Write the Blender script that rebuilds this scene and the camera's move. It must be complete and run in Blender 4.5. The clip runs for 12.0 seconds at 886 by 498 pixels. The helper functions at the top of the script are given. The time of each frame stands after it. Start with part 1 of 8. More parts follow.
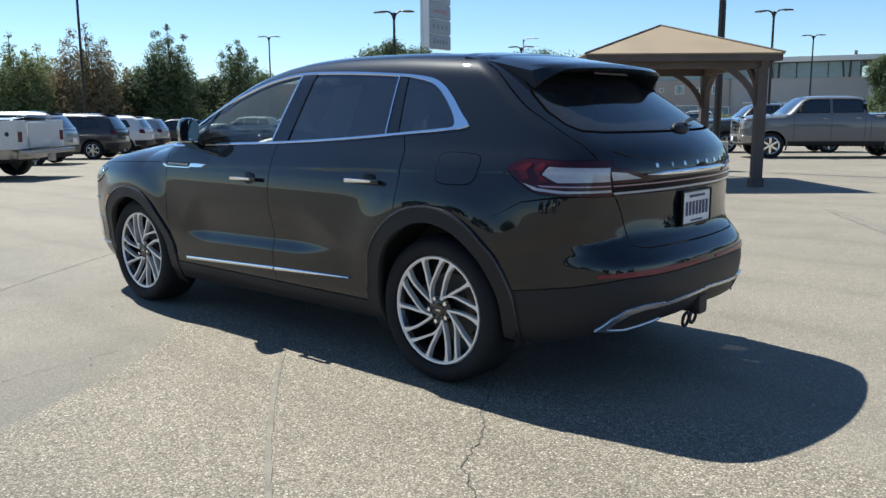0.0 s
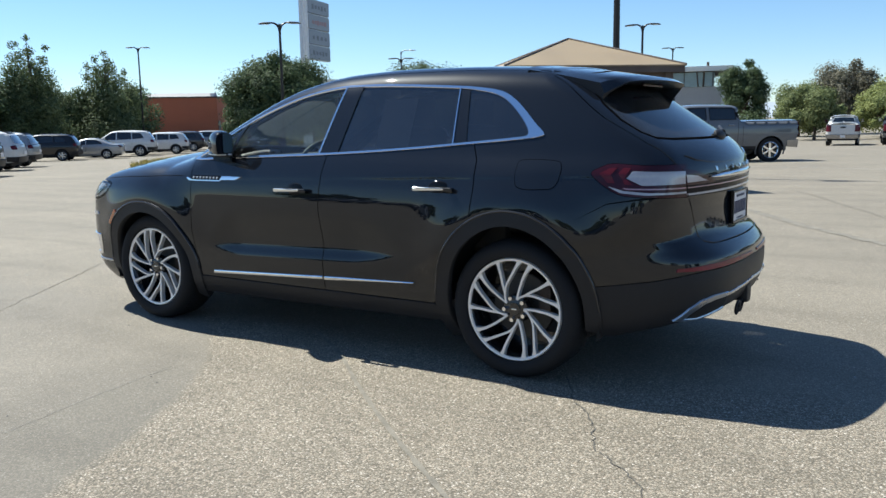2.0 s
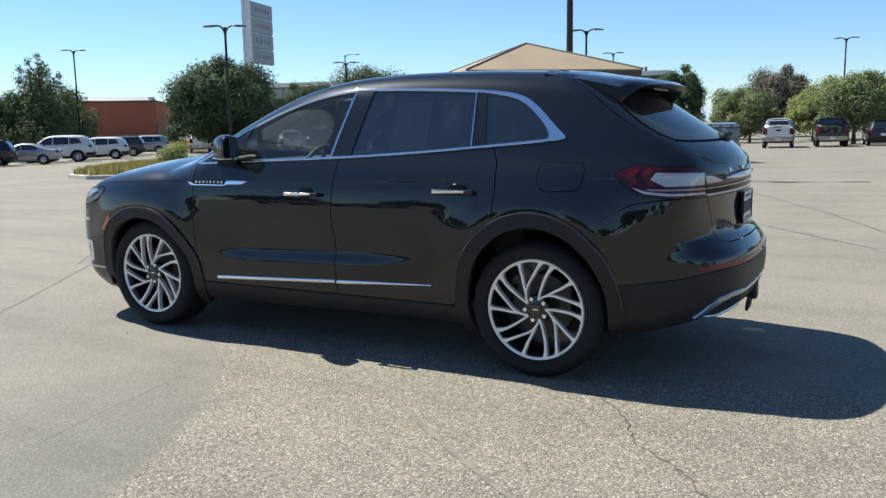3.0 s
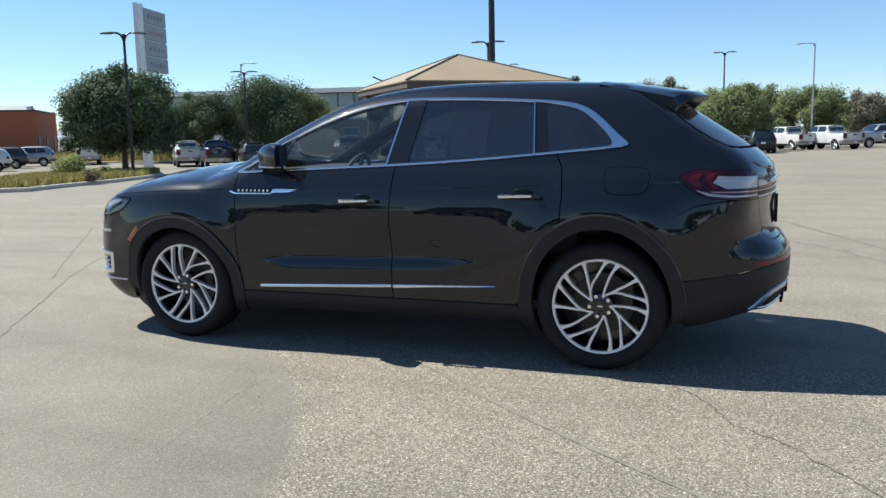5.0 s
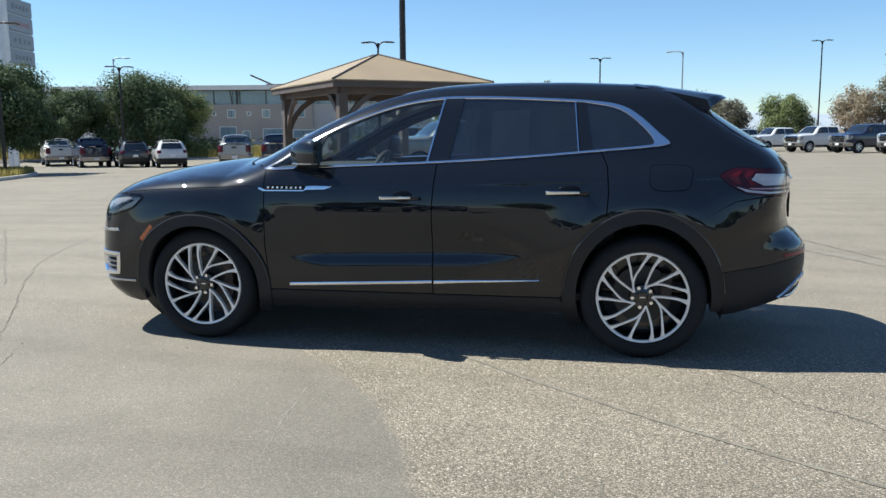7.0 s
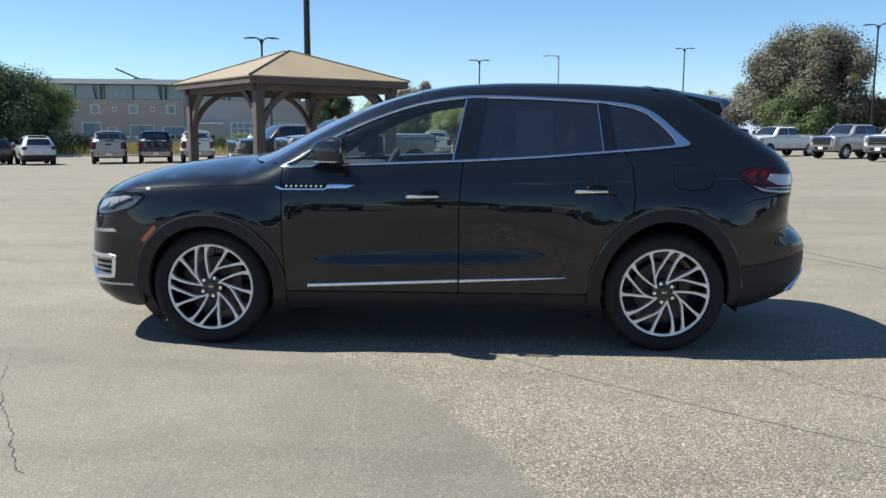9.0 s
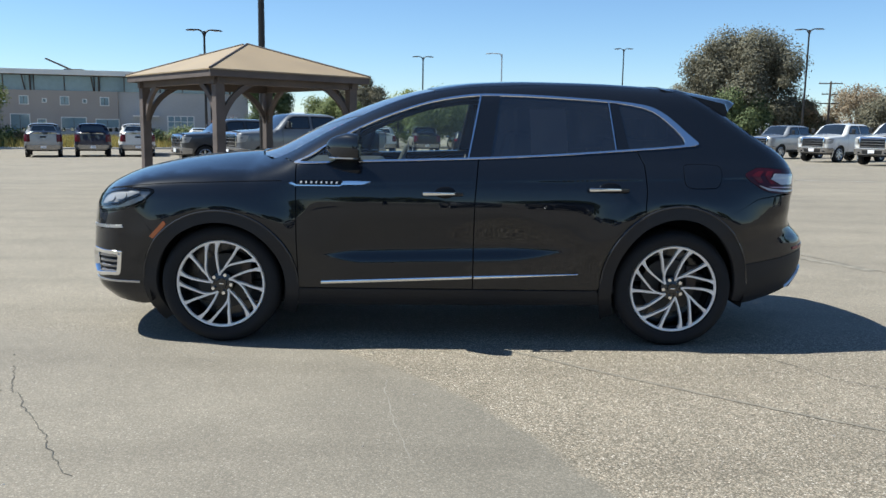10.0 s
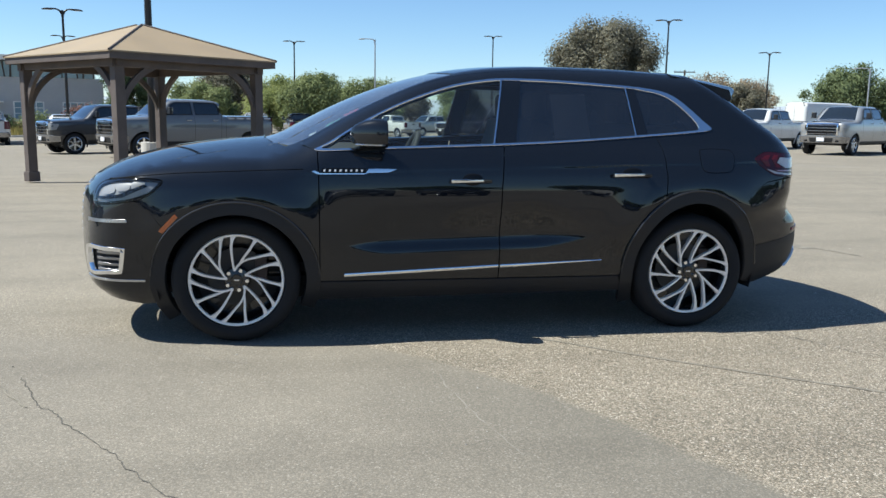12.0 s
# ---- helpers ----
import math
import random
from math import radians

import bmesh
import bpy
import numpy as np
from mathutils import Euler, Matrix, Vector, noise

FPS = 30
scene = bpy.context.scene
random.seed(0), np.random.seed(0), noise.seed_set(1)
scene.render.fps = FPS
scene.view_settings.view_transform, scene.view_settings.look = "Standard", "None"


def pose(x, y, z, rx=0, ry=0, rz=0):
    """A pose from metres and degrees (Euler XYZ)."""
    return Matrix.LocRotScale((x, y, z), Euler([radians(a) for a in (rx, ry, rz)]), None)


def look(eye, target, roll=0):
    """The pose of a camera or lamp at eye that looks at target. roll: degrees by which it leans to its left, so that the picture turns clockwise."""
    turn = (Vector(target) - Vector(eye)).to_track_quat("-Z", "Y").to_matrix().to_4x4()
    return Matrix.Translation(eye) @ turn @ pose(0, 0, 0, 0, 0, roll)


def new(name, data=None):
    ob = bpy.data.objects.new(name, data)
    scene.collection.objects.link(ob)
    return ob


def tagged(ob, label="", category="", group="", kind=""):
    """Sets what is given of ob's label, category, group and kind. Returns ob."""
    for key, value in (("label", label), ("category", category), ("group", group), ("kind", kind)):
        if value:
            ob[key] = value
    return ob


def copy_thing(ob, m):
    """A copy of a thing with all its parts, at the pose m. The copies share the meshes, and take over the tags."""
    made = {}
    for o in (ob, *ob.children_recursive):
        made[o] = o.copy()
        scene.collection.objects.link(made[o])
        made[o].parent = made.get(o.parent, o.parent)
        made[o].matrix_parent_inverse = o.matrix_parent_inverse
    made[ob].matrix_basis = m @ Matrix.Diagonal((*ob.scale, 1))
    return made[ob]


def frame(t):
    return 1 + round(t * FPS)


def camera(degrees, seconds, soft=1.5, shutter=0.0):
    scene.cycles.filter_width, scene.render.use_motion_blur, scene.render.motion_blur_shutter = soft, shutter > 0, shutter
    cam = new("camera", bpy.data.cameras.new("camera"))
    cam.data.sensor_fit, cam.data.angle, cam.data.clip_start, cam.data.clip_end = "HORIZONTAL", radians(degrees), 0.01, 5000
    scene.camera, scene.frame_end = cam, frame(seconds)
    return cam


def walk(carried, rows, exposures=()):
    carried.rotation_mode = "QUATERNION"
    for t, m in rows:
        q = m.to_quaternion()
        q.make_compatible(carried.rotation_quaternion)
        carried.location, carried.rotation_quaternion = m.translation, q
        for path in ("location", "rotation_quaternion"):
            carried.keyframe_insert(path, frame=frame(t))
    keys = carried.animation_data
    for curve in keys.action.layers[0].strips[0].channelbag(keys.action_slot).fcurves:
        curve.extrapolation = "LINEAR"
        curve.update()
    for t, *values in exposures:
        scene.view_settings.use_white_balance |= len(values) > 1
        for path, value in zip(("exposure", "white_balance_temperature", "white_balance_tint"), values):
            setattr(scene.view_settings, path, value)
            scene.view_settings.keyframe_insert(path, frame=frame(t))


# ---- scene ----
cam = camera(56.5, 12.0)
PATH = [
    (0, (4.082, -3.897, 1.355), (2.785, -2.411, 1.024), -0.3),
    (0.5, (3.906, -4.152, 1.363), (2.666, -2.618, 1.033), -0.3),
    (1, (3.743, -4.328, 1.357), (2.573, -2.739, 1.031), -0.4),
    (1.5, (3.543, -4.452, 1.363), (2.431, -2.82, 1.049), -0.6),
    (2, (3.378, -4.679, 1.362), (2.323, -3.008, 1.054), -0.9),
    (2.5, (3.232, -4.822, 1.351), (2.241, -3.111, 1.047), -0.9),
    (3, (3.031, -4.921, 1.365), (2.096, -3.178, 1.064), -1.0),
    (5, (2.213, -5.496, 1.372), (1.515, -3.643, 1.09), -1.1),
    (5.5, (1.979, -5.639, 1.371), (1.347, -3.763, 1.085), -1.0),
    (6, (1.743, -5.689, 1.364), (1.186, -3.789, 1.084), -0.9),
    (6.5, (1.51, -5.754, 1.373), (1.026, -3.835, 1.09), -0.7),
    (7, (1.262, -5.856, 1.367), (0.852, -3.919, 1.083), -0.5),
    (9, (0.326, -5.966, 1.364), (0.22, -3.989, 1.078), 0.2),
    (9.5, (0.109, -5.961, 1.367), (0.08, -3.981, 1.085), 0.6),
    (10, (-0.148, -6.0, 1.366), (-0.105, -4.022, 1.073), 0.9),
    (10.5, (-0.371, -5.947, 1.348), (-0.247, -3.974, 1.045), 1.1),
    (11, (-0.6, -5.88, 1.359), (-0.399, -3.914, 1.057), 1.1),
    (11.5, (-0.875, -5.855, 1.362), (-0.595, -3.9, 1.044), 1.1),
    (12, (-1.104, -5.774, 1.345), (-0.743, -3.833, 1.025), 0.9),
]
walk(cam, [(t, look(eye, target, roll)) for t, eye, target, roll in PATH],
     [(0.0, 0.87, 6100, 5), (12.0, 0.87, 6100, 5)])

# ---------------------------------------------------------------- world and sun
SUN_TO = Vector((-0.725, 0.08, 1.0)).normalized()
world = bpy.data.worlds.new("sky")
scene.world = world
world.use_nodes = True
wn = world.node_tree
sky = wn.nodes.new("ShaderNodeTexSky")
sky.sky_type = "NISHITA"
sky.sun_disc = False
sky.sun_elevation = math.asin(SUN_TO.z)
sky.sun_rotation = math.atan2(SUN_TO.x, SUN_TO.y)
sky.altitude = 900
sky.air_density = 1.0
sky.dust_density = 0.0
sky.ozone_density = 6.0
bg = wn.nodes["Background"]
wn.links.new(sky.outputs[0], bg.inputs[0])
bg.inputs[1].default_value = 0.078
sun = new("sun", bpy.data.lights.new("sun", "SUN"))
sun.data.energy = 4.8
sun.data.angle = radians(0.53)
sun.data.color = (1.0, 0.945, 0.85)
sun.matrix_world = look(SUN_TO * 50, (0, 0, 0))


# ---------------------------------------------------------------- materials
def nodes_of(name):
    m = bpy.data.materials.new(name)
    m.use_nodes = True
    nt = m.node_tree
    return m, nt, nt.nodes["Principled BSDF"]


def ramp(nt, src, stops):
    r = nt.nodes.new("ShaderNodeValToRGB")
    el = r.color_ramp.elements
    while len(el) > 1:
        el.remove(el[-1])
    el[0].position, el[0].color = stops[0][0], (*stops[0][1], 1)
    for p, c in stops[1:]:
        e = el.new(p)
        e.color = (*c, 1)
    nt.links.new(src, r.inputs[0])
    return r.outputs[0]


def tex(nt, kind, scale, detail=4.0, vec=None, **kw):
    n = nt.nodes.new(kind)
    n.inputs["Scale"].default_value = scale
    if "Detail" in n.inputs:
        n.inputs["Detail"].default_value = detail
    for k, v in kw.items():
        n.inputs[k].default_value = v
    if vec is not None:
        nt.links.new(vec, n.inputs["Vector"])
    return n


def coords(nt, which="Object"):
    return nt.nodes.new("ShaderNodeTexCoord").outputs[which]


def mixc(nt, fac, a, b, mode="MIX"):
    n = nt.nodes.new("ShaderNodeMix")
    n.data_type, n.blend_type = "RGBA", mode
    for sock, v in ((n.inputs[0], fac), (n.inputs[6], a), (n.inputs[7], b)):
        if isinstance(v, (int, float)):
            sock.default_value = v
        elif isinstance(v, tuple):
            sock.default_value = (*v, 1)
        else:
            nt.links.new(v, sock)
    return n.outputs[2]


def bump(nt, bsdf, height, strength, distance):
    b = nt.nodes.new("ShaderNodeBump")
    b.inputs["Strength"].default_value = strength
    b.inputs["Distance"].default_value = distance
    nt.links.new(height, b.inputs["Height"])
    nt.links.new(b.outputs[0], bsdf.inputs["Normal"])
    return b


def surface(name, colour, rough=0.5, metal=0.0, vary=0.12, scale=6.0, fine=80.0, relief=0.0, relief_scale=120.0,
            coat=0.0, spec=0.5):
    """A plain surface with colour drift at two scales, uneven gloss and a fine relief."""
    m, nt, b = nodes_of(name)
    co = coords(nt)
    big = tex(nt, "ShaderNodeTexNoise", scale, 3.0, co)
    small = tex(nt, "ShaderNodeTexNoise", fine, 3.0, co)
    lo = tuple(c * (1 - vary) for c in colour)
    hi = tuple(min(1, c * (1 + vary)) for c in colour)
    c1 = ramp(nt, big.outputs[0], [(0.3, lo), (0.7, hi)])
    c2 = mixc(nt, 0.35, c1, ramp(nt, small.outputs[0], [(0.3, lo), (0.7, hi)]))
    nt.links.new(c2, b.inputs["Base Color"])
    r = nt.nodes.new("ShaderNodeMapRange")
    r.inputs[3].default_value = max(0.0, rough * 0.85)
    r.inputs[4].default_value = min(1.0, rough * 1.15)
    nt.links.new(big.outputs[0], r.inputs[0])
    nt.links.new(r.outputs[0], b.inputs["Roughness"])
    b.inputs["Metallic"].default_value = metal
    b.inputs["Specular IOR Level"].default_value = spec
    if coat:
        b.inputs["Coat Weight"].default_value = coat
        b.inputs["Coat Roughness"].default_value = 0.03
    if relief:
        rt = tex(nt, "ShaderNodeTexNoise", relief_scale, 4.0, co)
        bump(nt, b, rt.outputs[0], 0.6, relief)
    return m


def car_paint(name, colour, flake=0.0, rough=0.35, spec=0.15, coat_ior=1.5, spread=0.15):
    m, nt, b = nodes_of(name)
    co = coords(nt)
    dust = tex(nt, "ShaderNodeTexNoise", 3.0, 5.0, co)
    fine = tex(nt, "ShaderNodeTexNoise", 900.0, 1.0, co)
    c = ramp(nt, fine.outputs[0], [(0.35, tuple(x * (1 - spread) for x in colour)), (0.7, tuple(min(1, x * (1 + spread)) for x in colour))])
    nt.links.new(c, b.inputs["Base Color"])
    b.inputs["Roughness"].default_value = rough
    b.inputs["Metallic"].default_value = flake
    b.inputs["Specular IOR Level"].default_value = spec
    b.inputs["Coat Weight"].default_value = 1.0
    b.inputs["Coat IOR"].default_value = coat_ior
    nt.links.new(ramp(nt, dust.outputs[0], [(0.35, (0.004,) * 3), (0.8, (0.02,) * 3)]), b.inputs["Coat Roughness"])
    return m


def pane(name, tint, gloss_rough=0.0, base=0.042, dust=0.0):
    """Window glass: tinted see-through with a mirror-like Fresnel gloss and a thin, uneven film of dust."""
    m = bpy.data.materials.new(name)
    m.use_nodes = True
    nt = m.node_tree
    nt.nodes.clear()
    out = nt.nodes.new("ShaderNodeOutputMaterial")
    t = nt.nodes.new("ShaderNodeBsdfTransparent")
    t.inputs[0].default_value = (*tint, 1)
    g = nt.nodes.new("ShaderNodeBsdfGlossy")
    g.inputs["Roughness"].default_value = gloss_rough
    lw = nt.nodes.new("ShaderNodeLayerWeight")
    lw.inputs[0].default_value = 0.5
    pw = nt.nodes.new("ShaderNodeMath")
    pw.operation = "POWER"
    pw.inputs[1].default_value = 5.0
    fr = nt.nodes.new("ShaderNodeMath")
    fr.operation = "MULTIPLY_ADD"
    fr.inputs[1].default_value, fr.inputs[2].default_value = 0.94, base
    nt.links.new(lw.outputs["Facing"], pw.inputs[0])
    nt.links.new(pw.outputs[0], fr.inputs[0])
    mx = nt.nodes.new("ShaderNodeMixShader")
    nt.links.new(fr.outputs[0], mx.inputs[0])
    nt.links.new(t.outputs[0], mx.inputs[1])
    nt.links.new(g.outputs[0], mx.inputs[2])
    if dust:
        film = nt.nodes.new("ShaderNodeBsdfDiffuse")
        film.inputs[0].default_value = (0.37, 0.38, 0.39, 1)
        smear = tex(nt, "ShaderNodeTexNoise", 5.0, 5.0, coords(nt))
        top = nt.nodes.new("ShaderNodeMixShader")
        nt.links.new(ramp(nt, smear.outputs[0], [(0.3, (dust * 0.6,) * 3), (0.7, (dust * 1.4,) * 3)]), top.inputs[0])
        nt.links.new(mx.outputs[0], top.inputs[1])
        nt.links.new(film.outputs[0], top.inputs[2])
        mx = top
    nt.links.new(mx.outputs[0], out.inputs[0])
    return m


def foliage(name, dark, light, dry=None):
    m, nt, b = nodes_of(name)
    geo = nt.nodes.new("ShaderNodeNewGeometry")
    co = coords(nt)
    clump = tex(nt, "ShaderNodeTexNoise", 0.9, 2.0, co)
    stops = [(0.0, dark), (0.55, light), (1.0, dry or tuple(min(1, c * 1.25) for c in light))]
    c1 = ramp(nt, geo.outputs["Random Per Island"], stops)
    c2 = ramp(nt, clump.outputs[0], [(0.35, dark), (0.68, dry or light)])
    nt.links.new(mixc(nt, 0.4, c1, c2), b.inputs["Base Color"])
    b.inputs["Roughness"].default_value = 0.65
    b.inputs["Specular IOR Level"].default_value = 0.15
    tr = nt.nodes.new("ShaderNodeBsdfTranslucent")
    nt.links.new(c1, tr.inputs[0])
    mx = nt.nodes.new("ShaderNodeMixShader")
    mx.inputs[0].default_value = 0.30
    nt.links.new(b.outputs[0], mx.inputs[1])
    nt.links.new(tr.outputs[0], mx.inputs[2])
    nt.links.new(mx.outputs[0], nt.nodes["Material Output"].inputs[0])
    return m


M_BLACK = car_paint("black_paint", (0.0074, 0.0092, 0.0130), 0.0, 0.36, 0.018, 1.52, 0.3)
M_CLAD = surface("matte_black_plastic", (0.015, 0.016, 0.019), 0.5, spec=0.30, relief=0.0006, relief_scale=500)
M_DARK = surface("dark_underbody", (0.012, 0.012, 0.013), 0.8)
M_CHROME = surface("chrome", (0.82, 0.83, 0.85), 0.07, 1.0, 0.03)
M_SATIN = surface("satin_silver", (0.55, 0.56, 0.58), 0.28, 1.0, 0.05)
M_RIMFACE = surface("machined_aluminium", (0.80, 0.79, 0.775), 0.30, 0.35, 0.05)
M_RIMDARK = surface("gloss_black_rim", (0.012, 0.012, 0.013), 0.25, 0.0, coat=0.6)
M_TYRE = surface("tyre_rubber", (0.014, 0.0145, 0.016), 0.75, spec=0.25, relief=0.002, relief_scale=180)
M_DISC = surface("brake_steel", (0.055, 0.053, 0.05), 0.5, 0.6)
M_GLASS_F = pane("front_side_glass", (0.86, 0.92, 0.89), 0.0, 0.075, 0.015)
M_GLASS_R = pane("privacy_glass", (0.085, 0.093, 0.108), 0.0, 0.135, 0.018)
M_GLASS_T = pane("tailgate_glass", (0.085, 0.093, 0.108), 0.0, 0.075, 0.04)
M_GLASS_W = pane("windscreen_glass", (0.66, 0.74, 0.72), 0.0, 0.42, 0.06)
M_LENS = pane("clear_lens", (0.95, 0.96, 0.97))
M_LEATHER = surface("dark_leather", (0.03, 0.028, 0.027), 0.5, relief=0.0008, relief_scale=300)
M_TRIM = surface("interior_trim_grey", (0.10, 0.095, 0.09), 0.6)
M_HEADLINER = surface("headliner", (0.42, 0.40, 0.37), 0.9)
M_GLOSSBLACK = surface("gloss_black_trim", (0.007, 0.0075, 0.009), 0.08, spec=0.18)
M_EDGE = surface("satin_black_edge", (0.022, 0.023, 0.026), 0.24, spec=0.6)
M_REDLENS = surface("red_lens", (0.085, 0.009, 0.016), 0.2, spec=0.3)
M_DARKRED = surface("dark_red_lens", (0.034, 0.006, 0.012), 0.15, spec=0.35)
M_CLEARLENS = surface("frosted_clear_lens", (0.36, 0.365, 0.40), 0.12, coat=1.0)
M_PINK = surface("light_strip_lens", (0.34, 0.20, 0.24), 0.15, coat=1.0)
M_REFLECTOR = surface("red_reflector", (0.17, 0.012, 0.022), 0.2, spec=0.4)
M_SMOKE = surface("smoked_lens", (0.010, 0.009, 0.011), 0.2, spec=0.06)
M_DULLBLACK = surface("dull_black_paint", (0.018, 0.020, 0.025), 0.4, spec=0.22)
M_ORANGE = surface("amber_lens", (0.45, 0.10, 0.02), 0.15, coat=1.0)
M_PLATE = surface("licence_plate_white", (0.70, 0.70, 0.72), 0.4)
M_INK = surface("dark_blue_ink", (0.03, 0.04, 0.10), 0.5)
M_WHITEINK = surface("white_lettering", (0.75, 0.75, 0.75), 0.4)
M_HEADLAMP = surface("headlamp_reflector", (0.27, 0.265, 0.255), 0.38, 0.15, coat=0.25)
M_MIRROR = surface("mirror_glass", (0.40, 0.46, 0.43), 0.01, 1.0, 0.01)
M_RUST = surface("worn_steel", (0.09, 0.07, 0.06), 0.6, 0.7, 0.3)
M_STICK_G = surface("green_sticker", (0.05, 0.35, 0.22), 0.5)
M_STICK_R = surface("red_sticker", (0.55, 0.05, 0.06), 0.5)
M_SEAL = surface("black_seal", (0.004, 0.004, 0.0045), 0.8, spec=0.0)
M_BUMPER = surface("dark_chrome_bumper", (0.30, 0.30, 0.31), 0.25, 0.8, 0.15)
M_WHITEPAPER = surface("white_paper", (0.75, 0.75, 0.75), 0.7)


# ---------------------------------------------------------------- mesh helpers
def mesh_ob(name, V, F, mat, parent=None, label="", smooth=False, normals=None, kind="", category=""):
    me = bpy.data.meshes.new(name)
    me.from_pydata([tuple(v) for v in V], [], [tuple(int(i) for i in f) for f in F])
    me.materials.append(mat)
    if smooth or normals is not None:
        me.polygons.foreach_set("use_smooth", [True] * len(me.polygons))
    if normals is not None:
        me.normals_split_custom_set_from_vertices([tuple(n) for n in normals])
    me.update()
    ob = new(name, me)
    if parent is not None:
        ob.parent = parent
    return tagged(ob, label, category, "", kind)


def part(name, bm, material, parent, label="", smooth=False):
    me = bpy.data.meshes.new(name)
    bmesh.ops.recalc_face_normals(bm, faces=bm.faces)
    bm.to_mesh(me)
    bm.free()
    me.materials.append(material)
    if smooth:
        me.polygons.foreach_set("use_smooth", [True] * len(me.polygons))
        me.set_sharp_from_angle(angle=radians(35))
    ob = new(name, me)
    if parent is not None:
        ob.parent = parent
    return tagged(ob, label)


def empty(name, m, label, category, group="", kind=""):
    ob = new(name)
    ob.empty_display_size = 0.2
    ob.matrix_basis = m
    return tagged(ob, label, category, group, kind)


def box(bm, cx, cy, cz, sx, sy, sz, bevel=0.0, m=None, seg=2):
    """Adds a bevelled box to bm."""
    t = bmesh.new()
    bmesh.ops.create_cube(t, size=1.0, matrix=Matrix.Translation((cx, cy, cz)) @ Matrix.Diagonal((sx, sy, sz, 1)))
    if bevel:
        bmesh.ops.bevel(t, geom=t.edges[:], offset=bevel, segments=seg, profile=0.7, affect="EDGES")
    if m is not None:
        bmesh.ops.transform(t, matrix=m, verts=t.verts)
    add_bm(bm, t)
    return bm


def add_bm(bm, t):
    vs = [bm.verts.new(v.co) for v in t.verts]
    t.verts.index_update()
    for f in t.faces:
        bm.faces.new([vs[v.index] for v in f.verts])
    t.free()


def rod(bm, a, b, r0, r1=None, n=12, caps=True):
    """A tapered round bar from a to b."""
    r1 = r0 if r1 is None else r1
    a, b = Vector(a), Vector(b)
    q = (b - a).to_track_quat("Z", "Y")
    rings = []
    for p, r in ((a, r0), (b, r1)):
        rings.append([bm.verts.new(p + q @ Vector((r * math.cos(2 * math.pi * i / n), r * math.sin(2 * math.pi * i / n), 0))) for i in range(n)])
    for i in range(n):
        j = (i + 1) % n
        bm.faces.new((rings[0][i], rings[0][j], rings[1][j], rings[1][i]))
    if caps:
        bm.faces.new(rings[0][::-1])
        bm.faces.new(rings[1])
    return bm


def tube(bm, pts, radii, n=10):
    """A bent round bar through pts."""
    pts = [Vector(p) for p in pts]
    rings = []
    for i, p in enumerate(pts):
        d = (pts[min(i + 1, len(pts) - 1)] - pts[max(i - 1, 0)]).normalized()
        q = d.to_track_quat("Z", "Y")
        r = radii[i] if isinstance(radii, (list, tuple)) else radii
        rings.append([bm.verts.new(p + q @ Vector((r * math.cos(2 * math.pi * k / n), r * math.sin(2 * math.pi * k / n), 0))) for k in range(n)])
    for u, v in zip(rings, rings[1:]):
        best = min(range(n), key=lambda s: (u[0].co - v[s].co).length)
        for k in range(n):
            bm.faces.new((u[k], u[(k + 1) % n], v[(k + 1 + best) % n], v[(k + best) % n]))
    bm.faces.new(rings[0][::-1])
    bm.faces.new(rings[-1])
    return bm


def lathe(bm, prof, n=48, axis="y"):
    """Turns a profile of (radius, along) round an axis."""
    rings = []
    for r, a in prof:
        ring = []
        for i in range(n):
            t = 2 * math.pi * i / n
            c, s = r * math.cos(t), r * math.sin(t)
            ring.append(bm.verts.new((c, a, s) if axis == "y" else (c, s, a)))
        rings.append(ring)
    for u, v in zip(rings, rings[1:]):
        for i in range(n):
            j = (i + 1) % n
            bm.faces.new((u[i], u[j], v[j], v[i]))
    return bm


from mathutils import geometry


class Curve:
    """A smooth curve through (u, v) points, for arrays."""

    def __init__(self, pts):
        self.u = np.array([p[0] for p in pts], float)
        self.v = np.array([p[1] for p in pts], float)
        d = np.diff(self.v) / np.diff(self.u)
        m = np.empty_like(self.v)
        m[1:-1] = np.where(d[:-1] * d[1:] > 0, 2 * d[:-1] * d[1:] / (d[:-1] + d[1:] + 1e-12), 0)
        m[0], m[-1] = d[0], d[-1]
        self.m = m

    def __call__(self, q):
        q = np.asarray(q, float)
        i = np.clip(np.searchsorted(self.u, q) - 1, 0, len(self.u) - 2)
        h = self.u[i + 1] - self.u[i]
        t = (q - self.u[i]) / h
        lin = np.where(t < 0, self.v[i] + self.m[i] * (q - self.u[i]), self.v[i + 1] + self.m[i + 1] * (q - self.u[i + 1]))
        tc = np.clip(t, 0, 1)
        out = ((2 * tc**3 - 3 * tc**2 + 1) * self.v[i] + (tc**3 - 2 * tc**2 + tc) * h * self.m[i]
               + (-2 * tc**3 + 3 * tc**2) * self.v[i + 1] + (tc**3 - tc**2) * h * self.m[i + 1])
        return np.where((t < 0) | (t > 1), lin, out)


def smax(a, b, k):
    h = np.clip(0.5 + 0.5 * (a - b) / k, 0, 1)
    return b * (1 - h) + a * h + k * h * (1 - h)


def step(t):
    t = np.clip(t, 0, 1)
    return t * t * (3 - 2 * t)


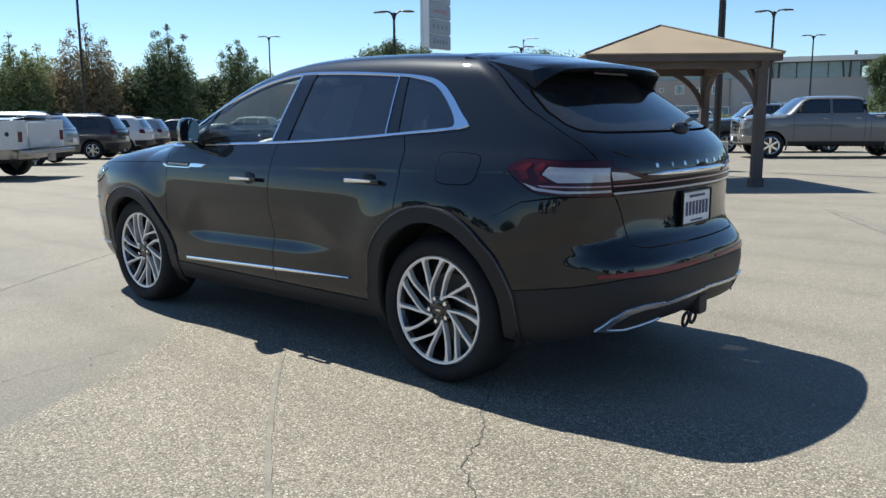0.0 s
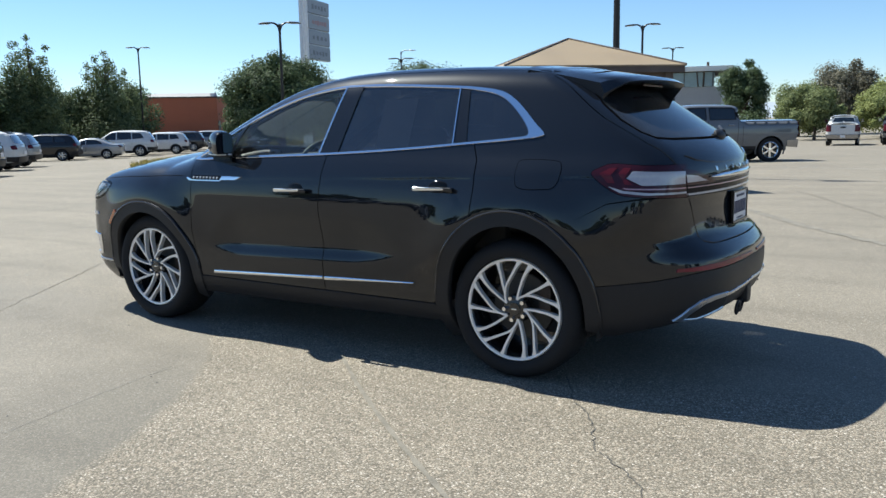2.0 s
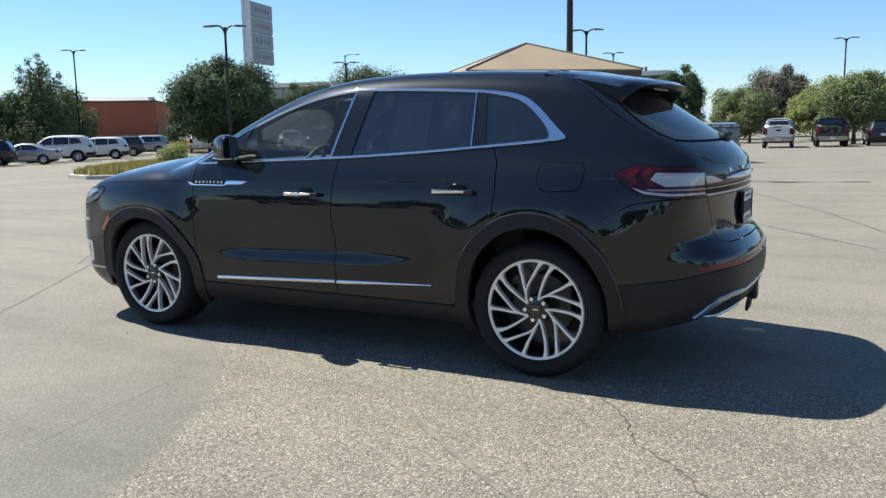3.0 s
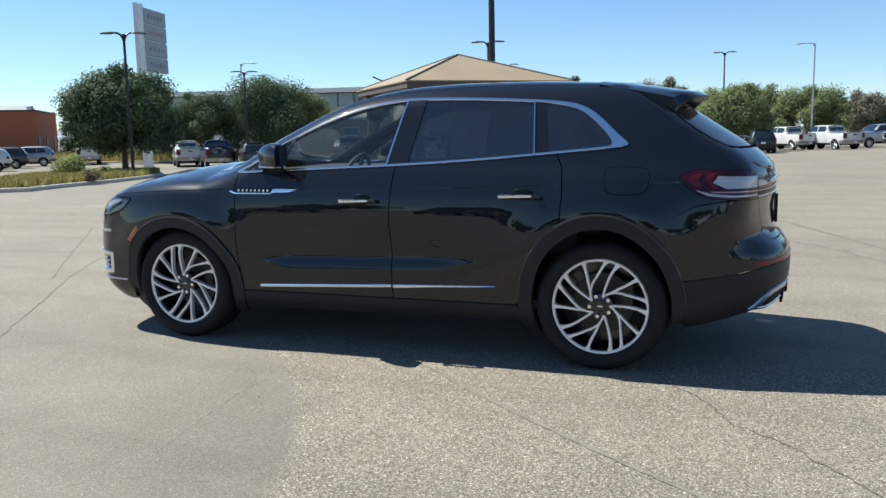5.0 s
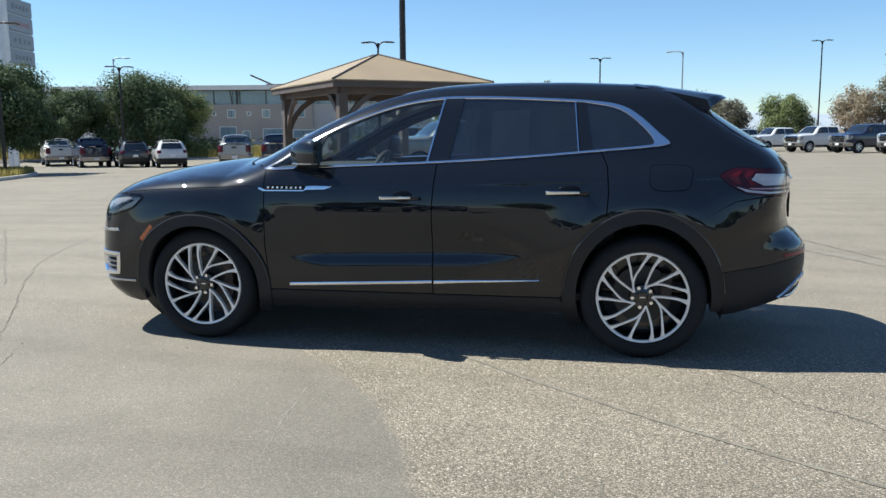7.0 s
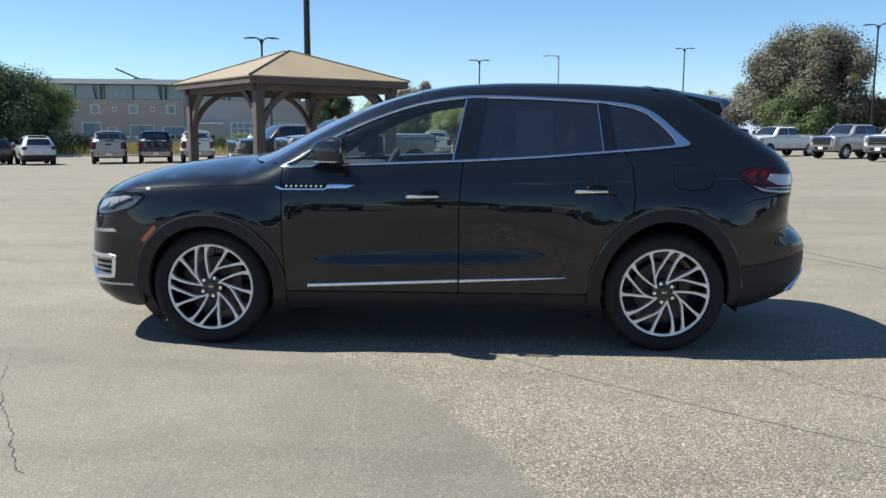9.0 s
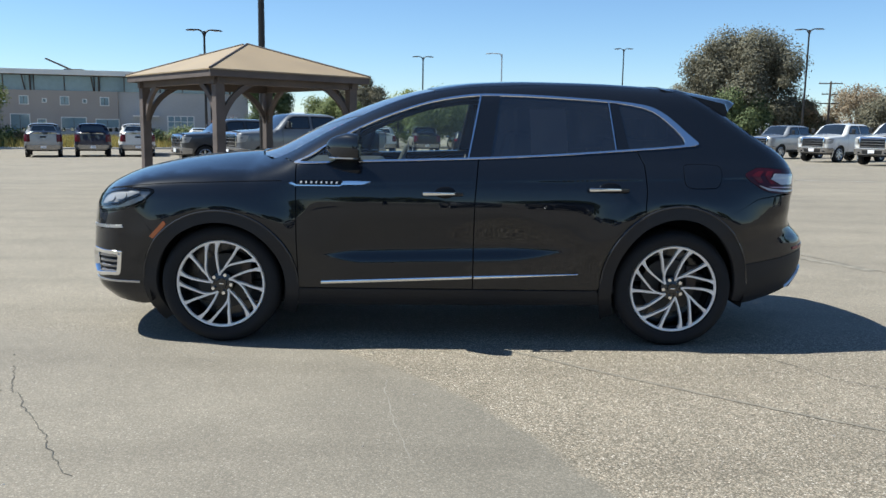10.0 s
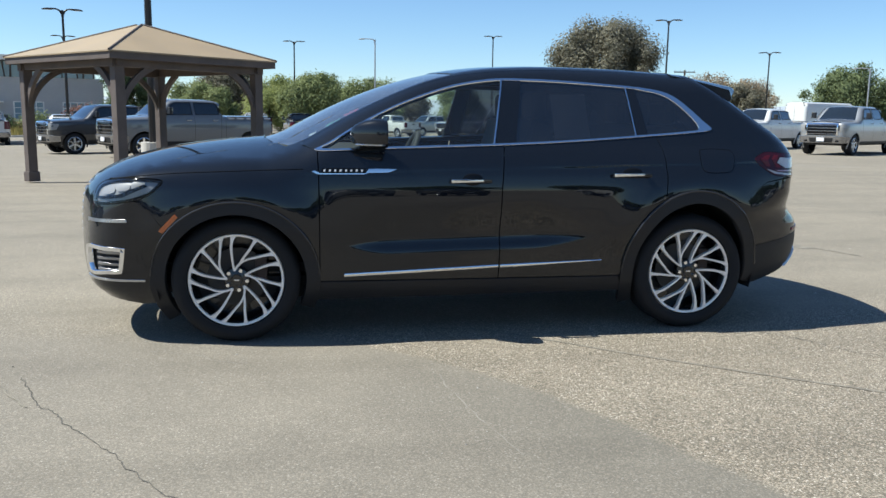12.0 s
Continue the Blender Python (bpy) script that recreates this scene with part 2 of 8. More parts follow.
class Shell:
    """A car body as one smooth surface: side section, roof line, nose and tail, blended. Front is towards -x."""

    def __init__(self, side, plan, top, crown, tail, nose, dents=None, tail_bow=None, nose_bow=None, tail_corner=None, k_top=0.11, k_end=0.13):
        self.side, self.plan, self.top, self.crown = side, plan, top, crown
        self.tail, self.nose, self.dents = tail, nose, dents
        self.k_top, self.k_end, self.tail_bow, self.nose_bow, self.tail_corner = k_top, k_end, tail_bow, nose_bow, tail_corner

    def f(self, x, y, z):
        y = np.abs(y)
        w = self.side(z) - self.plan(x)
        if self.dents is not None:
            w = w + self.dents(x, z)
        a = smax(y - w, z - (self.top(x) - self.crown(x) * (y / 0.8) ** 2), self.k_top)
        e = np.maximum(x - (self.tail(z) - self.tail_bow(z) * y * y - self.tail_corner(z) * y**6), (self.nose(z) + self.nose_bow(z) * y * y) - x)
        return smax(a, e, self.k_end)

    def solve(self, fn, lo, hi):
        lo, hi = np.array(lo, float), np.array(hi, float)
        for _ in range(25):
            mid = 0.5 * (lo + hi)
            inside = fn(mid) < 0
            lo, hi = np.where(inside, mid, lo), np.where(inside, hi, mid)
        return 0.5 * (lo + hi)

    def place(self, axis, a, b):
        """Points of the surface over 2D points: y over (x, z), z over (x, y), r/n: x over (y, z) at tail or nose."""
        a, b = np.asarray(a, float), np.asarray(b, float)
        one = np.ones_like(a)
        if axis == "y":
            return np.stack([a, self.solve(lambda t: self.f(a, t, b), 0 * one, 1.2 * one), b], -1)
        if axis == "z":
            return np.stack([a, b, self.solve(lambda t: self.f(a, b, t), 0.6 * one, 3.0 * one)], -1)
        if axis == "r":
            return np.stack([self.solve(lambda t: self.f(t, a, b), 0.2 * one, 3.4 * one), a, b], -1)
        return np.stack([-self.solve(lambda t: self.f(-t, a, b), 0.2 * one, 3.4 * one), a, b], -1)

    def normal(self, P):
        e = 0.004
        x, y, z = P[:, 0], P[:, 1], P[:, 2]
        g = np.stack([self.f(x + e, y, z) - self.f(x - e, y, z), self.f(x, y + e, z) - self.f(x, y - e, z),
                      self.f(x, y, z + e) - self.f(x, y, z - e)], -1)
        return g / (np.linalg.norm(g, axis=1, keepdims=True) + 1e-12)


def dens(loop, res):
    out = []
    for i, p in enumerate(loop):
        q = loop[(i + 1) % len(loop)]
        n = max(1, int(math.ceil(math.dist(p, q) / res)))
        out += [(p[0] + (q[0] - p[0]) * k / n, p[1] + (q[1] - p[1]) * k / n) for k in range(n)]
    return out


def in_loop(P, loop):
    L = np.array(loop)
    inside = np.zeros(len(P), bool)
    for i in range(len(L)):
        a, b = L[i - 1], L[i]
        if a[1] == b[1]:
            continue
        c = ((a[1] > P[:, 1]) != (b[1] > P[:, 1])) & (P[:, 0] < (b[0] - a[0]) * (P[:, 1] - a[1]) / (b[1] - a[1]) + a[0])
        inside ^= c
    return inside


def spline(pts, n=6, closed=True):
    """A smooth line through 2D points."""
    out, N = [], len(pts)
    rng = range(N if closed else N - 1)
    for i in rng:
        p0, p1, p2, p3 = (pts[(i + k) % N] if closed else pts[min(max(i + k, 0), N - 1)] for k in (-1, 0, 1, 2))
        for s in range(n):
            t = s / n
            out.append(tuple(0.5 * (2 * b + (c - a) * t + (2 * a - 5 * b + 4 * c - d) * t * t + (3 * b - a - 3 * c + d) * t**3)
                             for a, b, c, d in zip(p0, p1, p2, p3)))
    if not closed:
        out.append(tuple(pts[-1]))
    return out


def circle(cx, cz, r, n=72):
    return [(cx + r * math.cos(2 * math.pi * i / n), cz + r * math.sin(2 * math.pi * i / n)) for i in range(n)]


def grow(loop, d):
    """Moves a closed loop outwards by d (inwards if negative)."""
    L = np.array(loop, float)
    area = 0.5 * np.sum(L[:, 0] * np.roll(L[:, 1], -1) - np.roll(L[:, 0], -1) * L[:, 1])
    t = np.roll(L, -1, 0) - np.roll(L, 1, 0)
    nrm = np.stack([t[:, 1], -t[:, 0]], 1) / (np.linalg.norm(t, axis=1, keepdims=True) + 1e-9)
    return [tuple(p) for p in L + nrm * d * (1 if area > 0 else -1)]


PANELS = {}


def panel(sh, axis, outline, holes=(), res=0.035, off=0.0, thick=0.012, side=1, along=None):
    """As cut_panel; pieces that are alike are worked out once."""
    key = (id(sh), axis, tuple(map(tuple, outline)), tuple(tuple(map(tuple, h)) for h in holes), res, off, thick, side, along is None)
    if key not in PANELS:
        PANELS[key] = cut_panel(sh, axis, outline, holes, res, off, thick, side, along)
    return PANELS[key]


def cut_panel(sh, axis, outline, holes=(), res=0.035, off=0.0, thick=0.012, side=1, along=None):
    """A piece of the shell cut to an outline with holes, with turned-in edges. Returns vertices, faces, normals."""
    from_loops = [dens(outline, res)] + [dens(h, res) for h in holes]
    pts, edges = [], []
    for lp in from_loops:
        s = len(pts)
        pts += lp
        edges += [(s + i, s + (i + 1) % len(lp)) for i in range(len(lp))]
    B = np.array(pts)
    lo, hi = B.min(0), B.max(0)
    rows = []
    for j, v in enumerate(np.arange(lo[1] + res * 0.5, hi[1], res * 0.87)):
        us = np.arange(lo[0] + res * (0.25 if j % 2 else 0.75), hi[0], res)
        rows.append(np.stack([us, np.full_like(us, v)], 1))
    if along is not None:
        # close rows of points along a pressed line
        us = np.arange(lo[0], hi[0], 0.03)
        rows += [np.stack([us + 0.006 * j, along(us + 0.006 * j) + d], 1) for j, d in enumerate((-0.028, -0.019, -0.014, -0.009, -0.004, 0.0, 0.005, 0.015, 0.03))]
    if rows:
        Gp = np.concatenate(rows)
        ok = in_loop(Gp, from_loops[0])
        for lp in from_loops[1:]:
            ok &= ~in_loop(Gp, lp)
        Gp = Gp[ok]
        if len(Gp):
            near = np.array([np.min((B[:, 0] - p[0]) ** 2 + (B[:, 1] - p[1]) ** 2) for p in Gp])
            Gp = Gp[near > (0.5 * res) ** 2]
            pts = pts + [tuple(p) for p in Gp]
    cdt = geometry.delaunay_2d_cdt([Vector(p) for p in pts], edges, [], 0, 1e-6)
    P2 = np.array([tuple(v) for v in cdt[0]])
    T = np.array(cdt[2])
    C = P2[T].mean(1)
    ok = in_loop(C, from_loops[0])
    for lp in from_loops[1:]:
        ok &= ~in_loop(C, lp)
    T = T[ok]
    used = np.unique(T)
    remap = np.full(len(P2), -1)
    remap[used] = np.arange(len(used))
    T, P2 = remap[T], P2[used]
    P = sh.place(axis, P2[:, 0], P2[:, 1])
    N = sh.normal(P)
    P = P + N * off
    fn = np.cross(P[T[:, 1]] - P[T[:, 0]], P[T[:, 2]] - P[T[:, 0]])
    flip = np.sum(fn * N[T[:, 0]], 1) < 0
    T[flip] = T[flip][:, ::-1]
    count = {}
    for t in T:
        for a, b in ((t[0], t[1]), (t[1], t[2]), (t[2], t[0])):
            count[(a, b)] = count.get((a, b), 0) + 1
    rim = [(a, b) for (a, b) in count if (b, a) not in count]
    V, F, NV = list(P), [tuple(t) for t in T], list(N)
    if thick:
        for a, b in rim:
            s = len(V)
            e = P[b] - P[a]
            o = np.cross(e, N[a])
            o = o / (np.linalg.norm(o) + 1e-9)
            V += [P[a], P[b], P[b] - N[b] * thick, P[a] - N[a] * thick]
            NV += [o * 0.7 + N[a] * 0.7, o * 0.7 + N[b] * 0.7, o, o]
            F.append((s + 1, s, s + 3, s + 2))
    V, NV = np.array(V), np.array(NV)
    NV = NV / (np.linalg.norm(NV, axis=1, keepdims=True) + 1e-9)
    if side < 0:
        V, NV = V * (1, -1, 1), NV * (1, -1, 1)
        F = [f[::-1] for f in F]
    return V, F, NV


def joined(*pieces):
    V, F, N = [], [], []
    s = 0
    for v, f, n in pieces:
        V.append(v)
        N.append(n)
        F += [tuple(i + s for i in q) for q in f]
        s += len(v)
    return np.concatenate(V), F, np.concatenate(N)


def skin(name, pieces, mat, parent, label=""):
    V, F, N = joined(*pieces)
    return mesh_ob(name, V, F, mat, parent, label, normals=N)


def moulding(sh, axis, low, high, bulge, side, n=40, m=7):
    """A rounded strip lying on the body between two lines; the lines are (u, v) points of equal number."""
    q = np.linspace(0, 1, n)
    t0 = np.linspace(0, 1, len(low))
    lo = np.stack([np.interp(q, t0, [p[k] for p in low]) for k in (0, 1)], -1)
    hi = np.stack([np.interp(q, t0, [p[k] for p in high]) for k in (0, 1)], -1)
    bm = bmesh.new()
    grid = []
    for k in range(m):
        a = math.pi * k / (m - 1)
        uv = lo + (hi - lo) * (0.5 - 0.5 * math.cos(a))
        P = sh.place(axis, uv[:, 0], uv[:, 1])
        P = P + sh.normal(P) * (0.002 + bulge * math.sin(a))
        grid.append([bm.verts.new((p[0], side * p[1], p[2])) for p in P])
    for u, v in zip(grid, grid[1:]):
        for i in range(n - 1):
            bm.faces.new((u[i], u[i + 1], v[i + 1], v[i]))
    bmesh.ops.remove_doubles(bm, verts=bm.verts, dist=1e-5)
    bmesh.ops.recalc_face_normals(bm, faces=bm.faces)
    return bm


# ---------------------------------------------------------------- ground
def ground_z(x, y):
    """The lot is level round the parked car and falls gently towards the back and the front of the car."""
    d = np.clip((np.asarray(y, float) - np.asarray(x, float)) - 3.0, 0, 80)
    return -0.012 * d * d / (d + 1.5)


def gz(x, y):
    return float(ground_z(x, y))


def build_ground():
    xs = np.concatenate([[-3000, -800, -300], np.arange(-150, -20, 10), np.arange(-20, 40, 2.0), np.arange(40, 160, 10), [300, 800, 3000]])
    ys = np.concatenate([[-3000, -800, -200], np.arange(-60, -8, 8), np.arange(-8, 60, 2.0), np.arange(60, 200, 10), [300, 800, 3000]])
    X, Y = np.meshgrid(xs, ys)
    V = np.stack([X.ravel(), Y.ravel(), ground_z(X, Y).ravel()], 1)
    n = len(xs)
    F = [(j * n + i, j * n + i + 1, (j + 1) * n + i + 1, (j + 1) * n + i) for j in range(len(ys) - 1) for i in range(n - 1)]
    m, nt, b = nodes_of("asphalt")
    co = coords(nt)
    sep = nt.nodes.new("ShaderNodeSeparateXYZ")
    nt.links.new(co, sep.inputs[0])

    def math_(op, a, c):
        n_ = nt.nodes.new("ShaderNodeMath")
        n_.operation = op
        for k, v in ((0, a), (1, c)):
            if isinstance(v, (int, float)):
                n_.inputs[k].default_value = v
            else:
                nt.links.new(v, n_.inputs[k])
        return n_.outputs[0]

    wob = tex(nt, "ShaderNodeTexNoise", 1.3, 4.0, co)
    stone = tex(nt, "ShaderNodeTexVoronoi", 118.0, 0.0, co)
    stone_f = tex(nt, "ShaderNodeTexNoise", 120.0, 4.0, co)
    drift = tex(nt, "ShaderNodeTexNoise", 0.35, 6.0, co)
    blot = tex(nt, "ShaderNodeTexNoise", 2.6, 6.0, co)
    # open-textured older paving: beyond a slanting edge, and everywhere further out; a darker seal coat fills the rest
    yy = math_("ADD", sep.outputs[1], 2.1)
    line = math_("ADD", math_("MULTIPLY", math_("ADD", math_("MULTIPLY", math_("ADD", math_("MULTIPLY", yy, -0.0813), -0.1712), yy), -0.5659), yy), 0.1346)
    edge = math_("ADD", math_("SUBTRACT", sep.outputs[0], line), math_("MULTIPLY", math_("SUBTRACT", wob.outputs[0], 0.5), 0.16))
    coarse = nt.nodes.new("ShaderNodeMapRange")
    coarse.inputs[1].default_value, coarse.inputs[2].default_value = -0.035, 0.035
    nt.links.new(edge, coarse.inputs[0])
    far = nt.nodes.new("ShaderNodeMapRange")
    far.inputs[1].default_value, far.inputs[2].default_value = -0.62, -0.28
    nt.links.new(math_("ADD", sep.outputs[1], math_("MULTIPLY", wob.outputs[0], 0.25)), far.inputs[0])
    open_ = math_("MAXIMUM", coarse.outputs[0], far.outputs[0])
    rand = nt.nodes.new("ShaderNodeSeparateColor")
    nt.links.new(stone.outputs["Color"], rand.inputs[0])
    pit = ramp(nt, stone.outputs["Distance"], [(0.20, (1.14,) * 3), (0.42, (1.0,) * 3), (0.62, (0.46, 0.44, 0.42))])
    c_stone = ramp(nt, rand.outputs[0], [(0.0, (0.145, 0.128, 0.100)), (0.35, (0.218, 0.194, 0.152)), (0.70, (0.288, 0.250, 0.195)), (0.90, (0.345, 0.288, 0.222)), (0.955, (0.40, 0.355, 0.295)), (1.0, (0.54, 0.49, 0.42))])
    c_stone = mixc(nt, 0.85, c_stone, pit, "MULTIPLY")
    c_fine = ramp(nt, stone_f.outputs[0], [(0.25, (0.160, 0.145, 0.120)), (0.5, (0.193, 0.175, 0.145)), (0.75, (0.226, 0.205, 0.170))])
    c_old = ramp(nt, stone_f.outputs[0], [(0.25, (0.190, 0.170, 0.135)), (0.5, (0.225, 0.202, 0.161)), (0.75, (0.260, 0.233, 0.186))])
    c_seal = mixc(nt, 0.35, c_fine, c_stone)
    c_open = mixc(nt, far.outputs[0], mixc(nt, 0.92, c_old, c_stone), mixc(nt, 0.5, c_old, c_stone))
    c = mixc(nt, open_, c_seal, c_open)
    c = mixc(nt, 0.55, c, ramp(nt, drift.outputs[0], [(0.3, (0.80,) * 3), (0.7, (1.16, 1.15, 1.12))]), "MULTIPLY")
    c = mixc(nt, 0.45, c, ramp(nt, blot.outputs[0], [(0.3, (0.84,) * 3), (0.5, (1.0,) * 3), (0.75, (1.1,) * 3)]), "MULTIPLY")
    # darker, fresher seal beside the old paving
    fresh = nt.nodes.new("ShaderNodeMapRange")
    fresh.interpolation_type = "SMOOTHSTEP"
    fresh.inputs[1].default_value, fresh.inputs[2].default_value = -1.25, -0.15
    nt.links.new(edge, fresh.inputs[0])
    near = nt.nodes.new("ShaderNodeMapRange")
    near.interpolation_type = "SMOOTHSTEP"
    near.inputs[1].default_value, near.inputs[2].default_value = -1.35, -2.15
    near.inputs[3].default_value, near.inputs[4].default_value = 0.25, 1.0
    nt.links.new(math_("ADD", sep.outputs[1], math_("MULTIPLY", math_("SUBTRACT", blot.outputs[0], 0.5), 0.5)), near.inputs[0])
    sealed = math_("MULTIPLY", math_("MULTIPLY", fresh.outputs[0], near.outputs[0]), math_("SUBTRACT", 1.0, open_))
    c = mixc(nt, sealed, c, mixc(nt, 1.0, c, (0.80, 0.81, 0.82), "MULTIPLY"))
    # long paving seams further off
    wave = nt.nodes.new("ShaderNodeTexWave")
    wave.inputs["Scale"].default_value = 0.24
    wave.inputs["Distortion"].default_value = 3.0
    wave.inputs["Detail"].default_value = 3.0
    wave.bands_direction = "Y"
    nt.links.new(co, wave.inputs["Vector"])
    c = mixc(nt, 0.5, c, ramp(nt, wave.outputs[0], [(0.0, (0.83,) * 3), (0.14, (0.99,) * 3), (0.6, (1.0,) * 3), (1.0, (1.06,) * 3)]), "MULTIPLY")
    nt.links.new(c, b.inputs["Base Color"])
    b.inputs["Roughness"].default_value = 0.85
    b.inputs["Specular IOR Level"].default_value = 0.35
    hgt = mixc(nt, open_, mixc(nt, 0.35, stone_f.outputs[0], stone.outputs["Distance"]), stone.outputs["Distance"])
    bp = bump(nt, b, hgt, 0.55, 0.0035)
    bp.invert = True
    return mesh_ob("ground", V, F, m, None, "sun-bleached grey asphalt of a wide car lot", smooth=True, kind="structure", category="ground")


ground = build_ground()
M_SEAM = surface("old_joint_filler", (0.185, 0.166, 0.132), 0.9, 0.0, 0.45, 8.0, 150.0, 0.003, 110.0)
M_CRACK = surface("open_crack", (0.085, 0.078, 0.066), 0.95, 0.0, 0.3, 8.0, 120.0)
M_STRIPE = surface("worn_white_stripe", (0.30, 0.295, 0.275), 0.8, 0.0, 0.25, 5.0, 60.0)


def ribbon(name, line, width, mat, label, seed, wander, lift=0.003, res=0.04):
    """A thin strip of filler, crack or paint lying on the ground along a line, with a wandering edge."""
    rng = random.Random(seed)
    pts = spline(line, 10, False)
    V, F = [], []
    path = []
    for p, q in zip(pts, pts[1:]):
        n = max(1, int(math.dist(p, q) / res))
        path += [(p[0] + (q[0] - p[0]) * k / n, p[1] + (q[1] - p[1]) * k / n) for k in range(n)]
    off = 0.0
    for i, (x, y) in enumerate(path):
        a, c = path[max(0, i - 1)], path[min(len(path) - 1, i + 1)]
        d = math.hypot(c[0] - a[0], c[1] - a[1]) or 1.0
        nx, ny = -(c[1] - a[1]) / d, (c[0] - a[0]) / d
        off = off * 0.75 + rng.uniform(-1, 1) * wander
        w = width * rng.uniform(0.55, 1.3) * 0.5
        for e in (-1, 1):
            px, py = x + nx * (off + e * w), y + ny * (off + e * w)
            V.append((px, py, gz(px, py) + lift))
    F = [(2 * i, 2 * i + 1, 2 * i + 3, 2 * i + 2) for i in range(len(path) - 1)]
    return mesh_ob(name, V, F, mat, None, label, kind="structure", category="pavement mark")


ribbon("pavement_seam", [(-0.20, -0.62), (0.36, -1.03), (0.76, -1.40), (1.24, -1.80), (1.75, -2.20), (2.20, -2.52), (3.2, -3.2)], 0.026, M_SEAM, "dark filled joint in the asphalt", 1, 0.002)
ribbon("pavement_crack", [(1.66, -0.75), (1.80, -1.00), (1.93, -1.18), (2.03, -1.32), (2.08, -1.45), (2.15, -1.55), (2.26, -1.66), (2.40, -1.81), (2.55, -2.00), (2.80, -2.35)], 0.0065, M_CRACK, "jagged open crack in the asphalt", 2, 0.010, 0.003, 0.02)
ribbon("pavement_crack", [(-2.45, -1.45), (-2.37, -1.64), (-2.29, -1.85), (-2.17, -1.98), (-2.03, -2.20), (-1.82, -2.48), (-1.68, -2.71), (-1.50, -2.95)], 0.005, M_CRACK, "jagged open crack in the asphalt", 4, 0.010, 0.003, 0.02)
ribbon("pavement_crack", [(-2.3, -1.9), (-2.62, -1.43), (-3.19, -0.62), (-3.5, -0.15), (-4.14, 0.75), (-4.87, 1.9), (-5.5, 3.2), (-6.0, 4.6)], 0.009, M_SEAM, "long crack curving in front of the suv", 5, 0.010, 0.003, 0.03)
ribbon("pavement_crack", [(-4.3, 0.7), (-5.3, 1.9), (-6.5, 3.35), (-8.2, 5.4)], 0.009, M_SEAM, "thin crack in the asphalt", 6, 0.012, 0.004, 0.05)
ribbon("pavement_seam", [(0.6, 12.6), (1.26, 11.07), (1.88, 9.42), (2.46, 7.97), (2.85, 6.75), (3.6, 4.6), (4.6, 1.5)], 0.030, M_SEAM, "dark joint in the asphalt", 7, 0.006, 0.004, 0.06)
ribbon("pavement_seam", [(0.6, 8.4), (1.22, 7.31), (1.88, 6.19), (2.58, 5.28), (3.2, 4.35), (4.4, 2.0)], 0.16, M_SEAM, "broad faint repair strip in the asphalt", 8, 0.012, 0.003, 0.06)
ribbon("parking_stripe", [(-6.0, 24.2), (2.3, 21.4), (9.9, 18.6), (16.0, 16.2)], 0.10, M_STRIPE, "worn white stripe across the lot", 9, 0.004, 0.006, 0.2)
ribbon("parking_stripe", [(4.0, 34.0), (12.0, 30.5), (19.5, 27.2)], 0.11, M_STRIPE, "worn white stripe across the lot", 10, 0.004, 0.008, 0.2)


M_SCUFF = surface("pale_scuff", (0.205, 0.188, 0.158), 0.9, 0.0, 0.3, 8.0, 120.0)
for k, line in enumerate((((-1.90, -1.05), (-1.62, -1.16), (-1.50, -1.28), (-1.31, -1.35)), ((-0.20, -2.75), (-0.28, -2.31), (-0.34, -1.90), (-0.34, -1.66)))):
    ribbon("scuff_mark", list(line), 0.007, M_SCUFF, "pale scratch in the dark seal coat", 20 + k, 0.006, 0.0012, 0.03)


def pebbles():
    rng = np.random.default_rng(5)
    V, F = [], []
    for k in range(420):
        x, y = rng.uniform(-5, 5), rng.uniform(-4.2, 5.0)
        r = 0.0025 + 0.006 * rng.random() ** 3
        a = rng.uniform(0, 6.28)
        z = gz(x, y)
        s = len(V)
        for i in range(5):
            t = a + i * 1.2566
            q = r * rng.uniform(0.7, 1.3)
            V.append((x + q * math.cos(t), y + q * math.sin(t), z + 0.0005))
        V.append((x, y, z + r * 0.9))
        F += [(s + i, s + (i + 1) % 5, s + 5) for i in range(5)]
    return mesh_ob("loose_grit", V, F, M_GRIT, None, "scattered small stones on the asphalt", kind="stuff", category="grit")


M_GRIT = foliage("loose_grit", (0.05, 0.045, 0.04), (0.25, 0.23, 0.2), (0.6, 0.58, 0.55))
pebbles()


# ---------------------------------------------------------------- the black suv
def crease_z(x):
    """Height of the pressed line along the flank."""
    return 1.040 + 0.026 * x


def suv_dents(x, z):
    run = step((x + 0.86) / 0.34) * step((0.82 - x) / 0.48)
    zz = 0.600 + (z - 0.026 * x - 0.600) / np.maximum(run, 0.05) ** 0.6
    up = np.where(zz < 0.628, step((zz - 0.520) / 0.108), 1 - step((zz - 0.628) / 0.24))
    d = z - crease_z(x)
    crease = 0.0050 * np.where(d > 0, np.exp(-(d / 0.070) ** 2), step((d + 0.022) / 0.022)) * step((x + 1.9) / 0.5) * (0.35 + 0.65 * step((x - 0.25) / 0.6))
    flare = 0.0
    for hub, rx, rz in ((-1.424, 0.488, 0.472), (1.424, 0.474, 0.533)):
        q = np.sqrt(((x - hub) / rx) ** 2 + ((z - 0.372) / rz) ** 2) - 1.0
        flare = flare + 0.028 * np.exp(-(np.maximum(q, 0.0) / 0.30) ** 2) * step((z - 0.46) / 0.24)
    return -0.031 * run * up + crease + flare


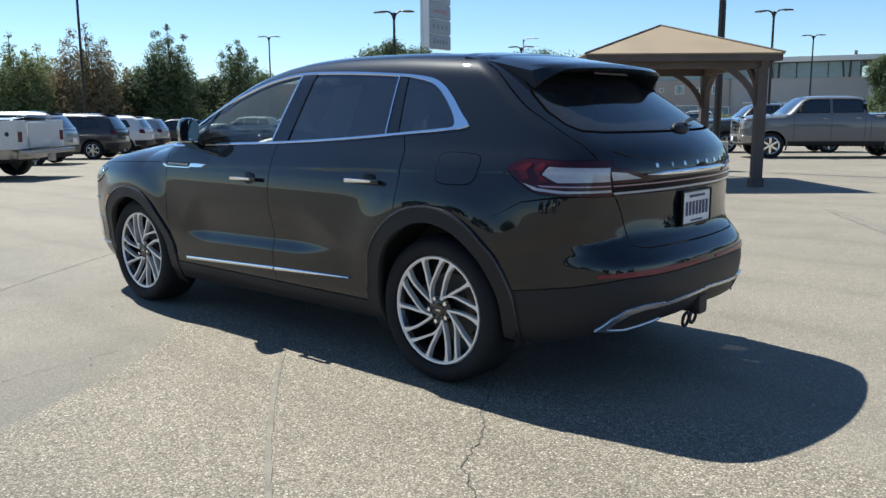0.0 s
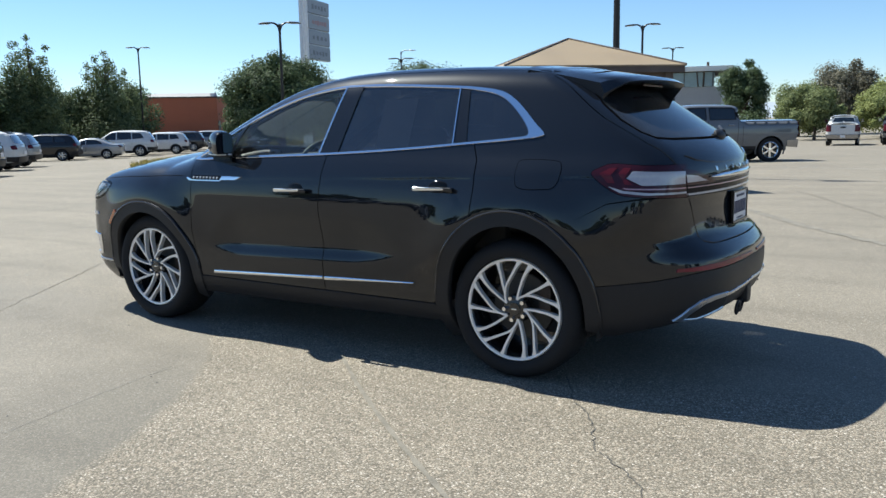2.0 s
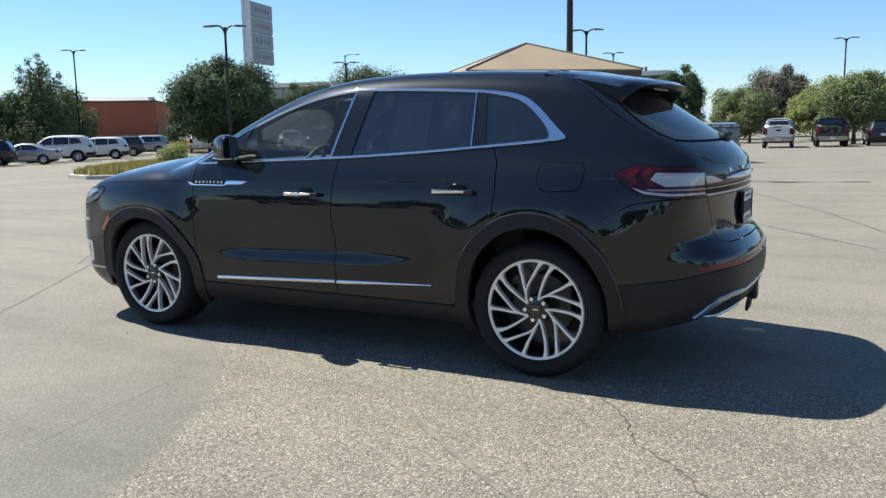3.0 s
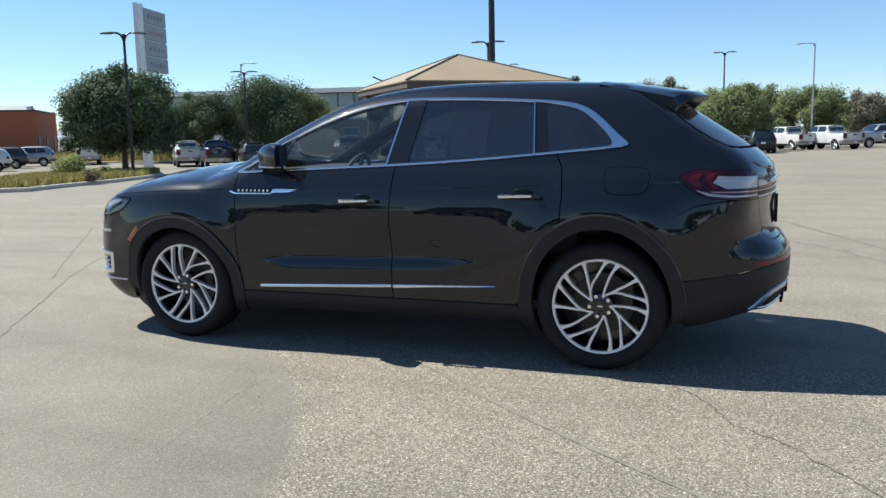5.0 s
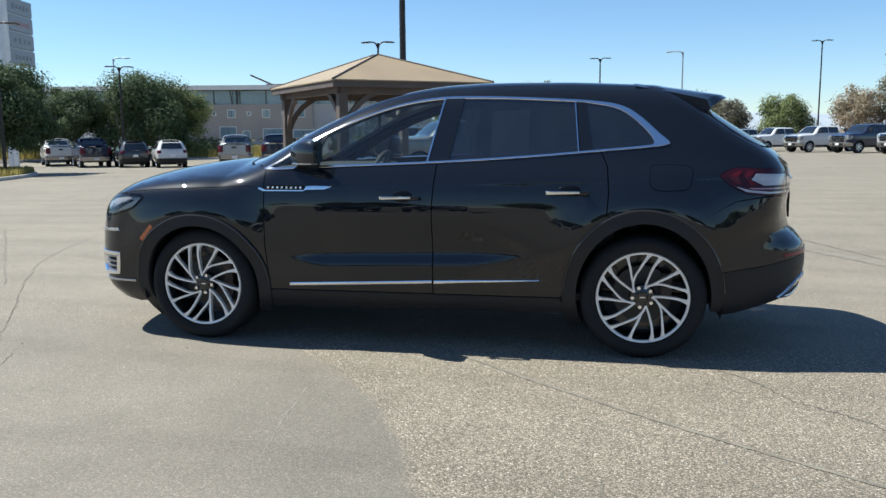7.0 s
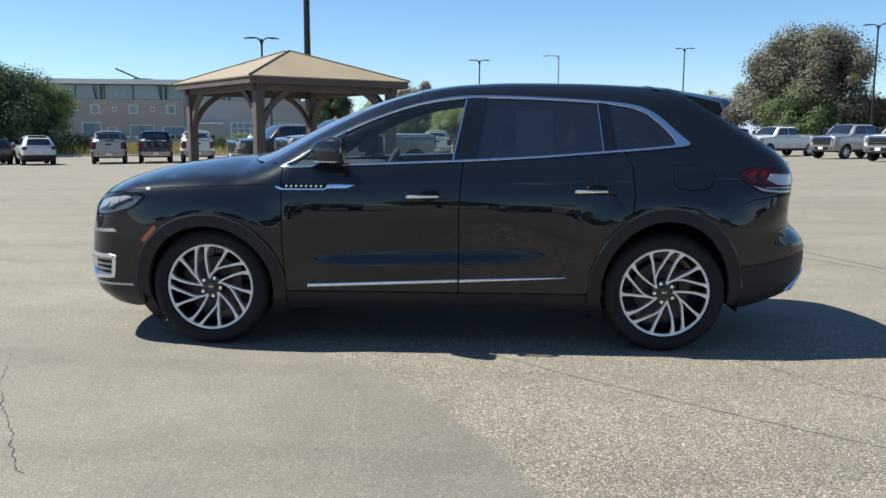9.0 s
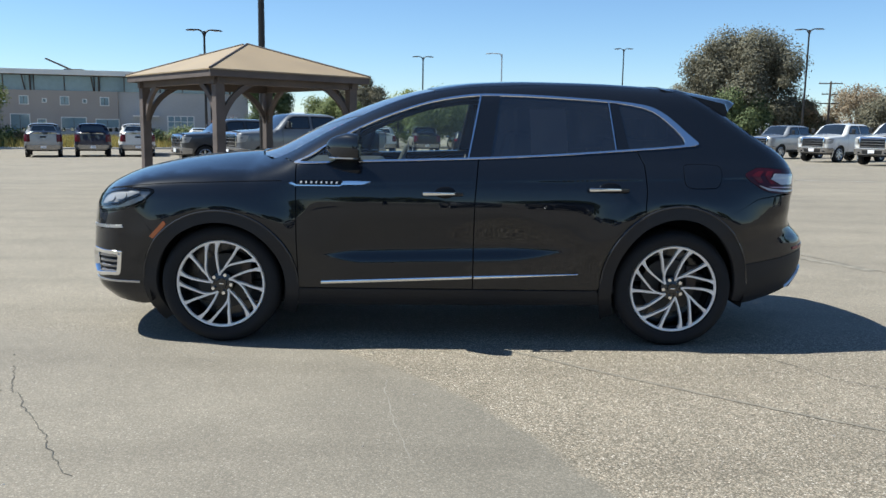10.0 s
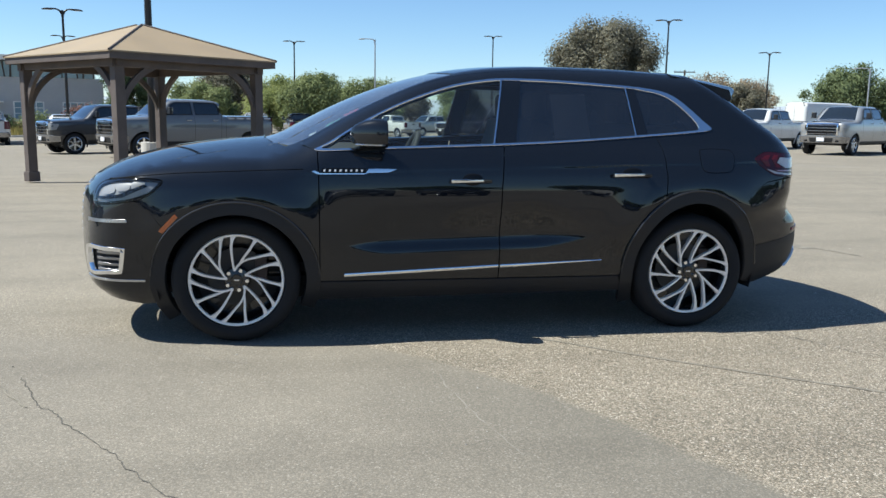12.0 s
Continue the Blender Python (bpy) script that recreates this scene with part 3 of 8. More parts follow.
SUV = Shell(
    side=Curve([(0.15, 0.78), (0.24, 0.85), (0.32, 0.895), (0.40, 0.915), (0.50, 0.928), (0.62, 0.941), (0.73, 0.951), (0.82, 0.955), (0.90, 0.953), (0.98, 0.945),
                (1.05, 0.929), (1.12, 0.903), (1.19, 0.868), (1.28, 0.828), (1.40, 0.772), (1.52, 0.712), (1.62, 0.655), (1.75, 0.57)]),
    plan=Curve([(-2.6, 0.30), (-2.4, 0.19), (-2.2, 0.105), (-2.0, 0.058), (-1.7, 0.020), (-1.4, 0.004), (-1.0, 0.0), (1.2, 0.0), (1.5, 0.008), (1.8, 0.030), (2.0, 0.06), (2.2, 0.105), (2.5, 0.20)]),
    top=Curve([(-2.5, 0.88), (-2.3, 0.99), (-2.1, 1.065), (-1.8, 1.135), (-1.5, 1.175), (-1.28, 1.195), (-1.18, 1.225), (-1.0, 1.315), (-0.8, 1.415), (-0.6, 1.50), (-0.4, 1.57), (-0.2, 1.622),
               (0.0, 1.657), (0.2, 1.676), (0.5, 1.686), (0.9, 1.682), (1.3, 1.665), (1.6, 1.645), (1.9, 1.61), (2.5, 1.52)]),
    crown=Curve([(-2.4, 0.07), (-1.9, 0.09), (-1.4, 0.10), (-1.2, 0.12), (-1.0, 0.15), (-0.6, 0.13), (-0.2, 0.08), (0.2, 0.058), (0.8, 0.050), (2.5, 0.05)]),
    tail=Curve([(0.15, 2.10), (0.26, 2.24), (0.34, 2.36), (0.44, 2.425), (0.56, 2.445), (0.66, 2.435), (0.72, 2.395), (0.78, 2.348), (0.90, 2.337), (0.99, 2.347), (1.07, 2.347), (1.13, 2.332), (1.18, 2.30),
                (1.24, 2.235), (1.32, 2.11), (1.42, 1.955), (1.52, 1.81), (1.62, 1.67), (1.72, 1.54)]),
    nose=Curve([(0.15, -2.14), (0.24, -2.30), (0.34, -2.40), (0.48, -2.42), (0.70, -2.425), (0.84, -2.415), (0.94, -2.375), (1.03, -2.27), (1.12, -2.08), (1.25, -1.8)]),
    tail_bow=Curve([(0.2, 0.155), (0.66, 0.155), (0.78, 0.22), (0.9, 0.25), (1.1, 0.26), (1.6, 0.26)]),
    tail_corner=Curve([(0.2, 0.70), (0.66, 0.70), (0.80, 0.20), (0.90, 0.0), (1.0, 0.0), (1.6, 0.0)]),
    nose_bow=Curve([(0.2, 0.30), (0.5, 0.30), (0.8, 0.36), (1.0, 0.40), (1.2, 0.40)]),
    dents=suv_dents)

HUB_F, HUB_R, HUB_Z = -1.424, 1.424, 0.372
ARCH = {HUB_F: ((0.405, 0.396), (0.488, 0.472)), HUB_R: ((0.394, 0.450), (0.474, 0.533))}


def arch(hub, which, d=0.0, n=72, lo=0.0, hi=360.0):
    """Wheel-arch outline: which 0 is the opening, 1 the outer edge of the cladding."""
    rx, rz = ARCH[hub][which]
    return [(hub + (rx + d) * math.cos(a), HUB_Z + (rz + d) * math.sin(a)) for a in np.radians(np.linspace(lo, hi, n, endpoint=hi < 360))]


BELT = [(-0.955, 1.128), (-0.6, 1.140), (0.17, 1.168), (0.7, 1.198), (1.16, 1.234), (1.45, 1.258)]
DLO = spline(BELT + [(1.545, 1.272), (1.56, 1.292), (1.50, 1.345), (1.42, 1.42), (1.345, 1.478), (1.27, 1.513), (1.17, 1.533), (1.0, 1.550), (0.6, 1.573), (0.3, 1.580), (0.12, 1.573),
                     (-0.1, 1.535), (-0.3, 1.473), (-0.5, 1.392), (-0.7, 1.290), (-0.88, 1.180)], 4)
DLO_IN = spline([(-0.915, 1.141), (-0.6, 1.153), (0.17, 1.181), (0.7, 1.211), (1.16, 1.247), (1.40, 1.268), (1.470, 1.282), (1.448, 1.335), (1.375, 1.410), (1.30, 1.468), (1.225, 1.500), (1.13, 1.519), (1.0, 1.535), (0.6, 1.558), (0.3, 1.565),
                 (0.12, 1.558), (-0.1, 1.522), (-0.3, 1.461), (-0.5, 1.381), (-0.69, 1.282), (-0.855, 1.182)], 4)
LAMP_SIDE = spline([(1.845, 1.093), (1.89, 1.126), (1.945, 1.141), (2.08, 1.133), (2.42, 1.118), (2.42, 0.980), (2.10, 0.984), (1.99, 0.997), (1.92, 1.032)], 4)
HEAD = spline([(-2.225, 0.830), (-2.215, 0.900), (-2.16, 0.940), (-2.05, 0.963), (-1.93, 0.966), (-1.82, 0.955), (-1.85, 0.910), (-1.90, 0.872), (-1.985, 0.842), (-2.09, 0.823), (-2.19, 0.815)], 4)
GATE_Y = Curve([(0.70, 0.47), (0.74, 0.535), (0.80, 0.552), (0.90, 0.578), (0.99, 0.634), (1.06, 0.664), (1.12, 0.692), (1.20, 0.715), (1.25, 0.738), (1.34, 0.738), (1.45, 0.705), (1.575, 0.640), (1.66, 0.60)])


def roof_y(x):
    return np.interp(x, [-1.2, -0.9, -0.6, -0.1, 0.5, 1.2, 1.6], [0.75, 0.715, 0.675, 0.625, 0.605, 0.60, 0.595])


def suv_wheel(parent, x, side, turn):
    w = empty("wheel", Matrix.Translation((x, side * 0.90, HUB_Z)) @ Matrix.Rotation(turn, 4, "Y"), "", "")
    w.parent = parent
    s = side
    t = bmesh.new()
    lathe(t, [(0.262, -0.115 * s), (0.270, -0.02 * s), (0.284, 0.012 * s), (0.312, 0.024 * s), (0.340, 0.020 * s), (0.358, 0.004 * s), (0.366, -0.012 * s), (0.3715, -0.03 * s), (0.372, -0.125 * s), (0.3715, -0.220 * s), (0.362, -0.240 * s), (0.30, -0.262 * s), (0.262, -0.235 * s)], 72)
    for i in range(72):
        for off in (-0.045, -0.095, -0.150, -0.200):
            a = 2 * math.pi * (i + (0.5 if off in (-0.095, -0.2) else 0)) / 72
            box(t, 0, 0, 0, 0.007, 0.030, 0.022, 0, Matrix.Rotation(-a, 4, "Y") @ Matrix.Translation((0, off * s, 0.3628)) @ Matrix.Rotation(0.5 * s, 4, "Z"))
    part("tyre", t, M_TYRE, w, "black low-profile tyre", True)
    b = bmesh.new()
    lathe(b, [(0.272, -0.01 * s), (0.262, -0.02 * s), (0.250, -0.06 * s), (0.238, -0.20 * s), (0.05, -0.205 * s)], 64)
    part("rim_barrel", b, M_RIMDARK, w, "", True)
    d = bmesh.new()
    lathe(d, [(0.0, -0.12 * s), (0.175, -0.12 * s), (0.175, -0.145 * s)], 48)
    part("brake_disc", d, M_DISC, w, "grey steel brake disc", True)
    c = bmesh.new()
    box(c, 0.14, -0.115 * s, 0.06, 0.07, 0.06, 0.15, 0.015, Matrix.Rotation(-turn, 4, "Y"))
    part("brake_caliper", c, M_RUST, w)
    f = bmesh.new()
    # bright outer lip and fifteen swept spokes in five groups of three
    lathe(f, [(0.258, -0.004 * s), (0.262, 0.004 * s), (0.272, 0.006 * s), (0.277, -0.004 * s), (0.277, -0.02 * s)], 72)

    def spoke(line, w0, w1):
        pts = spline(line, 5, False)
        up, dn = [], []
        P = np.array([(r * math.cos(a), r * math.sin(a)) for r, a in pts])
        T = np.gradient(P, axis=0)
        T /= np.linalg.norm(T, axis=1, keepdims=True)
        n = len(P)
        rings = []
        for i in range(n):
            k = i / (n - 1)
            hw = w0 + (w1 - w0) * k * k + 0.0075 * float(step((k - 0.80) / 0.20)) ** 1.5
            q = np.array((-T[i, 1], T[i, 0]))
            r = math.hypot(*P[i])
            dep = -0.012 + 0.014 * step((r - 0.05) / 0.2)
            ring = []
            for e, dd in ((-1.0, -0.030), (-1.0, 0.0), (1.0, 0.0), (1.0, -0.030)):
                p = P[i] + q * hw * e
                ring.append(f.verts.new((-p[0] * s, (float(dep) + dd) * s, p[1])))
            rings.append(ring)
        for u, v in zip(rings, rings[1:]):
            for k in range(3):
                f.faces.new((u[k], u[k + 1], v[k + 1], v[k]))

    for g in range(5):
        a0 = 2 * math.pi * g / 5 + radians(76)
        sw = lambda deg: a0 - math.radians(deg)
        spoke([(0.054, sw(0)), (0.09, sw(0.5)), (0.136, sw(2)), (0.20, sw(4.5)), (0.266, sw(9))], 0.0052, 0.0085)
        spoke([(0.054, sw(1)), (0.078, sw(14)), (0.105, sw(25)), (0.177, sw(34)), (0.23, sw(36.5)), (0.266, sw(37.5))], 0.0054, 0.0085)
        spoke([(0.100, sw(25)), (0.13, sw(37)), (0.17, sw(51)), (0.22, sw(60.5)), (0.266, sw(66))], 0.0050, 0.0085)
    part("rim", f, M_RIMFACE, w, "machined silver rim with swept thin spokes")
    h = bmesh.new()
    lathe(h, [(0.0, -0.012 * s), (0.030, -0.012 * s), (0.034, -0.018 * s), (0.070, -0.026 * s), (0.078, -0.06 * s)], 40)
    part("hub_cap", h, M_RIMDARK, w, "gloss black wheel centre", True)
    bd = bmesh.new()
    box(bd, 0, -0.008 * s, 0, 0.030, 0.003, 0.007, 0.001, Matrix.Rotation(-turn, 4, "Y"))
    part("badge_bar", bd, M_CHROME, w)
    for i in range(5):
        a = math.pi - (2 * math.pi * i / 5 + radians(40)) if s > 0 else 2 * math.pi * i / 5 + radians(40)
        n = bmesh.new()
        rod(n, (0.060 * math.cos(a), -0.03 * s, 0.060 * math.sin(a)), (0.060 * math.cos(a), -0.004 * s, 0.060 * math.sin(a)), 0.0125, 0.011, 8)
        part("lug_nut", n, M_CHROME, w)
    return w


def build_suv():
    car = empty("parked_suv", Matrix.Identity(4), "glossy black mid-size suv with chrome trim, parked on asphalt", "car")
    arch_f, arch_r = arch(HUB_F, 1, -0.01), arch(HUB_R, 1, -0.01)
    g = 0.0035
    # lines shared by neighbouring panels
    hx = np.linspace(-2.16, -1.03, 24)
    hood_z = Curve([(-2.3, 0.945), (-2.16, 0.950), (-1.97, 0.974), (-1.72, 0.996), (-1.4, 1.010), (-1.0, 1.024)])
    hood_line = [(x, float(hood_z(x))) for x in hx]
    hood_top = [tuple(p) for p in SUV.place("z", hx, np.full(24, 0.70))[:, [0, 2]]]
    rx = np.linspace(-1.06, 1.56, 50)
    roof_line = [tuple(p) for p in SUV.place("z", rx, roof_y(rx))[:, [0, 2]]]
    zz = np.linspace(1.585, 0.62, 36)
    gate_line = [tuple(p) for p in SUV.place("r", GATE_Y(zz), zz)[:, [0, 2]]]
    z_end = np.linspace(0.985, 0.614, 16)
    tail_cut = [tuple(p) for p in SUV.place("r", np.full(16, 0.62), z_end)[:, [0, 2]]]
    door_front = [(-0.95, 1.130), (-0.945, 1.0), (-0.94, 0.36)]
    seam_mid = [(0.175, 1.170), (0.165, 1.06), (0.152, 0.9), (0.150, 0.36)]
    seam_rear = [(1.165, 1.236), (1.205, 1.15), (1.215, 1.0), (1.205, 0.86)]
    arc_r = arch(HUB_R, 1, 0.0, 14, 114, 180)

    for s in (-1, 1):
        def P(axis, out, holes=(), **k):
            k.setdefault("res", 0.035)
            return panel(SUV, axis, out, holes, side=s, **k)

        def flank(out, holes):
            """A large panel of the flank, finely divided for smooth reflections."""
            return panel(SUV, "y", out, holes, side=s, res=0.018 if s < 0 else 0.04, along=crease_z)

        def shift(line, d):
            return [(x + d, z) for x, z in line]

        fender = ([(-0.94, 0.36), (-1.2, 0.36), (-1.79, 0.66), (-1.875, 0.76), (-1.93, 0.845), (-1.985, 0.95)] + [p for p in hood_line if p[0] > -1.98]
                  + [(-1.03, 1.155)] + door_front[:-1])
        skin("fender", [flank(shift(fender, -g), (arch_f, grow(HEAD, 0.004)))], M_BLACK, car)
        skin("hood_side", [P("y", [(x, z + 0.005) for x, z in hood_line] + [(-1.035, 1.15)] + hood_top[::-1], (grow(HEAD, 0.004),), res=0.03)], M_BLACK, car)
        front_door = shift(door_front[::-1], g)[:1] + shift(door_front[::-1], g)[1:] + BELT[1:2] + shift(seam_mid, -g)
        skin("front_door", [flank(front_door, (DLO,))], M_BLACK, car)
        rear_door = shift(seam_mid[::-1], g) + BELT[3:5] + shift(seam_rear, -g) + [(x - g, z) for x, z in arc_r]
        rear_door = [p for p in rear_door if p[1] >= 0.359] + [(0.93, 0.36)]
        skin("rear_door", [flank(rear_door, (DLO,))], M_BLACK, car)
        quarter = ([(x + g, z) for x, z in seam_rear[::-1]] + [(1.165, 1.25), (1.0, 1.4), (-0.6, 1.2), (-0.96, 1.135), (-1.02, 1.16)] + [(x, z - 0.002) for x, z in roof_line]
                   + [(x - g, z) for x, z in gate_line if z > 0.98] + [(2.02, 0.968), (1.93, 0.952), (1.74, 0.845), (1.70, 0.80), (1.2, 0.70)])
        skin("quarter_panel", [flank(quarter, (DLO, arch_r, grow(LAMP_SIDE, 0.003)))], M_BLACK, car)
        # chrome surround and glazing
        skin("window_surround", [P("y", grow(DLO, -0.003), (DLO_IN,), res=0.02, off=0.005, thick=0.014)], M_CHROME, car, "bright chrome window surround")
        skin("window_lining", [P("y", grow(DLO, 0.014), (grow(DLO_IN, -0.004),), res=0.03, off=-0.018, thick=0.006)], M_DARK, car, "dark lining inside the windows")
        ins = grow(DLO_IN, 0.004)
        big = [(-2, 0.5), (2, 0.5), (2, 2), (-2, 2)]

        def between(a0, a1, b0, b1):
            """Glass outline between two slanted lines, each given by its x at z 1.1 and at z 1.6."""
            return [(a0, 1.1), (b0, 1.1), (b1, 1.6), (a1, 1.6)]

        def glass(name, cut, mat, label, off=-0.004):
            V2 = [p for p in ins]
            keep = clip_convex(V2, cut)
            return skin(name, [P("y", keep, res=0.05, off=off, thick=0.004)], mat, car, label)

        glass("quarter_light", between(-1.2, -1.2, -0.66, -0.50), M_GLASS_F, "")
        glass("window_bar", between(-0.66, -0.50, -0.635, -0.475), M_BLACK, "", 0.002)
        glass("front_side_window", between(-0.635, -0.475, 0.094, 0.199), M_GLASS_F, "lightly tinted front side window")
        glass("door_pillar", between(0.100, 0.205, 0.235, 0.325), M_BLACK, "", 0.003)
        glass("rear_side_window", between(0.225, 0.315, 1.046, 0.996), M_GLASS_R, "dark privacy glass of the rear door")
        glass("window_bar", between(1.048, 0.998, 1.140, 1.055), M_BLACK, "", 0.001)
        glass("rear_quarter_window", between(1.130, 1.045, 2, 2), M_GLASS_R, "dark privacy glass")
        glass("pillar_strip", between(0.091, 0.196, 0.100, 0.205), M_CHROME, "", 0.006)
        glass("pillar_strip", between(1.044, 0.994, 1.050, 1.000), M_CHROME, "", 0.006)
        # cladding
        sill = [(-1.0, 0.235), (1.0, 0.255), (0.935, 0.352), (-0.94, 0.352)]
        skin("sill_cladding", [P("y", sill, (arch(HUB_F, 1, 0.002), arch(HUB_R, 1, 0.002)), off=0.002)], M_CLAD, car, "matte black sill cladding")
        for hxx, ri, lo, hi in ((HUB_F, 0.385, -24, 214), (HUB_R, 0.395, -9, 204)):
            ring = arch(hxx, 1, 0.0, 60, lo, hi) + arch(hxx, 0, 0.0, 60, lo, hi)[::-1]
            skin("arch_cladding", [P("y", ring, res=0.025, off=0.010, thick=0.05)], M_CLAD, car, "matte black wheel-arch cladding")
            lip = SUV.place("y", *np.array(arch(hxx, 1, -0.004, 70, max(lo, 4), min(hi, 176))).T)
            rb_ = bmesh.new()
            tube(rb_, [(p[0], s * (p[1] + 0.010), p[2]) for p in lip], 0.006, 6)
            part("arch_lip", rb_, M_EDGE, car, "glossy rounded lip of the wheel arch", True)
            wl = bmesh.new()
            lathe(wl, [(ri + 0.07, s * 0.0), (ri + 0.07, s * -0.40), (0.02, s * -0.41)], 48)
            bmesh.ops.translate(wl, verts=wl.verts, vec=(hxx, s * 0.87, HUB_Z))
            bmesh.ops.delete(wl, geom=[v for v in wl.verts if v.co.z < 0.2], context="VERTS")
            part("wheel_well", wl, M_DARK, car, "", True)
        # bright strip along the doors
        for a, b in ((-0.80, 0.145), (0.155, 0.812)):
            zc = lambda x: 0.395 + (x + 0.8) * 0.0425
            thin = 0.011 if b < 0.5 else 0.005
            part("door_strip", moulding(SUV, "y", [(a, zc(a) - 0.014), (b, zc(b) - thin)], [(a + 0.004, zc(a) + 0.011), (b, zc(b) + thin)], 0.007, s), M_CHROME, car, "chrome strip along the lower doors", True)
        # rear corner of the bumper, painted above, plain below
        rb = [(1.73, 0.84), (1.93, 0.947), (2.03, 0.963)] + [p for p in tail_cut] + [(2.147, 0.574), (1.874, 0.538), (1.80, 0.534), (1.6, 0.6), (1.6, 0.8)]
        zg = np.linspace(0.985, 0.745, 10)
        rb_back = [(0.62, 0.985)] + [(float(GATE_Y(z)) + 0.004, z) for z in zg] + [(0.48, 0.728), (0.0, 0.726), (0.0, 0.624), (0.4, 0.618), (0.62, 0.614)]
        z2 = np.linspace(0.609, 0.365, 12)
        low_cut = [tuple(p) for p in SUV.place("r", np.full(12, 0.62), z2)[:, [0, 2]]]
        rl = [(1.6, 0.50), (1.80, 0.529), (1.874, 0.533), (2.147, 0.569)] + low_cut + [(2.10, 0.315), (1.95, 0.275), (1.80, 0.26)]
        rl_back = [(0.62, 0.609), (0.4, 0.613), (0.0, 0.619), (0.0, 0.405), (0.4, 0.388), (0.62, 0.365)]
        skin("rear_bumper", [P("y", rb, (arch_r, grow(LAMP_SIDE, 0.003)), res=0.03), P("r", rb_back, res=0.03)], M_BLACK, car)
        skin("rear_valance", [P("y", rl, (arch_r,), res=0.03), P("r", rl_back, res=0.03)], M_CLAD, car, "matte black lower rear bumper")
        skin("rear_reflector", [P("r", [(0.06, 0.641), (0.40, 0.645), (0.60, 0.640), (0.74, 0.630), (0.745, 0.614), (0.60, 0.616), (0.40, 0.620), (0.06, 0.628)], res=0.03, off=0.005)], M_REFLECTOR, car, "red reflector strip")
        ex = skin("exhaust_trim", [P("r", [(0.712, 0.366), (0.680, 0.428), (0.630, 0.466), (0.55, 0.482), (0.42, 0.480), (0.42, 0.462), (0.54, 0.460), (0.612, 0.445), (0.658, 0.412), (0.680, 0.374), (0.60, 0.368), (0.46, 0.394), (0.42, 0.402), (0.42, 0.394), (0.46, 0.386), (0.60, 0.360)], res=0.02, off=0.012, thick=0.02)], M_SATIN, car, "satin silver exhaust trim")
        skin("exhaust_tip", [P("r", [(0.680, 0.374), (0.658, 0.412), (0.612, 0.445), (0.54, 0.460), (0.42, 0.462), (0.42, 0.402), (0.46, 0.394), (0.60, 0.368)], res=0.02, off=0.004, thick=0.01)], M_DARK, ex)
        skin("skid_trim", [P("r", [(0.0, 0.494), (0.42, 0.470), (0.42, 0.456), (0.0, 0.480)], res=0.03, off=0.006)], M_SATIN, car, "satin silver trim line")
        # tail lamp on the corner and on the gate
        zl = np.linspace(1.135, 0.975, 8)
        lamp_cut = [tuple(p) for p in SUV.place("r", np.full(8, 0.612), zl)[:, [0, 2]]]
        half = [(1.7, 0.9), (1.7, 1.2)] + [(x - 0.004, z) for x, z in lamp_cut]
        body_lamp = clip_convex(LAMP_SIDE, [(1.7, 0.9), (lamp_cut[-1][0] - 0.004, 0.9), (lamp_cut[0][0] - 0.004, 1.2), (1.7, 1.2)])
        tl = skin("tail_lamp", [P("y", body_lamp, res=0.02, off=0.002)], M_DARKRED, car, "dark red tail lamp with clear centre")
        cut = [(1.7, 0.9), (lamp_cut[-1][0] - 0.006, 0.9), (lamp_cut[0][0] - 0.006, 1.2), (1.7, 1.2)]
        skin("reversing_lens", [P("y", clip_convex([(2.015, 1.073), (2.04, 1.106), (2.6, 1.088), (2.6, 1.043), (2.085, 1.039)], cut), res=0.02, off=0.005, thick=0.004)], M_CLEARLENS, tl)
        skin("brake_lens", [P("y", [(1.885, 1.095), (1.93, 1.120), (1.965, 1.122), (1.94, 1.09), (1.96, 1.050), (1.925, 1.052)], res=0.02, off=0.005, thick=0.004)], M_REDLENS, tl)
        skin("brake_lens", [P("y", [(1.975, 1.095), (1.995, 1.122), (2.03, 1.120), (2.005, 1.075), (2.05, 1.040), (2.01, 1.044)], res=0.02, off=0.005, thick=0.004)], M_REDLENS, tl)
        skin("light_strip", [P("y", clip_convex([(1.930, 1.034), (2.005, 1.014), (2.12, 1.003), (2.6, 1.000), (2.6, 0.991), (2.10, 0.993), (1.99, 1.004)], cut), res=0.02, off=0.006, thick=0.004)], M_CLEARLENS, tl)
        skin("light_strip", [P("y", clip_convex([(2.00, 1.026), (2.6, 1.018), (2.6, 1.013), (2.02, 1.019)], cut), res=0.02, off=0.006, thick=0.004)], M_PINK, tl)
        # headlamp, marker, front lamp frame
        hl = skin("headlamp", [P("y", HEAD, res=0.02, off=-0.012)], M_HEADLAMP, car, "clear headlamp with dark frame")
        skin("lamp_frame", [P("y", grow(HEAD, -0.002), (grow(HEAD, -0.014),), res=0.02, off=0.001)], M_GLOSSBLACK, hl)
        skin("lamp_bar", [P("y", [(-2.20, 0.842), (-2.05, 0.858), (-1.90, 0.925), (-1.92, 0.935), (-2.06, 0.876), (-2.20, 0.856)], res=0.02, off=-0.002)], M_GLOSSBLACK, hl)
        for xa, za in ((-2.13, 0.893), (-2.04, 0.912), (-1.955, 0.928)):
            skin("lamp_pod", [P("y", spline([(xa - 0.034, za - 0.018), (xa + 0.030, za - 0.010), (xa + 0.036, za + 0.022), (xa - 0.028, za + 0.018)], 3), res=0.02, off=-0.004, thick=0.01)], M_HEADLAMP, hl, "square lamp pod")
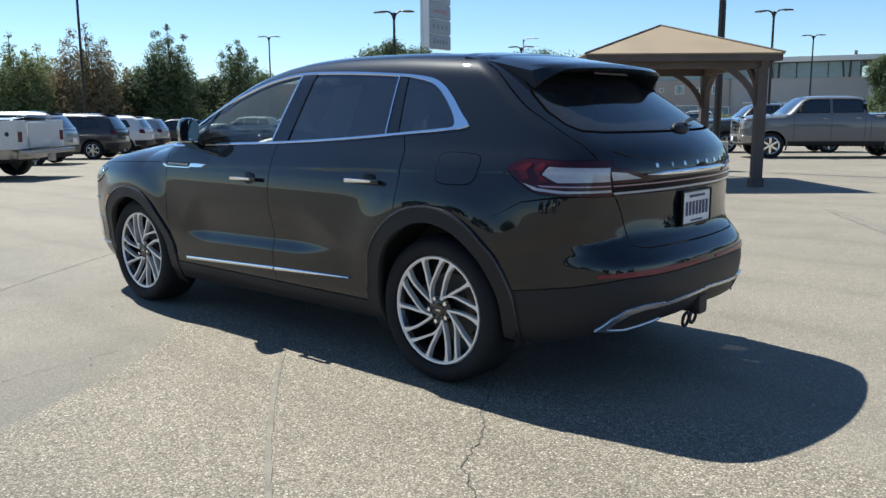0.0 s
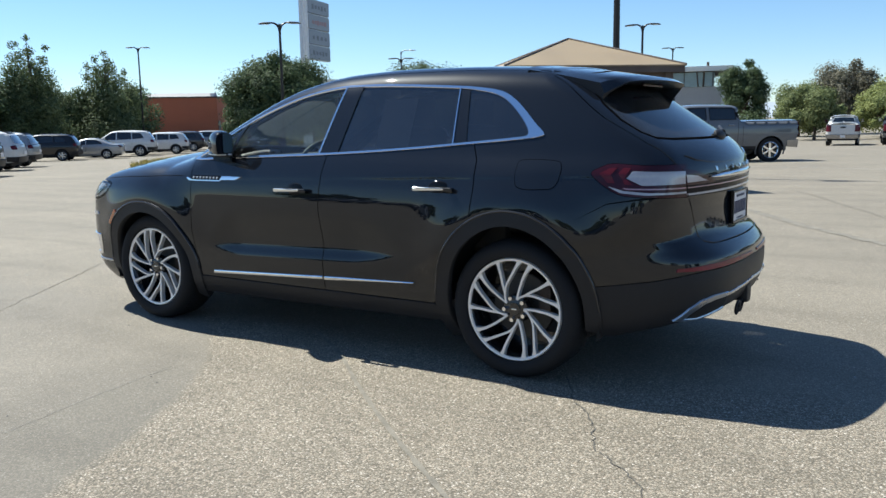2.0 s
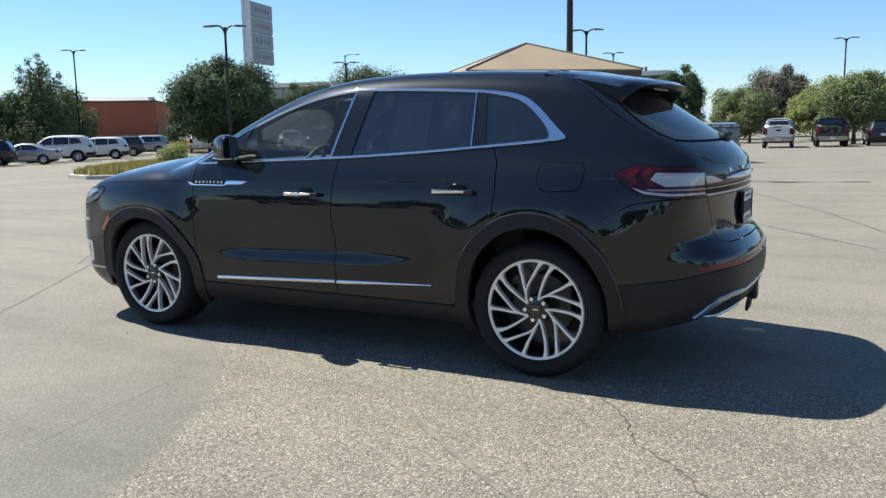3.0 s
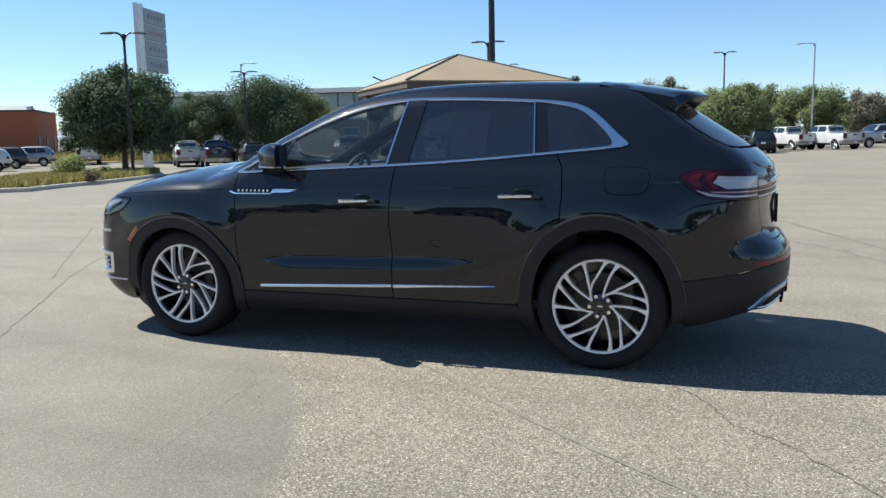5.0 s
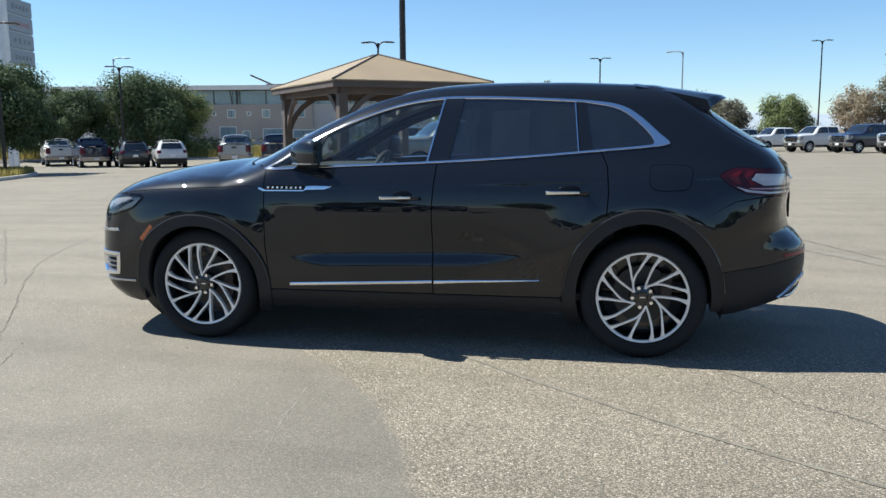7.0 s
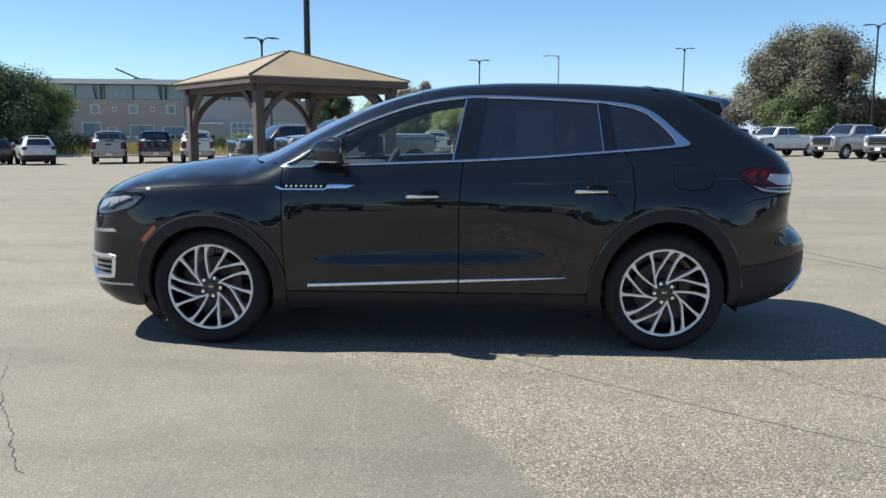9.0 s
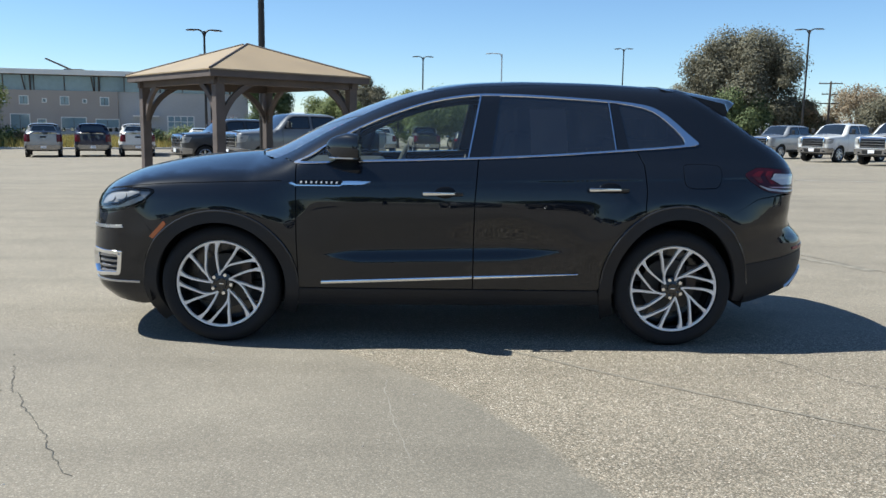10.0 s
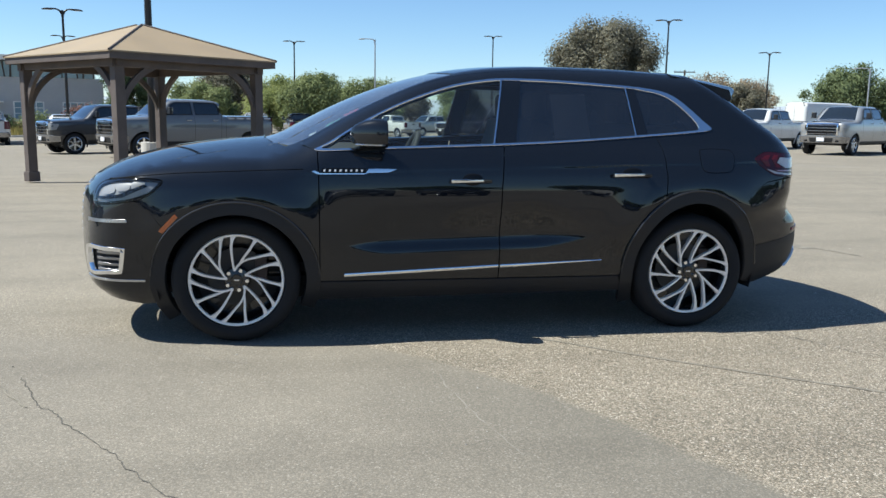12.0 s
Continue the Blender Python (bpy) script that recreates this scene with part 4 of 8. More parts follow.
        skin("lamp_lens", [P("y", grow(HEAD, -0.006), res=0.03, off=0.004, thick=0.003)], M_LENS, hl)
        skin("side_marker", [P("y", [(-1.845, 0.674), (-1.822, 0.660), (-1.735, 0.752), (-1.752, 0.770)], res=0.02, off=0.006)], M_ORANGE, car, "amber side marker")
        nz = np.linspace(0.26, 0.95, 20)
        nose_cut = [tuple(p) for p in SUV.place("n", np.full(20, 0.60), nz)[:, [0, 2]]]
        fb = nose_cut + [(-2.18, 0.945), (-1.99, 0.945), (-1.935, 0.845), (-1.88, 0.76), (-1.80, 0.66), (-1.7, 0.5), (-1.80, 0.24), (-1.95, 0.22)]
        fog_o = spline([(-2.285, 0.565), (-2.16, 0.570), (-2.055, 0.566), (-2.045, 0.550), (-2.065, 0.43), (-2.085, 0.414), (-2.15, 0.410), (-2.275, 0.408)], 3)
        skin("front_bumper", [P("y", fb, (arch_f, grow(HEAD, 0.004), fog_o), res=0.03),
                              P("n", [(0.0, 0.25), (0.60, 0.25), (0.60, 0.97), (0.44, 0.985), (0.44, 0.60), (0.0, 0.56)], res=0.04)], M_BLACK, car)
        fg = skin("fog_lamp_frame", [P("y", fog_o, (grow(fog_o, -0.022),), res=0.02, off=0.008, thick=0.03)], M_CHROME, car, "chrome frame of the lower lamp")
        skin("back_plate", [P("y", fog_o, res=0.03, off=-0.03)], M_DARK, fg)
        for k in range(4):
            zq = 0.425 + 0.034 * k
            skin("slat", [P("y", [(-2.22, zq), (-2.075, zq), (-2.075, zq + 0.014), (-2.22, zq + 0.014)], res=0.04, off=-0.006, thick=0.02)], M_BUMPER, fg)
        skin("bumper_strip", [P("y", [(-2.27, 0.708), (-2.02, 0.718), (-2.03, 0.736), (-2.27, 0.726)], res=0.03, off=0.005)], M_SATIN, car)
        skin("chin_strip", [P("y", [(-2.30, 0.368), (-1.94, 0.368), (-1.94, 0.379), (-2.30, 0.381)], res=0.03, off=0.006)], M_SATIN, car)
        # side badge: bright blade with a plain dark bar
        bl = skin("fender_badge", [P("y", [(-0.985, 1.012), (-0.945, 0.996), (-0.68, 0.996), (-0.655, 1.006), (-0.54, 1.008), (-0.487, 1.026), (-0.60, 1.029), (-0.655, 1.027), (-0.672, 1.003), (-0.935, 1.003), (-0.97, 1.018)], res=0.02, off=0.008)], M_CHROME, car, "chrome blade badge")
        skin("badge_plate", [P("y", [(-0.935, 1.004), (-0.675, 1.004), (-0.665, 1.031), (-0.925, 1.031)], res=0.02, off=0.007)], M_GLOSSBLACK, bl)
        for k in range(8):
            xk = -0.918 + k * 0.031
            skin("letter_bar", [P("y", [(xk, 1.012), (xk + 0.011, 1.012), (xk + 0.0135, 1.0235), (xk + 0.0025, 1.0235)], res=0.03, off=0.010, thick=0.002)], M_WHITEINK, bl)
        # handles
        for hxx, hz in ((-0.045, 0.958), (0.975, 0.996)):
            y0 = float(SUV.place("y", [hxx], [hz])[0, 1])
            cup = bmesh.new()
            bmesh.ops.create_uvsphere(cup, u_segments=24, v_segments=12, radius=1, matrix=Matrix.Translation((hxx + 0.015, s * (y0 - 0.008), hz - 0.004)) @ Matrix.Diagonal((0.080, 0.0125, 0.050, 1)))
            hd = part("door_handle", cup, M_GLOSSBLACK, car, "chrome-topped door handle in a dark cup", True)
            b = bmesh.new()
            box(b, hxx, s * (y0 + 0.028), hz + 0.002, 0.250, 0.020, 0.024, 0.009, None, 3)
            box(b, hxx - 0.10, s * (y0 + 0.010), hz, 0.034, 0.034, 0.022, 0.006)
            box(b, hxx + 0.10, s * (y0 + 0.010), hz, 0.034, 0.034, 0.022, 0.006)
            part("grip", b, M_BLACK, hd, "", True)
            b = bmesh.new()
            box(b, hxx - 0.024, s * (y0 + 0.036), hz + 0.004, 0.196, 0.014, 0.023, 0.0065, None, 3)
            for v in b.verts:
                v.co.z = hz + 0.004 + (v.co.z - hz - 0.004) * (1.0 - 0.42 * (v.co.x - hxx + 0.12) / 0.2) + 0.012 * (v.co.x - hxx)
            part("chrome_bar", b, M_CHROME, hd, "chrome bar on the handle", True)
        # fuel flap outline on the left flank
        if s < 0:
            fl = spline([(1.47, 1.155), (1.62, 1.155), (1.68, 1.14), (1.685, 1.08), (1.66, 1.025), (1.60, 1.015), (1.50, 1.015), (1.455, 1.04), (1.45, 1.12)], 3)
            ff = skin("fuel_flap", [P("y", fl, res=0.03, off=0.0018, thick=0.002)], M_BLACK, car)
            skin("flap_gap", [P("y", grow(fl, 0.003), (fl,), res=0.03, off=0.001, thick=0.0)], M_SEAL, ff)
        # mirror
        mb = bmesh.new()
        bmesh.ops.create_uvsphere(mb, u_segments=28, v_segments=18, radius=1.0)
        for v in mb.verts:
            x, y, z = v.co
            sq = lambda c, p: math.copysign(abs(c) ** p, c)
            x, y, z = sq(x, 0.75), sq(y, 0.7), sq(z, 0.75)
            xx = min(x, 0.62)
            zz_ = max(z, -0.62)
            v.co = (-0.628 + 0.118 * xx * (1.12 if xx < 0 else 1.0), s * (0.968 + 0.076 * y * (1 - 0.30 * max(0, -x)) + 0.052 * x), 1.230 + 0.090 * zz_ * (1 - 0.28 * max(0, -x) * (z > 0)))
        mir = part("door_mirror", mb, M_BLACK, car, "black door mirror with housing and glass", True)
        b = bmesh.new()
        secs = []
        for y_, xa, xb, za, zb in ((0.862, -0.775, -0.610, 1.118, 1.140), (0.900, -0.765, -0.595, 1.122, 1.150), (0.940, -0.725, -0.570, 1.140, 1.168), (0.985, -0.690, -0.545, 1.158, 1.176)):
            secs.append([b.verts.new((x_, s * y_, z_)) for x_, z_ in ((xa, za + 0.006), (xa + 0.03, za), (xb, za), (xb, zb), (xa + 0.03, zb))])
        for u_, v_ in zip(secs, secs[1:]):
            for k in range(5):
                b.faces.new((u_[k], u_[(k + 1) % 5], v_[(k + 1) % 5], v_[k]))
        b.faces.new(secs[0])
        b.faces.new(secs[-1][::-1])
        part("mirror_arm", b, M_GLOSSBLACK, mir, "", True)
        b = bmesh.new()
        mg = Matrix.Translation((-0.5535, s * 1.000, 1.242)) @ Matrix.Rotation(s * radians(9), 4, "Z")
        sq2 = lambda c: math.copysign(abs(c) ** 0.55, c)
        b.faces.new([b.verts.new(mg @ Vector((0.0, 0.062 * sq2(math.cos(a)), (0.062 - 0.006 * math.cos(a) * s) * sq2(math.sin(a))))) for a in np.linspace(0, 2 * math.pi, 32, endpoint=False)])
        part("mirror_glass", b, M_MIRROR, mir, "mirror glass")
        b = bmesh.new()
        box(b, -0.640, s * 0.962, 1.171, 0.165, 0.100, 0.010, 0.004, Matrix.Translation((-0.64, s * 0.962, 0)) @ Matrix.Rotation(s * radians(24), 4, "Z") @ Matrix.Translation((0.64, -s * 0.962, 0)))
        part("mirror_strip", b, M_SATIN, mir, "thin satin line under the mirror")
        if s < 0:
            skin("window_paper", [P("y", [(0.505, 1.218), (0.735, 1.226), (0.728, 1.497), (0.500, 1.490)], res=0.06, off=-0.012, thick=0.0)], M_WHITEPAPER, car, "paper sheet taped inside the rear window")
        # wheels
        suv_wheel(car, HUB_F, s, radians(-26))
        suv_wheel(car, HUB_R, s, 0.0)

    # panels across the middle, both halves at once
    def both(axis, out, holes=(), **k):
        return [panel(SUV, axis, out, holes, side=1, **k), panel(SUV, axis, out, holes, side=-1, **k)]

    hx2 = np.linspace(-2.17, -1.09, 26)
    hood = [(x, 0.70) for x in hx2] + [(-1.13, 0.70), (-1.22, 0.5), (-1.27, 0.25), (-1.28, 0.0), (-2.33, 0.0), (-2.31, 0.35)]
    skin("hood", both("z", hood, res=0.035), M_BLACK, car)
    wind_top = [(-0.16, 0.0), (-0.15, 0.3), (-0.10, 0.56)]
    wx = np.linspace(-0.10, -1.06, 20)
    wind = wind_top + [(x, float(roof_y(x)) - 0.030) for x in wx[1:]] + [(-1.10, 0.70), (-1.21, 0.5), (-1.26, 0.25), (-1.27, 0.0)]
    skin("windscreen", both("z", wind, res=0.05, off=-0.006, thick=0.003), M_GLASS_W, car, "clear sloping windscreen")
    pil = [(x, float(roof_y(x)) - 0.002) for x in wx] + [(x, float(roof_y(x)) - 0.030) for x in wx[::-1]]
    for pc in both("z", pil, res=0.03):
        skin("windscreen_pillar", [pc], M_BLACK, car)
    rx2 = np.linspace(-0.095, 1.50, 40)
    roof = [(x, float(roof_y(x)) - 0.002) for x in rx2] + [(1.40, 0.4), (1.36, 0.0), (-0.155, 0.0), (-0.145, 0.3), (-0.095, 0.56)]
    skin("roof", both("z", roof, res=0.05), M_BLACK, car, "black roof panel")
    rim_ = [(1.505, 0.58), (1.565, 0.56), (1.60, 0.0), (1.365, 0.0), (1.405, 0.4)]
    skin("gate_top", both("z", rim_, res=0.04), M_BLACK, car)
    # tailgate
    gl = [(float(GATE_Y(z)) - 0.004, z) for z in np.linspace(1.60, 0.75, 36)]
    rg = spline([(0.0, 1.252), (0.3, 1.252), (0.55, 1.254), (0.660, 1.262), (0.690, 1.290), (0.690, 1.35), (0.655, 1.43), (0.60, 1.495), (0.50, 1.525), (0.25, 1.545), (0.0, 1.55)], 4, False)
    rg = rg + [(0.0, 1.4)]
    gate = [(0.0, 1.62), (0.3, 1.615), (0.58, 1.60)] + gl + [(0.47, 0.733), (0.0, 0.733)]
    tg = skin("tailgate", both("r", gate, (grow(rg, 0.004),), res=0.03), M_BLACK, car, "black tailgate with light bar")
    skin("rear_window", both("r", rg, res=0.04, off=-0.003, thick=0.004), M_GLASS_T, car, "dark tinted rear window")
    seal = [(0.0, 1.246), (0.3, 1.246), (0.55, 1.248), (0.664, 1.256), (0.697, 1.287), (0.698, 1.35), (0.664, 1.43), (0.608, 1.497)]
    seal_in = [(0.0, 1.256), (0.3, 1.256), (0.55, 1.258), (0.655, 1.266), (0.685, 1.292), (0.686, 1.35), (0.652, 1.427), (0.598, 1.492)]
    skin("window_seal", both("r", seal + seal_in[::-1], res=0.03, off=0.001, thick=0.0), M_SEAL, tg)
    # the ledge pressed into the gate over the badge
    skin("gate_ledge", both("r", [(0.0, 1.128), (0.35, 1.130), (0.52, 1.146), (0.60, 1.172), (0.50, 1.166), (0.30, 1.152), (0.0, 1.150)], res=0.025, off=0.006, thick=0.006), M_BLACK, tg)
    for s in (-1, 1):
        skin("lamp_inner", [panel(SUV, "r", [(0.638, 1.030), (0.668, 1.112), (0.55, 1.096), (0.42, 1.052), (0.38, 1.034), (0.40, 1.03)], side=s, res=0.02, off=0.004)], M_DARKRED, tg)
        skin("clear_inner", [panel(SUV, "r", [(0.640, 1.044), (0.648, 1.082), (0.56, 1.074), (0.47, 1.046)], side=s, res=0.02, off=0.008)], M_CLEARLENS, tg)
    skin("lamp_back", both("r", [(0.0, 0.975), (0.628, 0.976), (0.642, 1.03), (0.0, 1.042)], res=0.03, off=0.003), M_SMOKE, tg)
    skin("light_strip", both("r", [(0.0, 0.986), (0.630, 0.981), (0.632, 0.990), (0.0, 0.996)], res=0.03, off=0.006), M_CLEARLENS, tg, "full-width pale light strip")
    skin("light_strip", both("r", [(0.0, 1.020), (0.635, 1.016), (0.636, 1.021), (0.0, 1.026)], res=0.03, off=0.006), M_PINK, tg)
    for s in (-1, 1):
        part("chrome_bar", moulding(SUV, "r", [(0.0, 1.048), (0.30, 1.050), (0.455, 1.058)], [(0.0, 1.078), (0.30, 1.074), (0.43, 1.066)], 0.012, s, 24), M_CHROME, tg, "chrome bar under the lettering", True)
    for k in range(7):
        yk = -0.345 + 0.115 * k
        w_ = 0.005 if k == 1 else 0.014
        y0_ = abs(yk) + 0.002
        skin("letter_bar", [panel(SUV, "r", [(y0_, 1.090), (y0_ + w_, 1.090), (y0_ + w_, 1.109), (y0_, 1.109)], side=1 if yk > 0 else -1, res=0.03, off=0.005, thick=0.004)], M_CHROME, tg)
    pb = bmesh.new()
    box(pb, 2.349, 0.0, 0.880, 0.010, 0.305, 0.152, 0.003)
    pl = part("licence_plate", pb, M_PLATE, tg, "white licence plate with plain bars")
    for k in range(7):
        b = bmesh.new()
        box(b, 2.356, -0.114 + 0.038 * k, 0.876, 0.003, 0.021, 0.068, 0.0)
        part("bar", b, M_INK, pl)
    for zb, wb, hb in ((0.936, 0.17, 0.012), (0.816, 0.13, 0.008)):
        b = bmesh.new()
        box(b, 2.356, 0.0, zb, 0.003, wb, hb, 0.0)
        part("bar", b, M_INK, pl)
    b = bmesh.new()
    for (y, z, w, h) in ((0, 0.962, 0.33, 0.010), (0, 0.799, 0.33, 0.010), (-0.159, 0.880, 0.010, 0.172), (0.159, 0.880, 0.010, 0.172)):
        box(b, 2.352, y, z, 0.016, w, h, 0.003)
    part("plate_frame", b, M_GLOSSBLACK, pl)
    # roof spoiler
    sp = bmesh.new()
    n = 28
    rows = []
    for i in range(n + 1):
        y = -0.615 + 1.23 * i / n
        k = abs(y) / 0.615
        zt = 1.574 - 0.022 * k ** 2 - 0.020 * k ** 8
        drop = 0.050 * float(step((k - 0.78) / 0.20))
        zi = zt - 0.028 - drop
        xi = float(SUV.place("r", [min(abs(y), 0.60)], [zi])[0, 0]) - 0.02
        tipx = max(1.942 - 0.05 * k ** 2 - 0.13 * k ** 7, xi + 0.012)
        zs = float(SUV.place("z", [1.34], [min(abs(y), 0.60)])[0, 2])
        row = []
        for f in (0.0, 0.28, 0.52, 0.78, 0.95):
            q = 1.36 + (tipx - 1.36) * f
            row.append((q, y, zs + (zt - zs) * f ** 1.15 + 0.003))
        row += [(tipx, y, zt - 0.010 - 0.7 * drop), (tipx - 0.010, y, zt - 0.018 - 0.9 * drop), (tipx - 0.4 * (tipx - xi), y, zt - 0.024 - drop), (xi, y, zi)]
        rows.append([sp.verts.new(p) for p in row])
    for u, v in zip(rows, rows[1:]):
        for a in range(5):
            sp.faces.new((u[a], u[a + 1], v[a + 1], v[a]))
    under = bmesh.new()
    for end in (rows[0], rows[-1][::-1]):
        under.faces.new([under.verts.new(v.co) for v in end])
    low = [[under.verts.new(v.co) for v in r_[5:]] for r_ in rows]
    for u, v in zip(low, low[1:]):
        for a in range(3):
            under.faces.new((u[a], u[a + 1], v[a + 1], v[a]))
    spoiler = part("roof_spoiler", sp, M_BLACK, car, "black roof spoiler", True)
    part("spoiler_underside", under, M_DULLBLACK, spoiler, "dull black underside", True)
    bl = bmesh.new()
    box(bl, 1.850, 0, 1.540, 0.012, 0.34, 0.012, 0.003)
    part("brake_light", bl, M_DARKRED, spoiler, "dark red high brake light")
    # wiper, shark fin
    b = bmesh.new()
    arm = SUV.place("r", [0.10, 0.18, 0.30, 0.45], [1.262, 1.278, 1.290, 1.292])
    tube(b, [(p[0] + 0.022, p[1], p[2] + 0.012) for p in arm], [0.016, 0.012, 0.010, 0.006], 8)
    hub = SUV.place("r", [0.05], [1.258])[0]
    bmesh.ops.create_uvsphere(b, u_segments=16, v_segments=10, radius=1, matrix=Matrix.Translation((hub[0] + 0.004, 0.08, 1.262)) @ Matrix.Rotation(radians(52), 4, "Y") @ Matrix.Diagonal((0.034, 0.080, 0.024, 1)))
    part("rear_wiper", b, M_CLAD, car, "", True)
    # grille at the nose
    gr = skin("grille", both("n", [(0.0, 0.565), (0.435, 0.605), (0.435, 0.975), (0.0, 0.985)], res=0.05, off=-0.02), M_DARK, car, "dark grille with bright bars")
    for k in range(9):
        zq = 0.60 + 0.042 * k
        skin("bar", both("n", [(0.0, zq), (0.43, zq + 0.01), (0.43, zq + 0.022), (0.0, zq + 0.012)], res=0.06, off=0.0), M_SATIN, gr)
    # tow hitch with rings
    b = bmesh.new()
    box(b, 2.32, -0.04, 0.395, 0.20, 0.07, 0.07, 0.008)
    box(b, 2.41, -0.05, 0.405, 0.05, 0.10, 0.10, 0.020)
    hitch = part("tow_hitch", b, M_CLAD, car, "black tow hitch with two rings")
    for y in (-0.17, -0.09):
        b = bmesh.new()
        ring = [(2.40 + 0.004 * math.sin(a), y + 0.034 * math.cos(a), 0.345 + 0.034 * math.sin(a)) for a in np.linspace(0, 2 * math.pi, 17)]
        tube(b, ring, 0.008, 8)
        part("chain_ring", b, M_CLAD, hitch, "", True)
    # underbody and inner shell
    b = bmesh.new()
    box(b, 0.0, 0, 0.30, 3.6, 1.50, 0.14, 0.03)
    box(b, 1.75, 0, 0.42, 0.7, 1.1, 0.16, 0.03)
    box(b, -1.75, 0, 0.34, 0.8, 1.2, 0.20, 0.03)
    part("underbody", b, M_DARK, car)
    inner = [(-2.15, 0.30), (2.15, 0.34), (2.20, 1.12), (1.9, 1.18), (1.2, 1.16), (-0.9, 1.06), (-2.0, 0.92), (-2.2, 0.80)]
    skin("inner_shell", [panel(SUV, "y", inner, (arch(HUB_F, 1, -0.03), arch(HUB_R, 1, -0.03)), res=0.10, off=-0.016, thick=0, side=s) for s in (-1, 1)], M_DARK, car)
    # headliner
    hdl = [(x, float(roof_y(x)) - 0.02) for x in np.linspace(-0.08, 1.5, 14)] + [(1.5, 0.0), (-0.13, 0.0)]
    skin("headliner", both("z", hdl, res=0.12, off=-0.04, thick=0), M_HEADLINER, car)
    # cabin
    b = bmesh.new()
    box(b, -0.78, 0, 0.98, 0.62, 1.36, 0.30, 0.07, None, 3)
    box(b, -0.95, 0, 1.06, 0.50, 1.40, 0.12, 0.04)
    dash = part("dashboard", b, M_TRIM, car, "dark dashboard", True)
    b = bmesh.new()
    box(b, 0.1, 0, 0.36, 2.0, 1.74, 0.05, 0.01)
    box(b, 0.2, 0, 0.42, 3.0, 1.5, 0.06, 0.01)
    part("cabin_floor", b, M_DARK, car)
    for s in (-1, 1):
        seat = bmesh.new()
        box(seat, 0.02, s * 0.38, 0.70, 0.54, 0.52, 0.20, 0.06, None, 3)
        st = part("front_seat", seat, M_LEATHER, car, "dark leather front seat", True)
        bk = bmesh.new()
        box(bk, 0.36, s * 0.38, 1.03, 0.16, 0.50, 0.62, 0.06, Matrix.Translation((0.36, s * 0.38, 0.75)) @ Matrix.Rotation(radians(14), 4, "Y") @ Matrix.Translation((-0.36, -s * 0.38, -0.75)), 3)
        part("backrest", bk, M_LEATHER, st, "", True)
        hr = bmesh.new()
        box(hr, 0.50, s * 0.38, 1.42, 0.10, 0.27, 0.18, 0.045, None, 3)
        rod(hr, (0.48, s * 0.38 - 0.06, 1.28), (0.50, s * 0.38 - 0.06, 1.38), 0.007)
        rod(hr, (0.48, s * 0.38 + 0.06, 1.28), (0.50, s * 0.38 + 0.06, 1.38), 0.007)
        part("headrest", hr, M_LEATHER, st, "", True)
    bench = bmesh.new()
    box(bench, 1.02, 0, 0.72, 0.50, 1.30, 0.20, 0.06, None, 3)
    bn = part("rear_bench", bench, M_LEATHER, car, "dark leather rear bench", True)
    bk = bmesh.new()
    box(bk, 1.33, 0, 1.02, 0.16, 1.30, 0.56, 0.06, None, 3)
    part("backrest", bk, M_LEATHER, bn, "", True)
    for y in (-0.42, 0, 0.42):
        hr = bmesh.new()
        box(hr, 1.40, y, 1.38, 0.09, 0.25, 0.15, 0.04, None, 3)
        part("headrest", hr, M_LEATHER, bn, "", True)
    sw = bmesh.new()
    tilt = Matrix.Translation((-0.36, -0.38, 1.06)) @ Matrix.Rotation(radians(-65), 4, "Y")
    ring = [tilt @ Vector((0.185 * math.cos(a), 0.185 * math.sin(a), 0)) for a in np.linspace(0, 2 * math.pi, 33)]
    tube(sw, ring, 0.016, 8)
    for a in (0, 2.2, -2.2):
        rod(sw, tilt @ Vector((0, 0, -0.02)), tilt @ Vector((0.18 * math.cos(a), 0.18 * math.sin(a), 0)), 0.018, 0.013, 8)
    box(sw, 0, 0, 0, 0.12, 0.14, 0.05, 0.02, tilt)
    rod(sw, tilt @ Vector((0, 0, -0.02)), tilt @ Vector((0, 0, -0.3)), 0.03)
    part("steering_wheel", sw, M_TRIM, car, "steering wheel", True)
    b = bmesh.new()
    box(b, -0.36, 0.0, 1.50, 0.03, 0.24, 0.07, 0.012)
    rod(b, (-0.36, 0, 1.52), (-0.42, 0, 1.56), 0.01)
    part("inner_mirror", b, M_TRIM, car, "", True)
    for (x0, x1, y0, y1, mm) in ((-0.997, -0.953, -0.665, -0.625, M_WHITEPAPER), (-0.894, -0.807, -0.650, -0.610, M_STICK_G), (-0.782, -0.694, -0.620, -0.580, M_STICK_R)):
        skin("windscreen_sticker", [panel(SUV, "z", [(x0, -y0), (x1, -y0), (x1, -y1), (x0, -y1)], side=-1, res=0.05, off=-0.012, thick=0)], mm, car)
    return car


